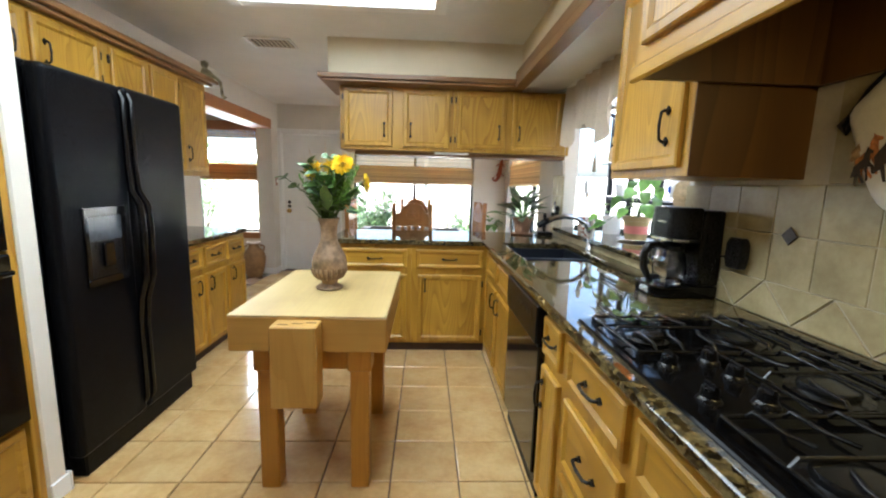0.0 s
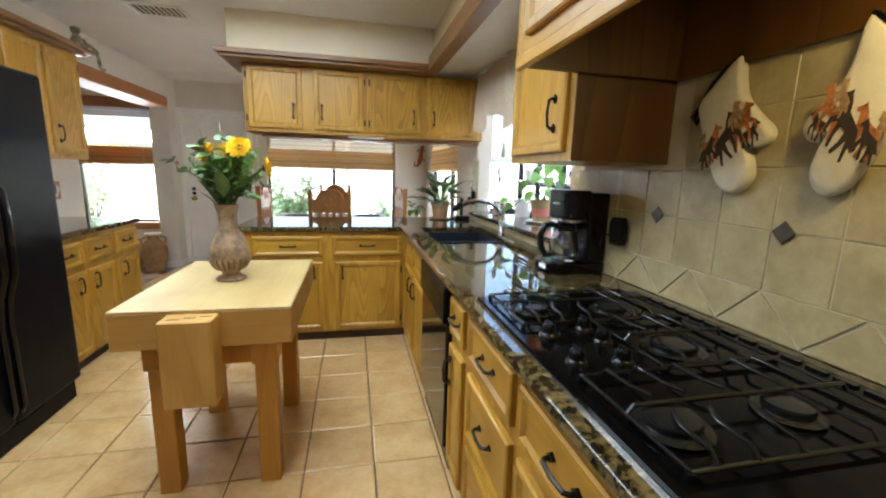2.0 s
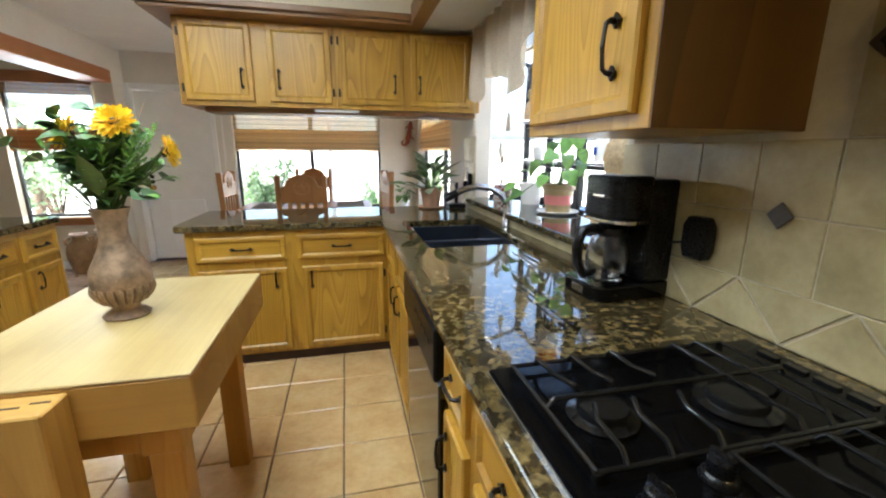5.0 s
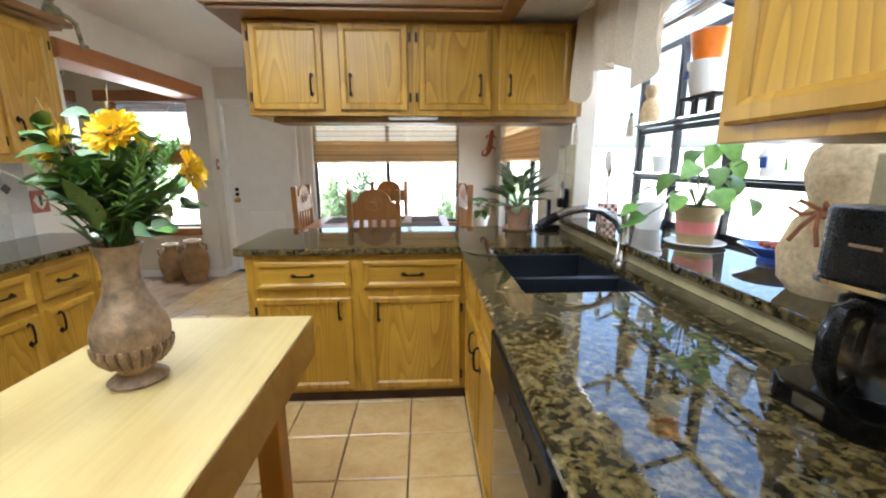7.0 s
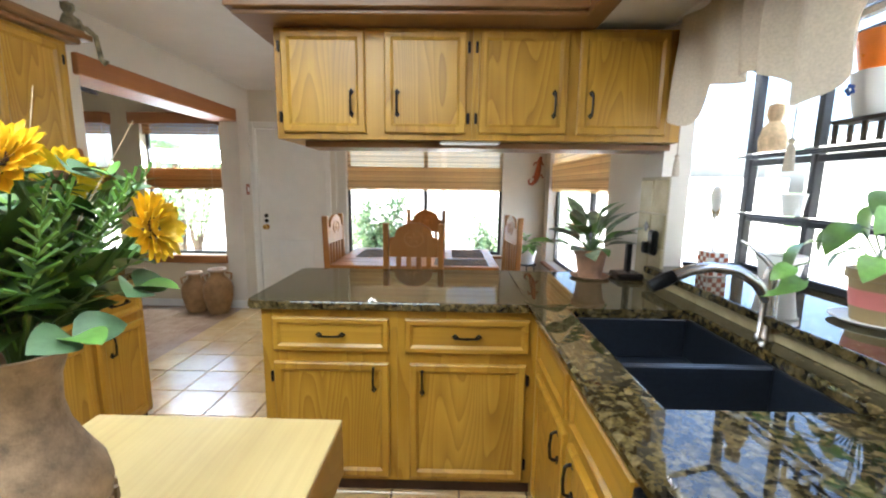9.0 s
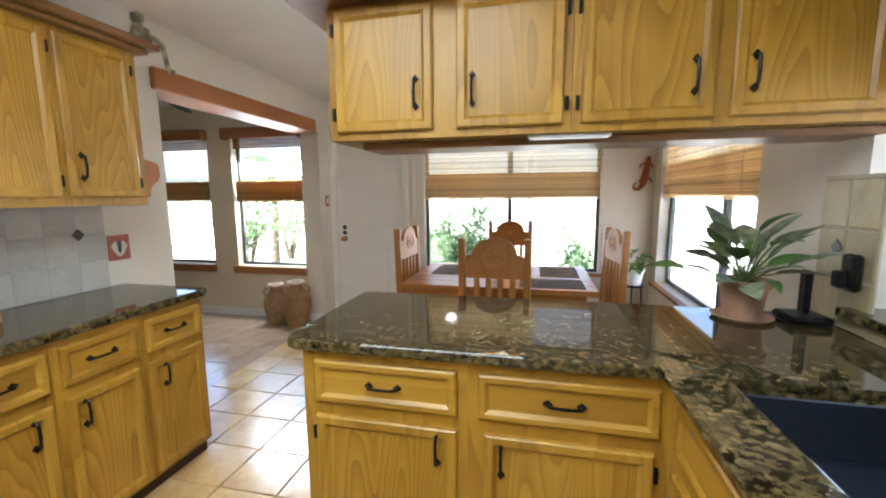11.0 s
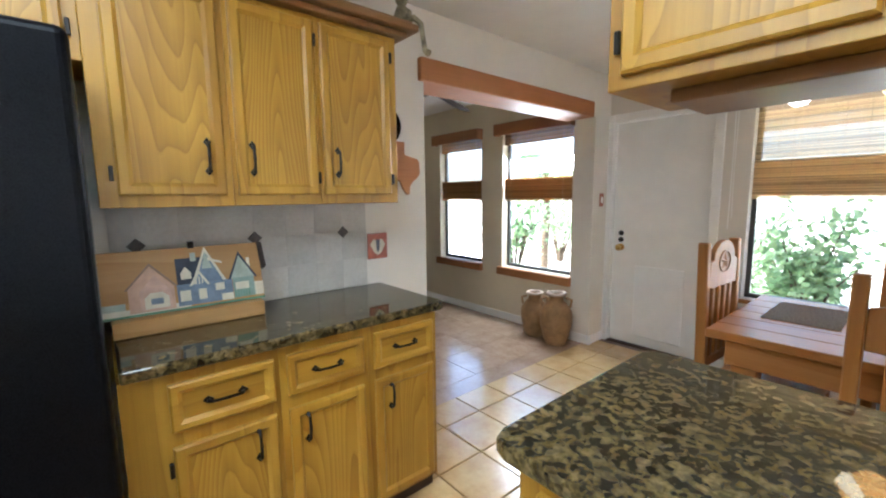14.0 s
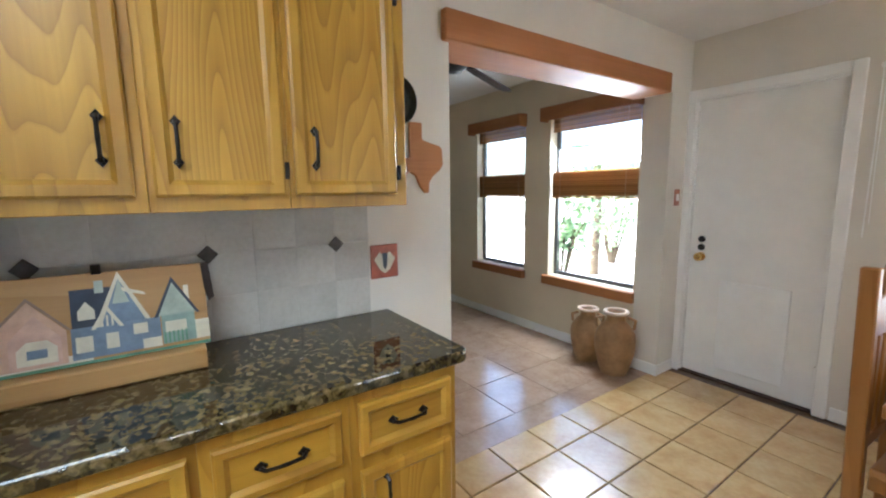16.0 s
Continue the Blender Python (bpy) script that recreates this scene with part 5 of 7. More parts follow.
for k, h in enumerate(heads):
    c, h = Vector((1.68, 2.95, GZ0 + 0.15)), Vector(h)
    mid = (c + h) / 2 + Vector((0, 0, 0.06))
    bm = bmesh.new(); tube(bm, [c, mid, h], 0.0026, 5)
    part("stalk", bm, M_STEM, hp)
    out = (h - c).normalized()
    lay_leaf(hp, L_HEART if k % 3 else L_HEART2, h, (out.x - 0.35, out.y - 0.3, -0.25 + rng.uniform(-0.3, 0.2)), rng.uniform(-0.6, 0.6), rng.uniform(0.65, 1.10))

wp = thing("flower_pot", (1.72, 3.40, GZ0), "white glazed flower pot on the window ledge", "pot")
pot(wp, (1.72, 3.40, GZ0), 0.06, 0.08, 0.14, M_WHITE)
bw = thing("bowl", (1.74, 2.62, GZ0), "blue glazed footed bowl on the window ledge", "bowl")
bm = bmesh.new(); lathe(bm, [(0, 0), (0.04, 0), (0.04, 0.012), (0.03, 0.018), (0.07, 0.045), (0.105, 0.062), (0.10, 0.064), (0.06, 0.05), (0, 0.035)], (1.74, 2.62, GZ0), 30)
part("dish", bm, M_BLUE, bw, smooth=True)
bm = bmesh.new()
for i in range(9):
    lathe(bm, [(0, -0.012), (0.010, -0.007), (0.013, 0), (0.010, 0.007), (0, 0.012)], (1.74 + 0.05 * math.cos(i * 2.4) * (i / 9), 2.62 + 0.05 * math.sin(i * 2.4) * (i / 9), GZ0 + 0.062), 8)
part("trinkets", bm, M_LIZARD, bw, "small dark trinkets", smooth=True)

# stuffed burlap sack with a bow
sackb = thing("burlap_sack", (1.60, 2.27, GZ0), "stuffed burlap sack figure tied with a brown bow", "decoration")
bm = bmesh.new()
lathe(bm, [(0, 0), (0.085, 0.0), (0.115, 0.04), (0.12, 0.11), (0.10, 0.19), (0.07, 0.235), (0.085, 0.27), (0.10, 0.32), (0.085, 0.375), (0.05, 0.405), (0, 0.41)], (1.60, 2.27, GZ0), 28)
for v in bm.verts:
    n = noise.noise(v.co * 14) * 0.012
    v.co += Vector((v.co.x - 1.60, v.co.y - 2.27, 0)).normalized() * n if (v.co.x - 1.60) ** 2 + (v.co.y - 2.27) ** 2 > 1e-6 else Vector()
part("sack", bm, M_BURLAP, sackb, smooth=True)
bm = bmesh.new()
for s in (-1, 1):
    tube(bm, [(1.505, 2.225, GZ0 + 0.23), (1.47, 2.225 + s * 0.035, GZ0 + 0.255), (1.465, 2.225 + s * 0.06, GZ0 + 0.235), (1.475, 2.225 + s * 0.03, GZ0 + 0.22), (1.505, 2.225, GZ0 + 0.23)], 0.006, 6)
    tube(bm, [(1.492, 2.225, GZ0 + 0.228), (1.47, 2.225 + s * 0.02, GZ0 + 0.19), (1.46, 2.225 + s * 0.04, GZ0 + 0.15)], 0.006, 6)
part("bow", bm, M_RIBBON, sackb, "brown bow")

# things on the shelves
pc = thing("plant_stand", (1.81, 3.20, 1.57), "small brown wooden stand on the window shelf", "stand")
for y_ in (3.09, 3.20, 3.31):
    for x_ in (1.775, 1.83):
        part("post", boxes((x_, x_ + 0.014, y_ - 0.008, y_ + 0.008, 1.57, 1.6395)), M_FAN, pc, bevel=0.002)
part("top", boxes((1.77, 1.85, 3.078, 3.322, 1.64, 1.655)), M_FAN, pc, bevel=0.003)
op = thing("flower_pot", (1.81, 3.20, 1.656), "white flowered pot holding an orange dish, on a small stand", "pot")
bm = bmesh.new(); lathe(bm, [(0, 0), (0.055, 0), (0.062, 0.02), (0.074, 0.10), (0.080, 0.142), (0.073, 0.145), (0, 0.14)], (1.81, 3.20, 1.656), 28)
wpot = part("pot", bm, M_WHITE, op, smooth=True)
for k in range(5):
    bm = bmesh.new()
    lathe(bm, [(0, -0.002), (0.008, -0.002), (0.008, 0.002), (0, 0.002)], seg=8)
    bmesh.ops.transform(bm, matrix=Matrix.Translation((1.81 - 0.071, 3.20 + 0.028 + 0.013 * math.cos(k * 1.257), 1.745 + 0.013 * math.sin(k * 1.257))) @ Matrix.Rotation(radians(84), 4, "Y"), verts=bm.verts[:])
    part("painted_petal", bm, M_BLUE, wpot, "blue painted flower")
bm = bmesh.new(); lathe(bm, [(0, 0.146), (0.058, 0.146), (0.066, 0.18), (0.080, 0.27), (0.074, 0.272), (0.060, 0.18), (0, 0.16)], (1.81, 3.20, 1.656), 28)
part("dish", bm, M_ORANGE, op, "orange glazed dish", smooth=True)
bo = thing("bottle", (1.78, 2.72, 1.295), "white bottle with a blue motif on the window shelf", "bottle")
bm = bmesh.new(); lathe(bm, [(0, 0), (0.034, 0), (0.036, 0.09), (0.030, 0.11), (0.016, 0.13), (0.015, 0.15), (0.018, 0.152), (0.018, 0.16), (0, 0.16)], (1.78, 2.72, 1.295), 20)
part("body", bm, M_WHITE, bo, smooth=True)
part("motif", boxes((1.742, 1.7445, 2.705, 2.735, 1.33, 1.37)), M_BLUE, bo, "blue motif")
fg = thing("figurine", (1.80, 3.63, 1.57), "small pale clay figurine on the window shelf", "figurine")
bm = bmesh.new(); lathe(bm, [(0, 0), (0.05, 0), (0.055, 0.05), (0.04, 0.11), (0.022, 0.13), (0.035, 0.16), (0.03, 0.20), (0, 0.215)], (1.80, 3.63, 1.57), 20)
part("body", bm, M_BURLAP, fg, smooth=True)
jg = thing("cup", (1.79, 3.46, 1.295), "small white cup on the window shelf", "cup")
bm = bmesh.new(); lathe(bm, [(0, 0), (0.03, 0), (0.045, 0.09), (0.041, 0.09), (0.027, 0.008), (0, 0.008)], (1.79, 3.46, 1.295), 20)
part("body", bm, M_WHITE, jg, smooth=True)

# checked tin with kitchen tools on the ledge
ut = thing("utensil_holder", (1.60, 3.64, GZ0), "red and white checked tin holding white kitchen tools", "utensil holder")
tin = part("tin", boxes((1.555, 1.645, 3.595, 3.685, GZ0 + 0.001, GZ0 + 0.115)), M_WHITE, ut, bevel=0.003)
for i in range(4):
    for j in range(5):
        if (i + j) % 2 == 0:
            part("check", boxes((1.5535, 1.5547, 3.598 + i * 0.021, 3.619 + i * 0.021, GZ0 + 0.006 + j * 0.021, GZ0 + 0.027 + j * 0.021)), M_LIZARD, tin)
            part("check", boxes((1.558 + i * 0.021, 1.579 + i * 0.021, 3.5937, 3.5947, GZ0 + 0.006 + j * 0.021, GZ0 + 0.027 + j * 0.021)), M_LIZARD, tin)
for x_, y_, h_, r_, mt in ((1.585, 3.62, 0.36, 0.042, M_WHITE), (1.615, 3.665, 0.31, 0.034, M_POT_TAN)):
    bm = bmesh.new()
    tube(bm, [(x_, y_, GZ0 + 0.02), (x_ - 0.01, y_, GZ0 + h_ - 0.07)], 0.006, 6)
    lathe(bm, [(0, -r_ * 1.5), (r_ * 0.6, -r_ * 1.1), (r_, 0), (r_ * 0.7, r_ * 1.1), (0, r_ * 1.5)], (x_ - 0.01, y_, GZ0 + h_), 16)
    for v in bm.verts:
        v.co.x = (x_ - 0.01) + (v.co.x - x_ + 0.01) * (0.35 if v.co.z > GZ0 + h_ - r_ * 1.6 else 1.0)
    part("kitchen_tool", bm, mt, ut, smooth=True)

# ---- backsplash behind the cooktop ----
bs = thing("backsplash_east", (EX, 1.0, CT), "travertine tiled backsplash with slate diamonds", "backsplash", kind="structure")
part("grout", boxes((EX - 0.0075, EX - 0.001, -0.30, 2.018, CT + 0.001, 1.66)), M_WALLGROUT, bs)
P = 0.165
def wall_tile_mesh(w, h, t=0.0055, k=0.004):
    bm = bmesh.new()
    a = [bm.verts.new(p) for p in ((0, -w / 2, -h / 2), (0, w / 2, -h / 2), (0, w / 2, h / 2), (0, -w / 2, h / 2))]
    b = [bm.verts.new(p) for p in ((-t, -w / 2 + k, -h / 2 + k), (-t, w / 2 - k, -h / 2 + k), (-t, w / 2 - k, h / 2 - k), (-t, -w / 2 + k, h / 2 - k))]
    bm.faces.new(b)
    for i in range(4):
        bm.faces.new((a[i], a[(i + 1) % 4], b[(i + 1) % 4], b[i]))
    return finish(bm)
T_ME = with_mat(wall_tile_mesh(P - 0.0028, P - 0.0028, 0.0028, 0.0022), M_STONE)
o = bs.location
for row in range(4):
    for k in range(-9, 6):
        y = 1.075 + (k + 0.5) * P
        z = 1.04 + (row + 0.5) * P
        if y - P / 2 < -0.30 or y + P / 2 > 2.07 or z + P / 2 > 1.72 or (y + P / 2 > 1.5 and z + P / 2 > 1.40):
            continue
        ob = new("tile", T_ME)
        ob.parent = bs
        ob.location = (-0.0076, y - o[1], z - o[2])
def tri_mesh(pts, mt):
    bm = bmesh.new()
    slab(bm, pts, 0.0, 0.0055, Matrix(((0, 0, -1, 0), (1, 0, 0, 0), (0, 1, 0, 0), (0, 0, 0, 1))))
    return with_mat(finish(bm, 0.0015), mt)
HP = 0.2475
UP = tri_mesh([(-HP / 2 + 0.006, 0.0), (HP / 2 - 0.006, 0.0), (0, 0.118)], M_STONE)
DOWN = tri_mesh([(0, 0.004), (HP / 2 - 0.006, 0.122), (-HP / 2 + 0.006, 0.122)], M_STONE)
for k in range(-5, 4):
    for me, s in ((UP, 0.0), (DOWN, HP / 2)):
        y = 1.075 + k * HP + s
        if -0.17 < y < 1.89:
            ob = new("tile", me)
            ob.parent = bs
            ob.location = (-0.0076, y - o[1], CT + 0.0025 - o[2])
DIA = tri_mesh([(0, -0.031), (0.031, 0), (0, 0.031), (-0.031, 0)], M_DIAMOND)
for y in (0.60, 1.04, 1.497):
    for z in ((1.205, 1.535) if y < 1.5 else (1.205,)):
        yy_ = y if z < 1.3 else y + P * 2
        if yy_ > 1.45 and z > 1.3:
            continue
        ob = new("diamond_tile", DIA)
        ob.parent = bs
        ob.location = (-0.0125, yy_ - o[1], z - o[2])
# the other end of that wall, past the window
be = thing("backsplash_corner", (EX, 3.9, CT), "travertine tiled backsplash at the corner", "backsplash", kind="structure")
part("grout", boxes((EX - 0.0075, EX - 0.001, 3.765, 4.06, CT + 0.001, 1.46)), M_WALLGROUT, be)
for row in range(3):
    for k in range(2):
        ob = new("tile", with_mat(wall_tile_mesh(0.14, 0.172), M_STONE) if row + k == 0 else tile_c)
        tile_c = ob.data
        ob.parent = be
        ob.location = (-0.0076, 3.84 + k * 0.146 - 3.9, 0.09 + row * 0.178)
ob = new("diamond_tile", DIA); ob.parent = be; ob.location = (-0.0125, 0.05, 1.20 - CT)
# and behind the west worktop
bw_ = thing("backsplash_west", (WX, 3.4, CT), "pale grey tiled backsplash with slate diamonds", "backsplash", kind="structure")
part("grout", boxes((WX + 0.001, WX + 0.0075, 2.84, 3.90, CT + 0.001, 1.359)), plain("grey_grout", (0.50, 0.48, 0.43), 0.8, var=0.1, scale=20.0, jitter=False), bw_)
PW = 0.1425
TW = wall_tile_mesh(PW - 0.0006, 0.1476, 0.0010, 0.0008)
TW.transform(Matrix.Rotation(math.pi, 4, "Z"))
with_mat(TW, M_STONE_G)
for row in range(3):
    for k in range(7):
        ob = new("tile", TW)
        ob.parent = bw_
        ob.location = (0.0076, 2.92 + (k + 0.5) * PW - 3.4 - PW * 0.5 + 0.0713, 0.075 + row * 0.148)
DW = DIA.copy()
DW.transform(Matrix.Rotation(math.pi, 4, "Z"))
for y in (2.92, 3.35, 3.78):
    ob = new("diamond_tile", DW)
    ob.parent = bw_
    ob.location = (0.0117, y - 3.4, 1.21 - CT)


# ---- oven mitts ----
def mitt(y, z, flip, slim, group="oven mitts"):
    t = thing("oven_mitt", (EX - 0.02, y, z), "white cotton oven mitt printed with running horses", "oven mitt", group)
    knots = [(0, 0), (0.012, -0.06), (0.032, -0.115), (0.08, -0.165), (0.128, -0.208), (0.130, -0.236), (0.105, -0.256), (0.075, -0.256), (0.056, -0.246), (0.078, -0.29), (0.088, -0.335), (0.070, -0.368), (0.030, -0.384), (-0.022, -0.362), (-0.068, -0.29), (-0.108, -0.20), (-0.138, -0.118), (-0.092, -0.068), (-0.045, -0.026)]
    out = []
    n = len(knots)
    for i in range(n):
        p0, p1, p2, p3 = (Vector(knots[(i + k) % n]) for k in (-1, 0, 1, 2))
        for f in (0.0, 0.33, 0.67):
            q = p1 * 2 + (p2 - p0) * f + (p0 * 2 - p1 * 5 + p2 * 4 - p3) * f * f + (p1 * 3 - p0 - p2 * 3 + p3) * f ** 3
            out.append((q.x * 0.5 * slim, q.y * 0.5))
    m = Matrix(((0, 0, -1, EX - 0.012), (-flip, 0, 0, y), (0, 1, 0, z), (0, 0, 0, 1)))
    bm = bmesh.new()
    n = len(out)
    c = (0.0, -0.20)
    rings = []
    for s, w in ((0.97, 0.0), (1.0, 0.012), (0.985, 0.022), (0.94, 0.029), (0.86, 0.0325), (0.72, 0.034)):
        rings.append([bm.verts.new(m @ Vector((c[0] + (u - c[0]) * s, c[1] + (v - c[1]) * s, w))) for u, v in out])
    for a, b in zip(rings, rings[1:]):
        for i in range(n):
            bm.faces.new((a[i], a[(i + 1) % n], b[(i + 1) % n], b[i]))
    bm.faces.new(rings[-1]); bm.faces.new(rings[0][::-1])
    part("glove", bm, M_MITT, t, smooth=True)
    bm = bmesh.new()
    q = slim
    tube(bm, [m @ Vector(p) for p in ((-0.138 * q, -0.118, 0.016), (-0.092 * q, -0.066, 0.024), (-0.045 * q, -0.024, 0.024), (0.0, 0.002, 0.016))], 0.0065, 8)
    tube(bm, [m @ Vector(p) for p in ((-0.138 * q, -0.118, 0.014), (-0.162 * q, -0.15, 0.012), (-0.150 * q, -0.172, 0.012), (-0.130 * q, -0.14, 0.014))], 0.006, 6)
    tube(bm, [m @ Vector(p) for p in ((0.0, 0.0, 0.014), (0.004, 0.035, 0.012), (-0.006, 0.062, 0.010), (-0.014, 0.035, 0.012), (-0.010, -0.004, 0.014))], 0.0048, 6)
    part("binding", bm, M_RUBBER, t, "black binding and loop", smooth=True)
    herd = [(-0.078, -0.215, 0.0085, 0.0105, 40, 2), (-0.050, -0.240, 0.0115, 0.0135, 34, 1), (0.050, -0.190, 0.0115, 0.0135, 40, 1), (0.002, -0.222, 0.0135, 0.0165, 46, 0), (0.078, -0.218, 0.0075, 0.0090, 20, 0), (-0.062, -0.262, 0.0080, 0.0110, 28, 0), (0.020, -0.165, 0.0080, 0.0090, 52, 2)]
    for k, (u0, v0, sx, sy, turn, tone) in enumerate(herd):
        bm = bmesh.new()
        w = 0.0342 + 0.0004 * k - (0.0018 if abs(u0) > 0.07 else 0.0)
        horse = [(-3.4, 0.2), (-2.8, 1.2), (-0.8, 1.3), (0.6, 1.4), (1.4, 2.4), (2.3, 2.9), (2.6, 3.4), (2.9, 2.8), (4.0, 1.6), (3.7, 1.1), (2.9, 1.5), (2.4, 0.6), (2.1, -0.3), (2.9, -1.6), (2.5, -3.4), (2.1, -3.4), (2.2, -1.8), (1.2, -0.8), (0.9, -2.4), (0.2, -4.2), (-0.2, -4.0), (0.3, -2.3), (0.2, -0.8), (-1.0, -0.6), (-1.2, -2.2), (-0.9, -4.0), (-1.4, -4.1), (-1.9, -2.2), (-2.1, -0.9), (-2.9, -2.3), (-3.6, -3.6), (-3.9, -3.2), (-3.1, -1.2), (-4.4, -0.9), (-4.0, -0.2)]
        ca, sa = math.cos(radians(turn)), math.sin(radians(turn))
        pts = [((p * ca - q_ * sa) * sx, (p * sa + q_ * ca) * sy) for p, q_ in horse]
        slab(bm, [((u0 + p) * slim, v0 + q_) for p, q_ in pts], w - 0.003, w + 0.0008, m)
        part("printed_horse", bm, (M_MITT_DARK, M_MITT_BROWN, M_MITT_TAN)[tone], t, "running horse print")
    return t


mitt(1.222, 1.68, 1.0, 0.93)
mitt(0.925, 1.685, -1.0, 0.74)

# ---- coffee maker ----
cm = thing("coffee_maker", (1.27, 1.90, CT), "black drip coffee maker with a glass carafe", "coffee maker")
bm = bmesh.new(); slab(bm, rounded(1.11, 1.39, 1.80, 2.00, 0.05, (0, 3)), CT + 0.001, CT + 0.045)
part("base", bm, M_BLACK_GLOSS, cm, bevel=0.006, seg=2)
part("water_tank", boxes((1.285, 1.39, 1.80, 2.00, CT + 0.046, CT + 0.335)), M_RUBBER, cm, bevel=0.012, seg=3)
bm = bmesh.new(); slab(bm, rounded(1.165, 1.284, 1.80, 2.00, 0.06, (0, 3)), CT + 0.225, CT + 0.345)
part("brew_head", bm, M_RUBBER, cm, bevel=0.010, seg=3)
bm = bmesh.new(); slab(bm, rounded(1.162, 1.284, 1.797, 2.003, 0.06, (0, 3)), CT + 0.216, CT + 0.2245)
part("steel_band", bm, M_STEEL, cm, "bright metal band")
part("badge", boxes((1.163, 1.1645, 1.875, 1.925, CT + 0.285, CT + 0.291)), M_STEEL, cm)
part("control_plate", boxes((1.1085, 1.1098, 1.872, 1.928, CT + 0.012, CT + 0.036)), M_STEEL, cm, "silver control plate")
bm = bmesh.new(); lathe(bm, [(0, 0), (0.055, 0), (0.068, 0.03), (0.07, 0.06), (0.058, 0.11), (0.048, 0.135), (0.046, 0.135), (0.055, 0.11), (0.066, 0.06), (0.064, 0.03), (0.052, 0.004), (0, 0.004)], (1.222, 1.90, CT + 0.047), 28)
ca = part("carafe", bm, M_CARAFE, cm, "glass carafe", smooth=True)
bm = bmesh.new(); lathe(bm, [(0.05, 0.128), (0.054, 0.128), (0.054, 0.15), (0.03, 0.162), (0, 0.164)], (1.222, 1.90, CT + 0.047), 24)
part("carafe_lid", bm, M_RUBBER, ca, "black lid", smooth=True)
bm = bmesh.new(); tube(bm, [(1.172, 1.885, CT + 0.19), (1.127, 1.87, CT + 0.203), (1.078, 1.858, CT + 0.198), (1.058, 1.853, CT + 0.165), (1.064, 1.855, CT + 0.115), (1.095, 1.862, CT + 0.075), (1.15, 1.876, CT + 0.075)], [0.011, 0.014, 0.016, 0.016, 0.016, 0.014, 0.010], 8)
part("carafe_handle", bm, M_RUBBER, ca, "black handle", smooth=True)
cm.location = (1.312, 1.875, CT)
cm.scale = (0.92, 0.96, 1.05)
cm.rotation_euler = (0, 0, radians(6))
oc = thing("outlet_adapter", (EX - 0.03, 1.70, 1.07), "black plug adapter in the wall outlet", "plug")
bm = bmesh.new(); slab(bm, [(1.67, 1.06), (1.735, 1.06), (1.745, 1.09), (1.745, 1.15), (1.73, 1.175), (1.675, 1.175), (1.66, 1.15), (1.66, 1.09)], 0.0, 0.035, Matrix(((0, 0, -1, EX - 0.0135), (1, 0, 0, 0), (0, 1, 0, 0), (0, 0, 0, 1))))
part("housing", bm, M_RUBBER, oc, bevel=0.005)
bm = bmesh.new(); tube(bm, [(EX - 0.045, 1.735, 1.10), (EX - 0.06, 1.76, 1.095), (EX - 0.055, 1.79, 1.06), (EX - 0.05, 1.802, 1.03)], 0.004, 6)
part("cord", bm, M_RUBBER, oc)
oc.location = (EX - 0.03, 1.685, 1.07)
# phone and charger at the corner
ph = thing("cordless_phone", (1.36, 3.93, CT), "black cordless phone standing in its charger", "phone")
part("cradle", boxes((1.26, 1.40, 3.86, 4.0, CT + 0.001, CT + 0.035)), M_RUBBER, ph, bevel=0.01)
bm = boxes((1.32, 1.345, 3.905, 3.955, CT + 0.036, CT + 0.20)); part("handset", bm, M_RUBBER, ph, bevel=0.008)
pa = thing("outlet_adapter", (EX - 0.03, 3.84, 1.06), "black plug adapter in the corner outlet", "plug")
part("housing", boxes((EX - 0.048, EX - 0.0135, 3.80, 3.87, 1.06, 1.19)), M_RUBBER, pa, bevel=0.012)
part("plug", boxes((EX - 0.075, EX - 0.049, 3.825, 3.865, 1.07, 1.13)), M_RUBBER, pa, bevel=0.006)

# ---- vase of sunflowers ----
VX, VY, VZ = -0.222, 2.245, 0.8155
va = thing("flower_vase", (VX, VY, VZ), "brown clay vase with sunflowers and eucalyptus", "vase")
bm = bmesh.new()
prof = [(0, 0), (0.062, 0), (0.066, 0.008), (0.055, 0.018), (0.036, 0.028), (0.040, 0.04), (0.062, 0.06), (0.080, 0.10), (0.084, 0.13), (0.078, 0.165), (0.060, 0.20), (0.044, 0.235), (0.038, 0.27), (0.040, 0.31), (0.050, 0.342), (0.053, 0.350), (0.047, 0.351), (0.036, 0.31), (0.034, 0.27), (0, 0.26)]
lathe(bm, prof, (VX, VY, VZ), 40)
body = part("body", bm, M_CLAY, va, smooth=True)
for k in range(20):
    a = k * 2 * math.pi / 20
    bm = bmesh.new()
    pts = [(0.0575, 0.052), (0.0695, 0.070), (0.0795, 0.092), (0.0825, 0.108)]
    tube(bm, [(VX + r * math.cos(a), VY + r * math.sin(a), VZ + z) for r, z in pts], [0.004, 0.008, 0.009, 0.005], 6)
    part("flute", bm, M_CLAY, body)
    # groove in a darker brown than the flutes
    bm = bmesh.new()
    b = a + math.pi / 20
    tube(bm, [(VX + r * math.cos(b), VY + r * math.sin(b), VZ + z) for r, z in ((0.0590, 0.055), (0.0700, 0.072), (0.0785, 0.092), (0.0812, 0.106))], [0.0025, 0.004, 0.004, 0.0025], 6)
    part("groove", bm, M_CLAY_DARK, body, "dark groove between two flutes")


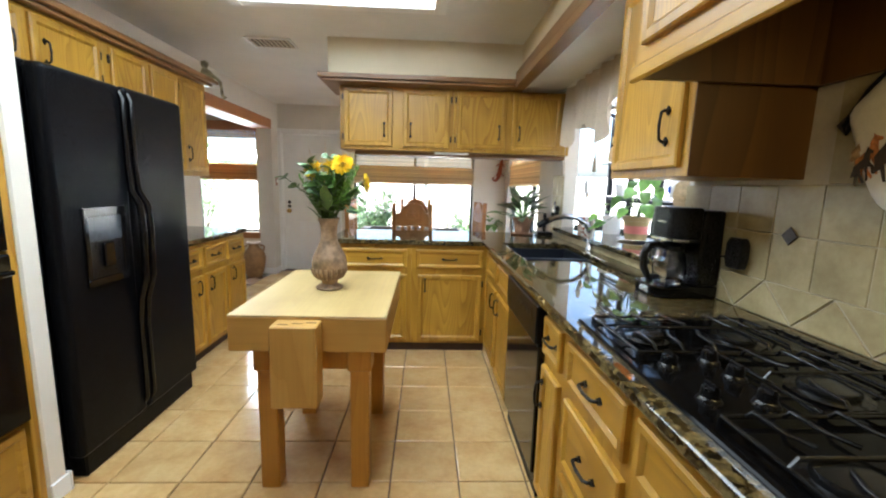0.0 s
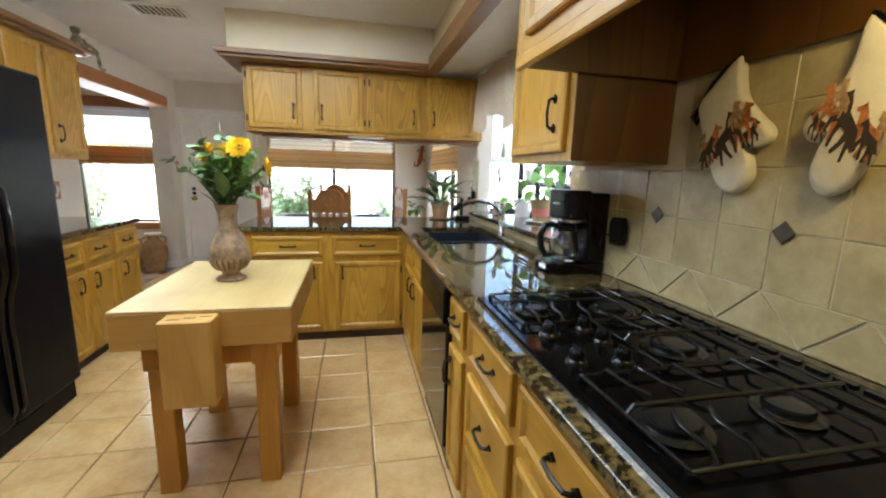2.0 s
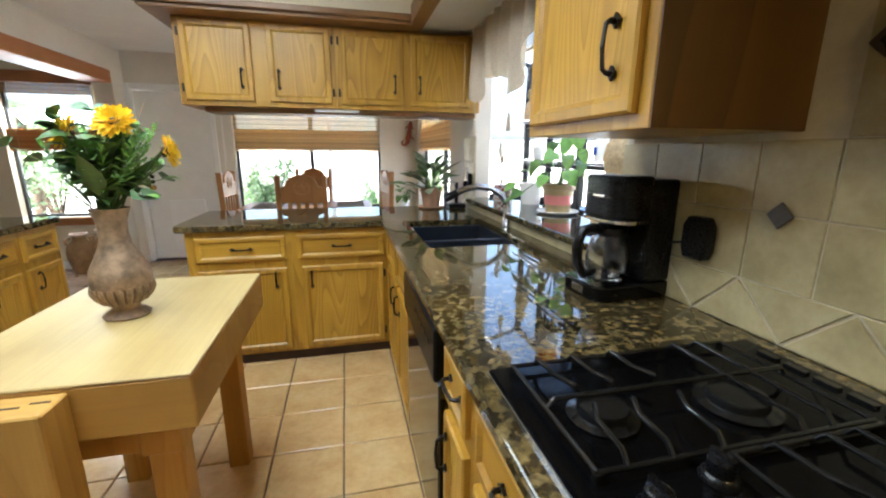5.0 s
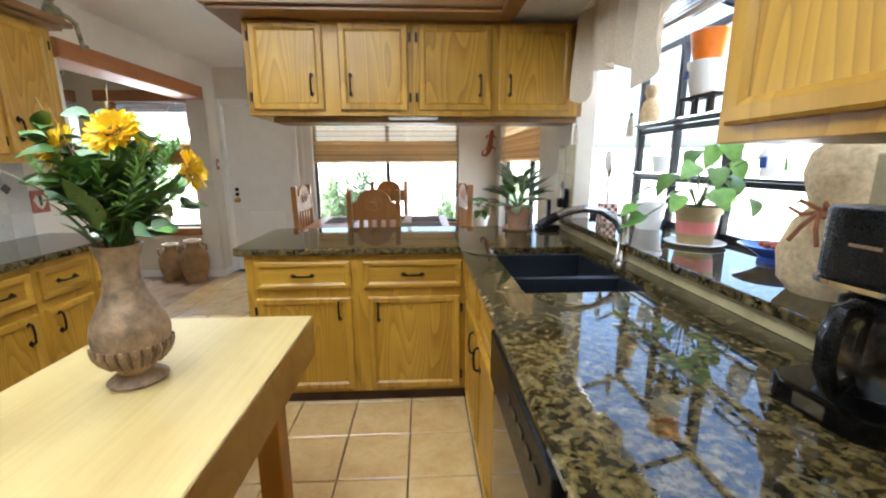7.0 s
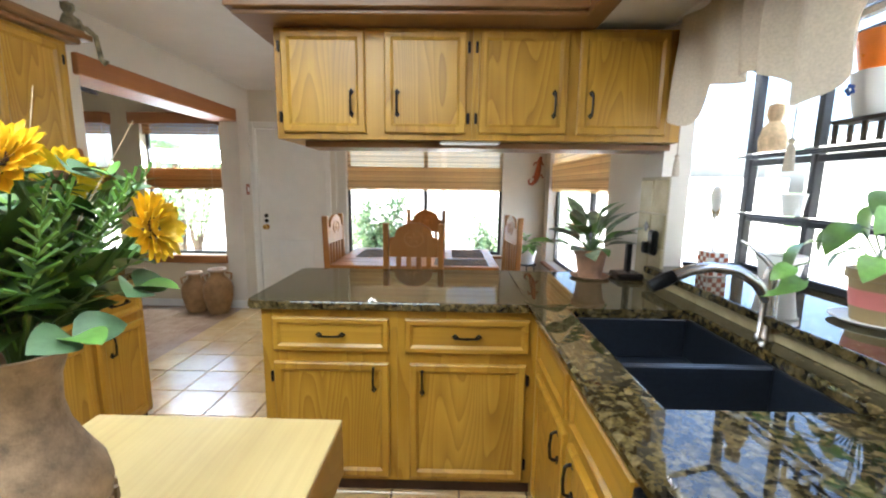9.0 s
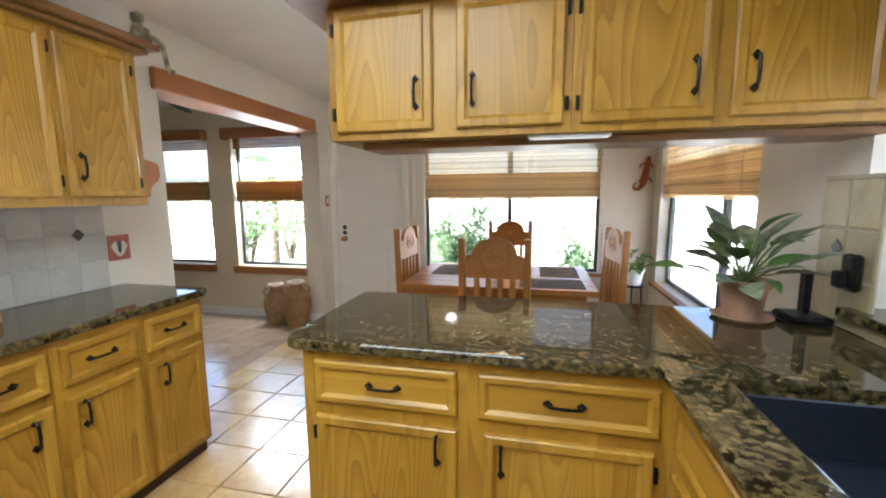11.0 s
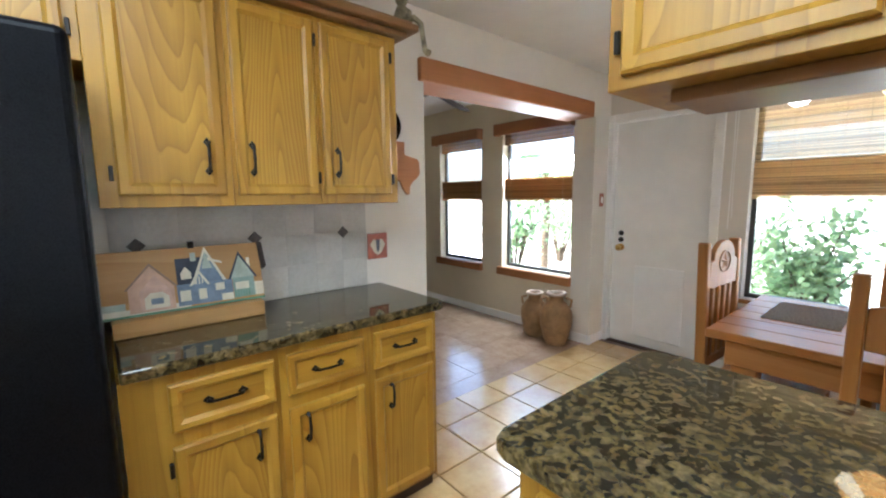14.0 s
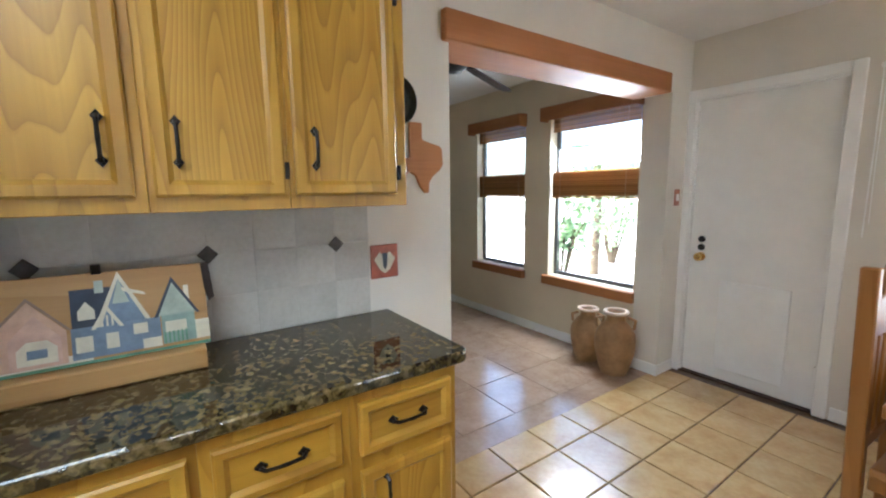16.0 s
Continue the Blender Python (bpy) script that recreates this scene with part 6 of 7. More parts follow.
def sunflower(parent, at, to, r=0.06):
    d = Vector(to).normalized()
    side = Vector((0, 0, 1)).cross(d).normalized()
    m = Matrix.Translation(at) @ Matrix((side, d.cross(side), d)).transposed().to_4x4()
    bm = bmesh.new()
    rg = random.Random(int(at[0] * 1000) & 255)
    for ring, (n, tilt, ln) in enumerate(((20, 0.15, 1.0), (18, 0.45, 0.94), (16, 0.85, 0.80), (12, 1.15, 0.60))):
        for k in range(n):
            a = 2 * math.pi * (k + 0.5 * ring) / n + rg.uniform(-0.08, 0.08)
            t = tilt + rg.uniform(-0.15, 0.2)
            l = r * ln * rg.uniform(0.9, 1.12)
            w = r * 0.17
            c, s = math.cos(a), math.sin(a)
            row = []
            for f, ww in ((0.28, 0.5), (0.6, 1.0), (0.85, 0.75), (1.02, 0.08)):
                rr, hh = l * f * math.cos(t) + r * 0.12, l * f * math.sin(t) * (1.15 - 0.3 * f) + 0.004
                row.append([bm.verts.new(m @ Vector((rr * c - q * w * ww * s, rr * s + q * w * ww * c, hh + abs(q) * 0.003))) for q in (-1, 0, 1)])
            for x, y in zip(row, row[1:]):
                for q in (0, 1):
                    bm.faces.new((x[q], y[q], y[q + 1], x[q + 1]))
    ob = part("sunflower", bm, M_PETAL, parent, "yellow sunflower head", smooth=True)
    bm = bmesh.new()
    lathe(bm, [(0, -0.012), (r * 0.34, -0.008), (r * 0.36, 0.004), (r * 0.24, 0.010), (0, 0.011)], seg=18)
    bmesh.ops.transform(bm, matrix=m, verts=bm.verts[:])
    part("heart", bm, M_SEED, ob, "brown seed heart", smooth=True)
    bm = bmesh.new()
    for k in range(14):
        a = 2 * math.pi * k / 14
        vs = [m @ Vector((r * f * math.cos(a + b), r * f * math.sin(a + b), z)) for f, b, z in ((0.3, -0.2, -0.012), (0.3, 0.2, -0.012), (0.72, 0.0, -0.008))]
        bm.faces.new([bm.verts.new(v) for v in vs])
    part("calyx", bm, M_LEAF_D, ob)
    bm = bmesh.new()
    tube(bm, [m @ Vector((0, 0, -0.01)), Vector(at) - d * 0.05 + Vector((0, 0, -0.04)), Vector((VX, VY, VZ + 0.33))], [0.006, 0.006, 0.005], 6)
    part("stem", bm, M_STEM, ob)


sunflower(va, (-0.138, 2.18, 1.415), (0.08, -0.80, 0.60), 0.050)
sunflower(va, (-0.275, 2.215, 1.385), (-0.55, -0.72, 0.42), 0.047)
sunflower(va, (-0.062, 2.29, 1.335), (0.95, 0.10, 0.10), 0.048)
sunflower(va, (-0.215, 2.33, 1.40), (-0.1, 0.7, 0.7), 0.048)
r3 = random.Random(3)
top = Vector((VX, VY, VZ + 0.335))
L_TALL = with_mat(leaf_mesh(0.15, 0.062, 0.25, 0.9), M_LEAF_D)
L_TALL2 = with_mat(leaf_mesh(0.12, 0.05, 0.5, 0.9), M_LEAF)
for k in range(16):          # upright sunflower leaves close round the stems
    a = k * 2.4
    rr = r3.uniform(0.012, 0.05)
    p = top + Vector((math.cos(a) * rr, math.sin(a) * rr, r3.uniform(-0.01, 0.13)))
    lay_leaf(va, (L_TALL, L_TALL2, L_TALL)[k % 3], p, (math.cos(a) * 0.5, math.sin(a) * 0.5, r3.uniform(0.5, 1.2)), r3.uniform(-1.2, 1.2), r3.uniform(0.7, 1.1))
for k in range(34):          # leafy stems that open out like a fan above the rim
    a = k * 2.4
    out = 0.045 + 0.105 * ((k * 0.618) % 1.0)
    h = r3.uniform(0.13, 0.275) - 0.25 * max(0.0, out - 0.11)
    end = top + Vector((math.cos(a) * out, math.sin(a) * out, h))
    mid = (top + end) / 2 - Vector((math.cos(a), math.sin(a), 0)) * 0.018
    bm = bmesh.new(); tube(bm, [top - Vector((0, 0, 0.06)), mid, end], [0.003, 0.0025, 0.0015], 5)
    part("stem", bm, M_STEM, va)
    kind = k % 5
    for j in range(7):
        f = 0.34 + 0.11 * j
        p = top.lerp(mid, f * 2) if f < 0.5 else mid.lerp(end, min(1.0, f * 2 - 1))
        b = a + j * 2.4 + r3.uniform(-0.5, 0.5)
        lay_leaf(va, (L_EU, L_SLIM, L_TALL2, L_SUN, L_EUG)[kind], p, (math.cos(b) * 0.8, math.sin(b) * 0.8, r3.uniform(0.1, 1.0)), r3.uniform(-0.9, 0.9), r3.uniform(0.55, 0.85) if kind == 2 else r3.uniform(0.65, 1.0))
for a, h, o_ in ((3.5, 0.20, 0.19), (2.9, 0.16, 0.17), (0.4, 0.26, 0.08), (5.2, 0.30, 0.04), (0.2, 0.10, 0.15), (6.0, 0.05, 0.11)):          # loose round eucalyptus leaves at the edge
    p = top + Vector((math.cos(a) * o_, math.sin(a) * o_, h))
    bm = bmesh.new(); tube(bm, [top, (top + p) / 2 + Vector((0, 0, 0.03)), p], [0.002, 0.0018, 0.0012], 4)
    part("stem", bm, M_STEM, va)
    for q in (-1, 0, 1):
        lay_leaf(va, L_EU if q else L_EUG, p, (math.cos(a + q * 1.1), math.sin(a + q * 1.1), 0.25), q * 0.7, r3.uniform(0.8, 1.15))
for k in range(14):          # feathery goldenrod sprigs and thin grass blades
    a = k * 2.4 + 1.0
    o_ = r3.uniform(0.06, 0.17)
    end = top + Vector((math.cos(a) * o_, math.sin(a) * o_, r3.uniform(0.20, 0.30) if k % 3 else r3.uniform(0.30, 0.40)))
    bm = bmesh.new()
    tube(bm, [top, (top + end) / 2 + Vector((0, 0, 0.02)), end], [0.002, 0.0015, 0.001], 4)
    if k % 3:
        for j in range(30):
            p = top.lerp(end, 0.40 + 0.60 * j / 30)
            b = j * 2.4
            w_ = 0.034 * (1.12 - j / 30)
            q = p + Vector((math.cos(b) * w_, math.sin(b) * w_, 0.016))
            tube(bm, [p, q], [0.0018, 0.0030], 4)
    part("sprig", bm, M_LEAF_L if k % 3 else M_BURLAP, va, "feathery sprig")

# ---- painted village board on the west worktop ----
pb = thing("painted_board", (-1.78, 3.06, CT), "wooden key rack painted with three little houses", "decoration")
bm = bmesh.new()
# a board that leans back: u along the wall, v up the slope
lean = Matrix.Translation((-1.735, 0, CT + 0.062)) @ Matrix.Rotation(radians(-14), 4, "Y") @ Matrix(((0, 0, 1, 0), (1, 0, 0, 0), (0, 1, 0, 0), (0, 0, 0, 1)))
slab(bm, [(2.795, 0.0), (3.325, 0.0), (3.325, 0.235), (2.795, 0.235)], -0.018, 0.0, lean)
part("board", bm, M_PLAQUE, pb, bevel=0.003)
part("base_shelf", boxes((-1.86, -1.69, 2.82, 3.31, CT + 0.001, CT + 0.060)), M_PLAQUE, pb, "wooden foot of the rack", bevel=0.004)
C_PEACH = plain("paint_peach", (0.52, 0.33, 0.22), 0.6, var=0.2, scale=20.0)
C_CREAM = plain("paint_cream", (0.62, 0.57, 0.43), 0.6, var=0.15, scale=20.0)
C_BLUE = plain("paint_blue", (0.155, 0.20, 0.265), 0.6, var=0.25, scale=20.0)
C_NAVY = plain("paint_navy", (0.028, 0.035, 0.055), 0.6, var=0.25, scale=20.0)
C_TEAL = plain("paint_teal", (0.22, 0.30, 0.255), 0.6, var=0.25, scale=20.0)
C_SAGE = plain("paint_sage", (0.36, 0.40, 0.33), 0.6, var=0.25, scale=20.0)
C_ROSE = plain("paint_rose", (0.52, 0.34, 0.25), 0.6, var=0.2, scale=20.0)
C_TAN = plain("paint_brown", (0.26, 0.17, 0.11), 0.6, var=0.25, scale=20.0)
C_GREEN = plain("paint_green", (0.10, 0.22, 0.13), 0.6, var=0.3, scale=20.0)
def paint(pts, c, layer, nm):
    bm = bmesh.new()
    slab(bm, [(2.795 + u * 0.53, v * 0.235) for u, v in pts], 0.0003 + 0.0010 * layer, 0.0010 + 0.0010 * layer, lean)
    part(nm, bm, c, pb)
def rect(u0, u1, v0, v1):
    return [(u0, v0), (u1, v0), (u1, v1), (u0, v1)]
paint(rect(0.0, 1.0, 0.0, 0.035), C_GREEN, 0, "painted_grass")
paint(rect(0.0, 0.50, 0.036, 0.12), C_CREAM, 0, "painted_ground")
paint(rect(0.92, 1.0, 0.07, 0.30), C_CREAM, 0, "painted_ground")
paint(rect(0.0, 0.13, 0.121, 0.22), C_SAGE, 0, "painted_hedge")
paint([(0.15, 0.05), (0.41, 0.05), (0.41, 0.40), (0.28, 0.74), (0.15, 0.42)], C_PEACH, 1, "painted_house")
paint([(0.21, 0.05), (0.39, 0.05), (0.39, 0.34), (0.30, 0.60), (0.21, 0.36)], C_ROSE, 2, "painted_gable")
paint([(0.13, 0.40), (0.28, 0.79), (0.43, 0.40), (0.415, 0.40), (0.28, 0.745), (0.145, 0.40)], C_TAN, 3, "painted_eave")
paint([(0.235, 0.09), (0.375, 0.09), (0.375, 0.25), (0.34, 0.33), (0.27, 0.33), (0.235, 0.25)], C_CREAM, 3, "painted_window")
paint(rect(0.27, 0.34, 0.15, 0.24), C_BLUE, 4, "painted_window")
paint(rect(0.43, 0.60, 0.40, 0.82), C_NAVY, 1, "painted_roof")
paint(rect(0.525, 0.56, 0.76, 0.90), C_SAGE, 2, "painted_chimney")
paint([(0.455, 0.48), (0.52, 0.48), (0.52, 0.58), (0.4875, 0.68), (0.455, 0.58)], C_CREAM, 3, "painted_window")
paint(rect(0.425, 0.78, 0.06, 0.40), C_BLUE, 1, "painted_house")
paint([(0.53, 0.40), (0.62, 0.96), (0.73, 0.40)], C_BLUE, 2, "painted_gable")
paint([(0.59, 0.62), (0.66, 0.62), (0.62, 0.90)], C_SAGE, 3, "painted_window")
paint([(0.515, 0.38), (0.62, 0.985), (0.74, 0.40), (0.72, 0.40), (0.62, 0.90), (0.54, 0.38)], C_CREAM, 4, "painted_eave")
paint([(0.63, 0.80), (0.72, 0.72), (0.73, 0.68), (0.635, 0.75)], C_CREAM, 5, "painted_eave")
paint([(0.50, 0.36), (0.565, 0.62), (0.63, 0.36), (0.612, 0.36), (0.565, 0.555), (0.518, 0.36)], C_CREAM, 6, "painted_eave")
for u in (0.545, 0.565, 0.585):
    paint(rect(u - 0.004, u + 0.004, 0.38, 0.50), C_CREAM, 5, "painted_rail")
for u, w_ in ((0.44, 0.065), (0.555, 0.05)):
    paint(rect(u, u + w_, 0.13, 0.30), C_CREAM, 2, "painted_window")
paint(rect(0.665, 0.725, 0.24, 0.36), C_CREAM, 2, "painted_window")
paint(rect(0.70, 0.78, 0.06, 0.17), C_CREAM, 2, "painted_steps")
paint(rect(0.785, 0.935, 0.07, 0.42), C_TEAL, 1, "painted_house")
paint([(0.765, 0.40), (0.845, 0.82), (0.95, 0.40)], C_SAGE, 1, "painted_gable")
paint(rect(0.895, 0.918, 0.56, 0.74), C_CREAM, 2, "painted_chimney")
paint([(0.755, 0.39), (0.845, 0.86), (0.96, 0.39), (0.945, 0.39), (0.845, 0.79), (0.772, 0.39)], C_NAVY, 3, "painted_eave")
paint(rect(0.80, 0.895, 0.20, 0.33), C_CREAM, 2, "painted_window")
for k in range(6):
    paint(rect(0.792 + k * 0.019, 0.799 + k * 0.019, 0.07, 0.21), C_GREEN, 3, "painted_fence")
part("hook", boxes((-1.80, -1.785, 3.07, 3.09, CT + 0.285, CT + 0.31)), M_PULL, pb)
bm = bmesh.new()
slab(bm, [(3.318, 0.235), (3.338, 0.235), (3.345, 0.13), (3.332, 0.12), (3.322, 0.16)], -0.022, 0.004, lean)
part("ribbon", bm, M_MITT_DARK, pb, "dark ribbon at the corner")

# ---- things on the west wall ----
sp = thing("outlet_plate", (WX, 3.985, 1.12), "red and white patterned tile plate on the wall", "wall plate")
part("plate", boxes((WX + 0.001, WX + 0.008, 3.925, 4.05, 1.05, 1.19)), plain("rust_tile", (0.33, 0.085, 0.045), 0.35, var=0.35, scale=25.0), sp, bevel=0.003)
bm = bmesh.new(); slab(bm, [(3.94, 1.13), (3.965, 1.16), (3.9875, 1.14), (4.01, 1.16), (4.035, 1.13), (4.01, 1.085), (3.9875, 1.07), (3.965, 1.085)], 0.008, 0.010, Matrix(((0, 0, 1, WX), (1, 0, 0, 0), (0, 1, 0, 0), (0, 0, 0, 1))))
part("motif", bm, C_CREAM, sp, "cream painted motif")
bm = bmesh.new(); slab(bm, [(3.975, 1.155), (4.0, 1.155), (3.996, 1.10), (3.9875, 1.085), (3.979, 1.10)], 0.010, 0.0112, Matrix(((0, 0, 1, WX), (1, 0, 0, 0), (0, 1, 0, 0), (0, 0, 0, 1))))
part("motif_heart", bm, C_NAVY, sp)
sw = thing("switch_plate", (WX, 6.36, 1.34), "rust coloured light switch plate on the wall stub", "switch plate")
part("plate", boxes((WX + 0.001, WX + 0.007, 6.325, 6.395, 1.28, 1.40)), plain("rust_plate", (0.36, 0.13, 0.075), 0.4, var=0.3, scale=25.0), sw, bevel=0.002)
part("toggle", boxes((WX + 0.0075, WX + 0.013, 6.345, 6.375, 1.315, 1.365)), M_WHITE, sw, bevel=0.002)

tx = thing("wooden_cutout", (WX, 4.13, 1.55), "reddish wooden cutout in the shape of a state", "wall decoration")
shape = [(-0.055, 0.125), (0.0, 0.125), (0.0, 0.062), (0.035, 0.052), (0.08, 0.042), (0.092, 0.03), (0.096, -0.03), (0.082, -0.052), (0.05, -0.075), (0.03, -0.10), (0.028, -0.14), (0.012, -0.142), (-0.012, -0.115), (-0.03, -0.075), (-0.055, -0.062), (-0.07, -0.07), (-0.088, -0.045), (-0.115, -0.015), (-0.118, -0.008), (-0.055, -0.008)]
bm = bmesh.new(); slab(bm, [(4.175 + u * 1.1, 1.555 + v * 1.1) for u, v in shape], 0.002, 0.020, Matrix(((0, 0, 1, WX), (1, 0, 0, 0), (0, 1, 0, 0), (0, 0, 0, 1))))
part("board", bm, M_BEAM, tx, bevel=0.003)
pn = thing("skillet", (WX, 4.05, 1.75), "black cast iron skillet hanging on the wall", "pan")
bm = bmesh.new(); lathe(bm, [(0, 0), (0.085, 0), (0.10, 0.03), (0.096, 0.03), (0.082, 0.005), (0, 0.005)], seg=32)
bmesh.ops.transform(bm, matrix=Matrix.Translation((WX + 0.002, 4.045, 1.77)) @ Matrix.Rotation(radians(90), 4, "Y"), verts=bm.verts[:])
part("pan", bm, M_IRON, pn, smooth=True)
part("handle", boxes((WX + 0.012, WX + 0.022, 4.035, 4.055, 1.865, 1.95)), M_IRON, pn, bevel=0.004)

# cloth doll sitting on the crown board, a plain shape
bm = bmesh.new()
lathe(bm, [(0, 0), (0.035, 0), (0.04, 0.04), (0.026, 0.08), (0.018, 0.09), (0.03, 0.11), (0.03, 0.135), (0, 0.15)], (-1.66, 4.0, 2.1865), 16)
tube(bm, [(-1.64, 4.0, 2.20), (-1.585, 4.015, 2.205), (-1.552, 4.03, 2.17), (-1.548, 4.04, 2.10), (-1.545, 4.045, 2.06), (-1.525, 4.05, 2.04)], [0.014, 0.014, 0.013, 0.012, 0.013, 0.018], 8)
tube(bm, [(-1.65, 3.985, 2.20), (-1.60, 3.985, 2.205), (-1.57, 3.98, 2.20)], [0.014, 0.013, 0.012], 8)
tube(bm, [(-1.66, 4.0, 2.27), (-1.62, 4.02, 2.24), (-1.60, 4.0, 2.22)], [0.011, 0.010, 0.010], 8)
solid("doll", bm, M_COLLAR, "small cloth doll sitting on the crown board", "doll", kind="thing", smooth=True)

# lizard ornament on the north wall
lz = thing("wall_lizard", (1.32, FY, 1.42), "red clay gecko ornament on the wall", "wall decoration")
bm = bmesh.new()
yw = FY - 0.018
tube(bm, [(1.372, yw, 1.74), (1.362, yw - 0.004, 1.70), (1.352, yw - 0.008, 1.63), (1.34, yw - 0.008, 1.55), (1.325, yw - 0.006, 1.48), (1.29, yw, 1.435), (1.255, yw, 1.44), (1.245, yw, 1.475), (1.27, yw, 1.50)], [0.016, 0.026, 0.028, 0.034, 0.026, 0.018, 0.014, 0.010, 0.006], 8)
part("body", bm, M_LIZARD, lz, smooth=True)
for z_, s in ((1.66, 1), (1.66, -1), (1.52, 1), (1.52, -1)):
    bm = bmesh.new(); tube(bm, [(1.35, yw, z_), (1.35 + s * 0.04, yw, z_ + 0.02), (1.35 + s * 0.055, yw, z_ - 0.015)], [0.011, 0.009, 0.011], 6)
    part("leg", bm, M_LIZARD, lz)
# woven basket hung by the side window
hb = thing("hanging_basket", (1.36, 4.42, 1.70), "small woven basket hanging under the cabinet", "basket")
bm = bmesh.new(); lathe(bm, [(0, -0.06), (0.05, -0.05), (0.085, -0.01), (0.09, 0.02), (0.085, 0.02), (0.05, -0.042), (0, -0.05)], (1.33, 4.30, 1.76), 24)
part("bowl", bm, M_LIZARD, hb, smooth=True)
for k in range(3):
    a = k * 2.09
    bm = bmesh.new(); tube(bm, [(1.33 + 0.085 * math.cos(a), 4.30 + 0.085 * math.sin(a), 1.78), (1.33, 4.30, 2.16)], 0.0025, 5)
    part("cord", bm, M_BURLAP, hb)
bm = bmesh.new(); tube(bm, [(1.33, 4.30, 2.15), (1.33, 4.30, CZ - 0.0005)], 0.003, 6)
part("hook", bm, M_PULL, hb)

# ---- dining table and chairs ----
dt = thing("dining_table", (0.08, 5.42, 0), "heavy reddish pine dining table with plank top", "dining table")
for k in range(6):
    y0 = 4.94 + k * 0.161
    part("plank", boxes((-0.60, 0.76, y0, y0 + 0.1595, 0.725, 0.765)), M_TABLE, dt, bevel=0.004)
part("apron", boxes((-0.53, 0.69, 4.99, 5.02, 0.60, 0.7245), (-0.53, 0.69, 5.82, 5.85, 0.60, 0.7245), (-0.53, -0.50, 5.0205, 5.8195, 0.60, 0.7245), (0.66, 0.69, 5.0205, 5.8195, 0.60, 0.7245)), M_TABLE, dt, bevel=0.004)
for x_ in (-0.50, 0.58):
    for y_ in (5.0, 5.76):
        part("leg", boxes((x_ - 0.012, x_ + 0.092, y_ + 0.02, y_ + 0.11, 0.0, 0.5995)), M_TABLE, dt, bevel=0.006)


def placemat(x, y, rz):
    t = thing("placemat", (x, y, 0.766), "grey woven placemat on the dining table", "placemat", "placemats")
    bm = bmesh.new()
    for i in range(16):
        for j in range(24):
            u, v = (j - 11.5) * 0.0185, (i - 7.5) * 0.0185
            h = 0.0035 + 0.0015 * ((i + j) % 2)
            box(bm, x + u - 0.0088, x + u + 0.0088, y + v - 0.0088, y + v + 0.0088, 0.766, 0.766 + h)
    part("weave", bm, M_MAT, t)
    t.rotation_euler = (0, 0, rz)
    return t


placemat(0.46, 5.14, 0.0)
placemat(-0.33, 5.55, radians(90))
placemat(0.08, 5.70, 0.0)
placemat(0.53, 5.60, radians(90))


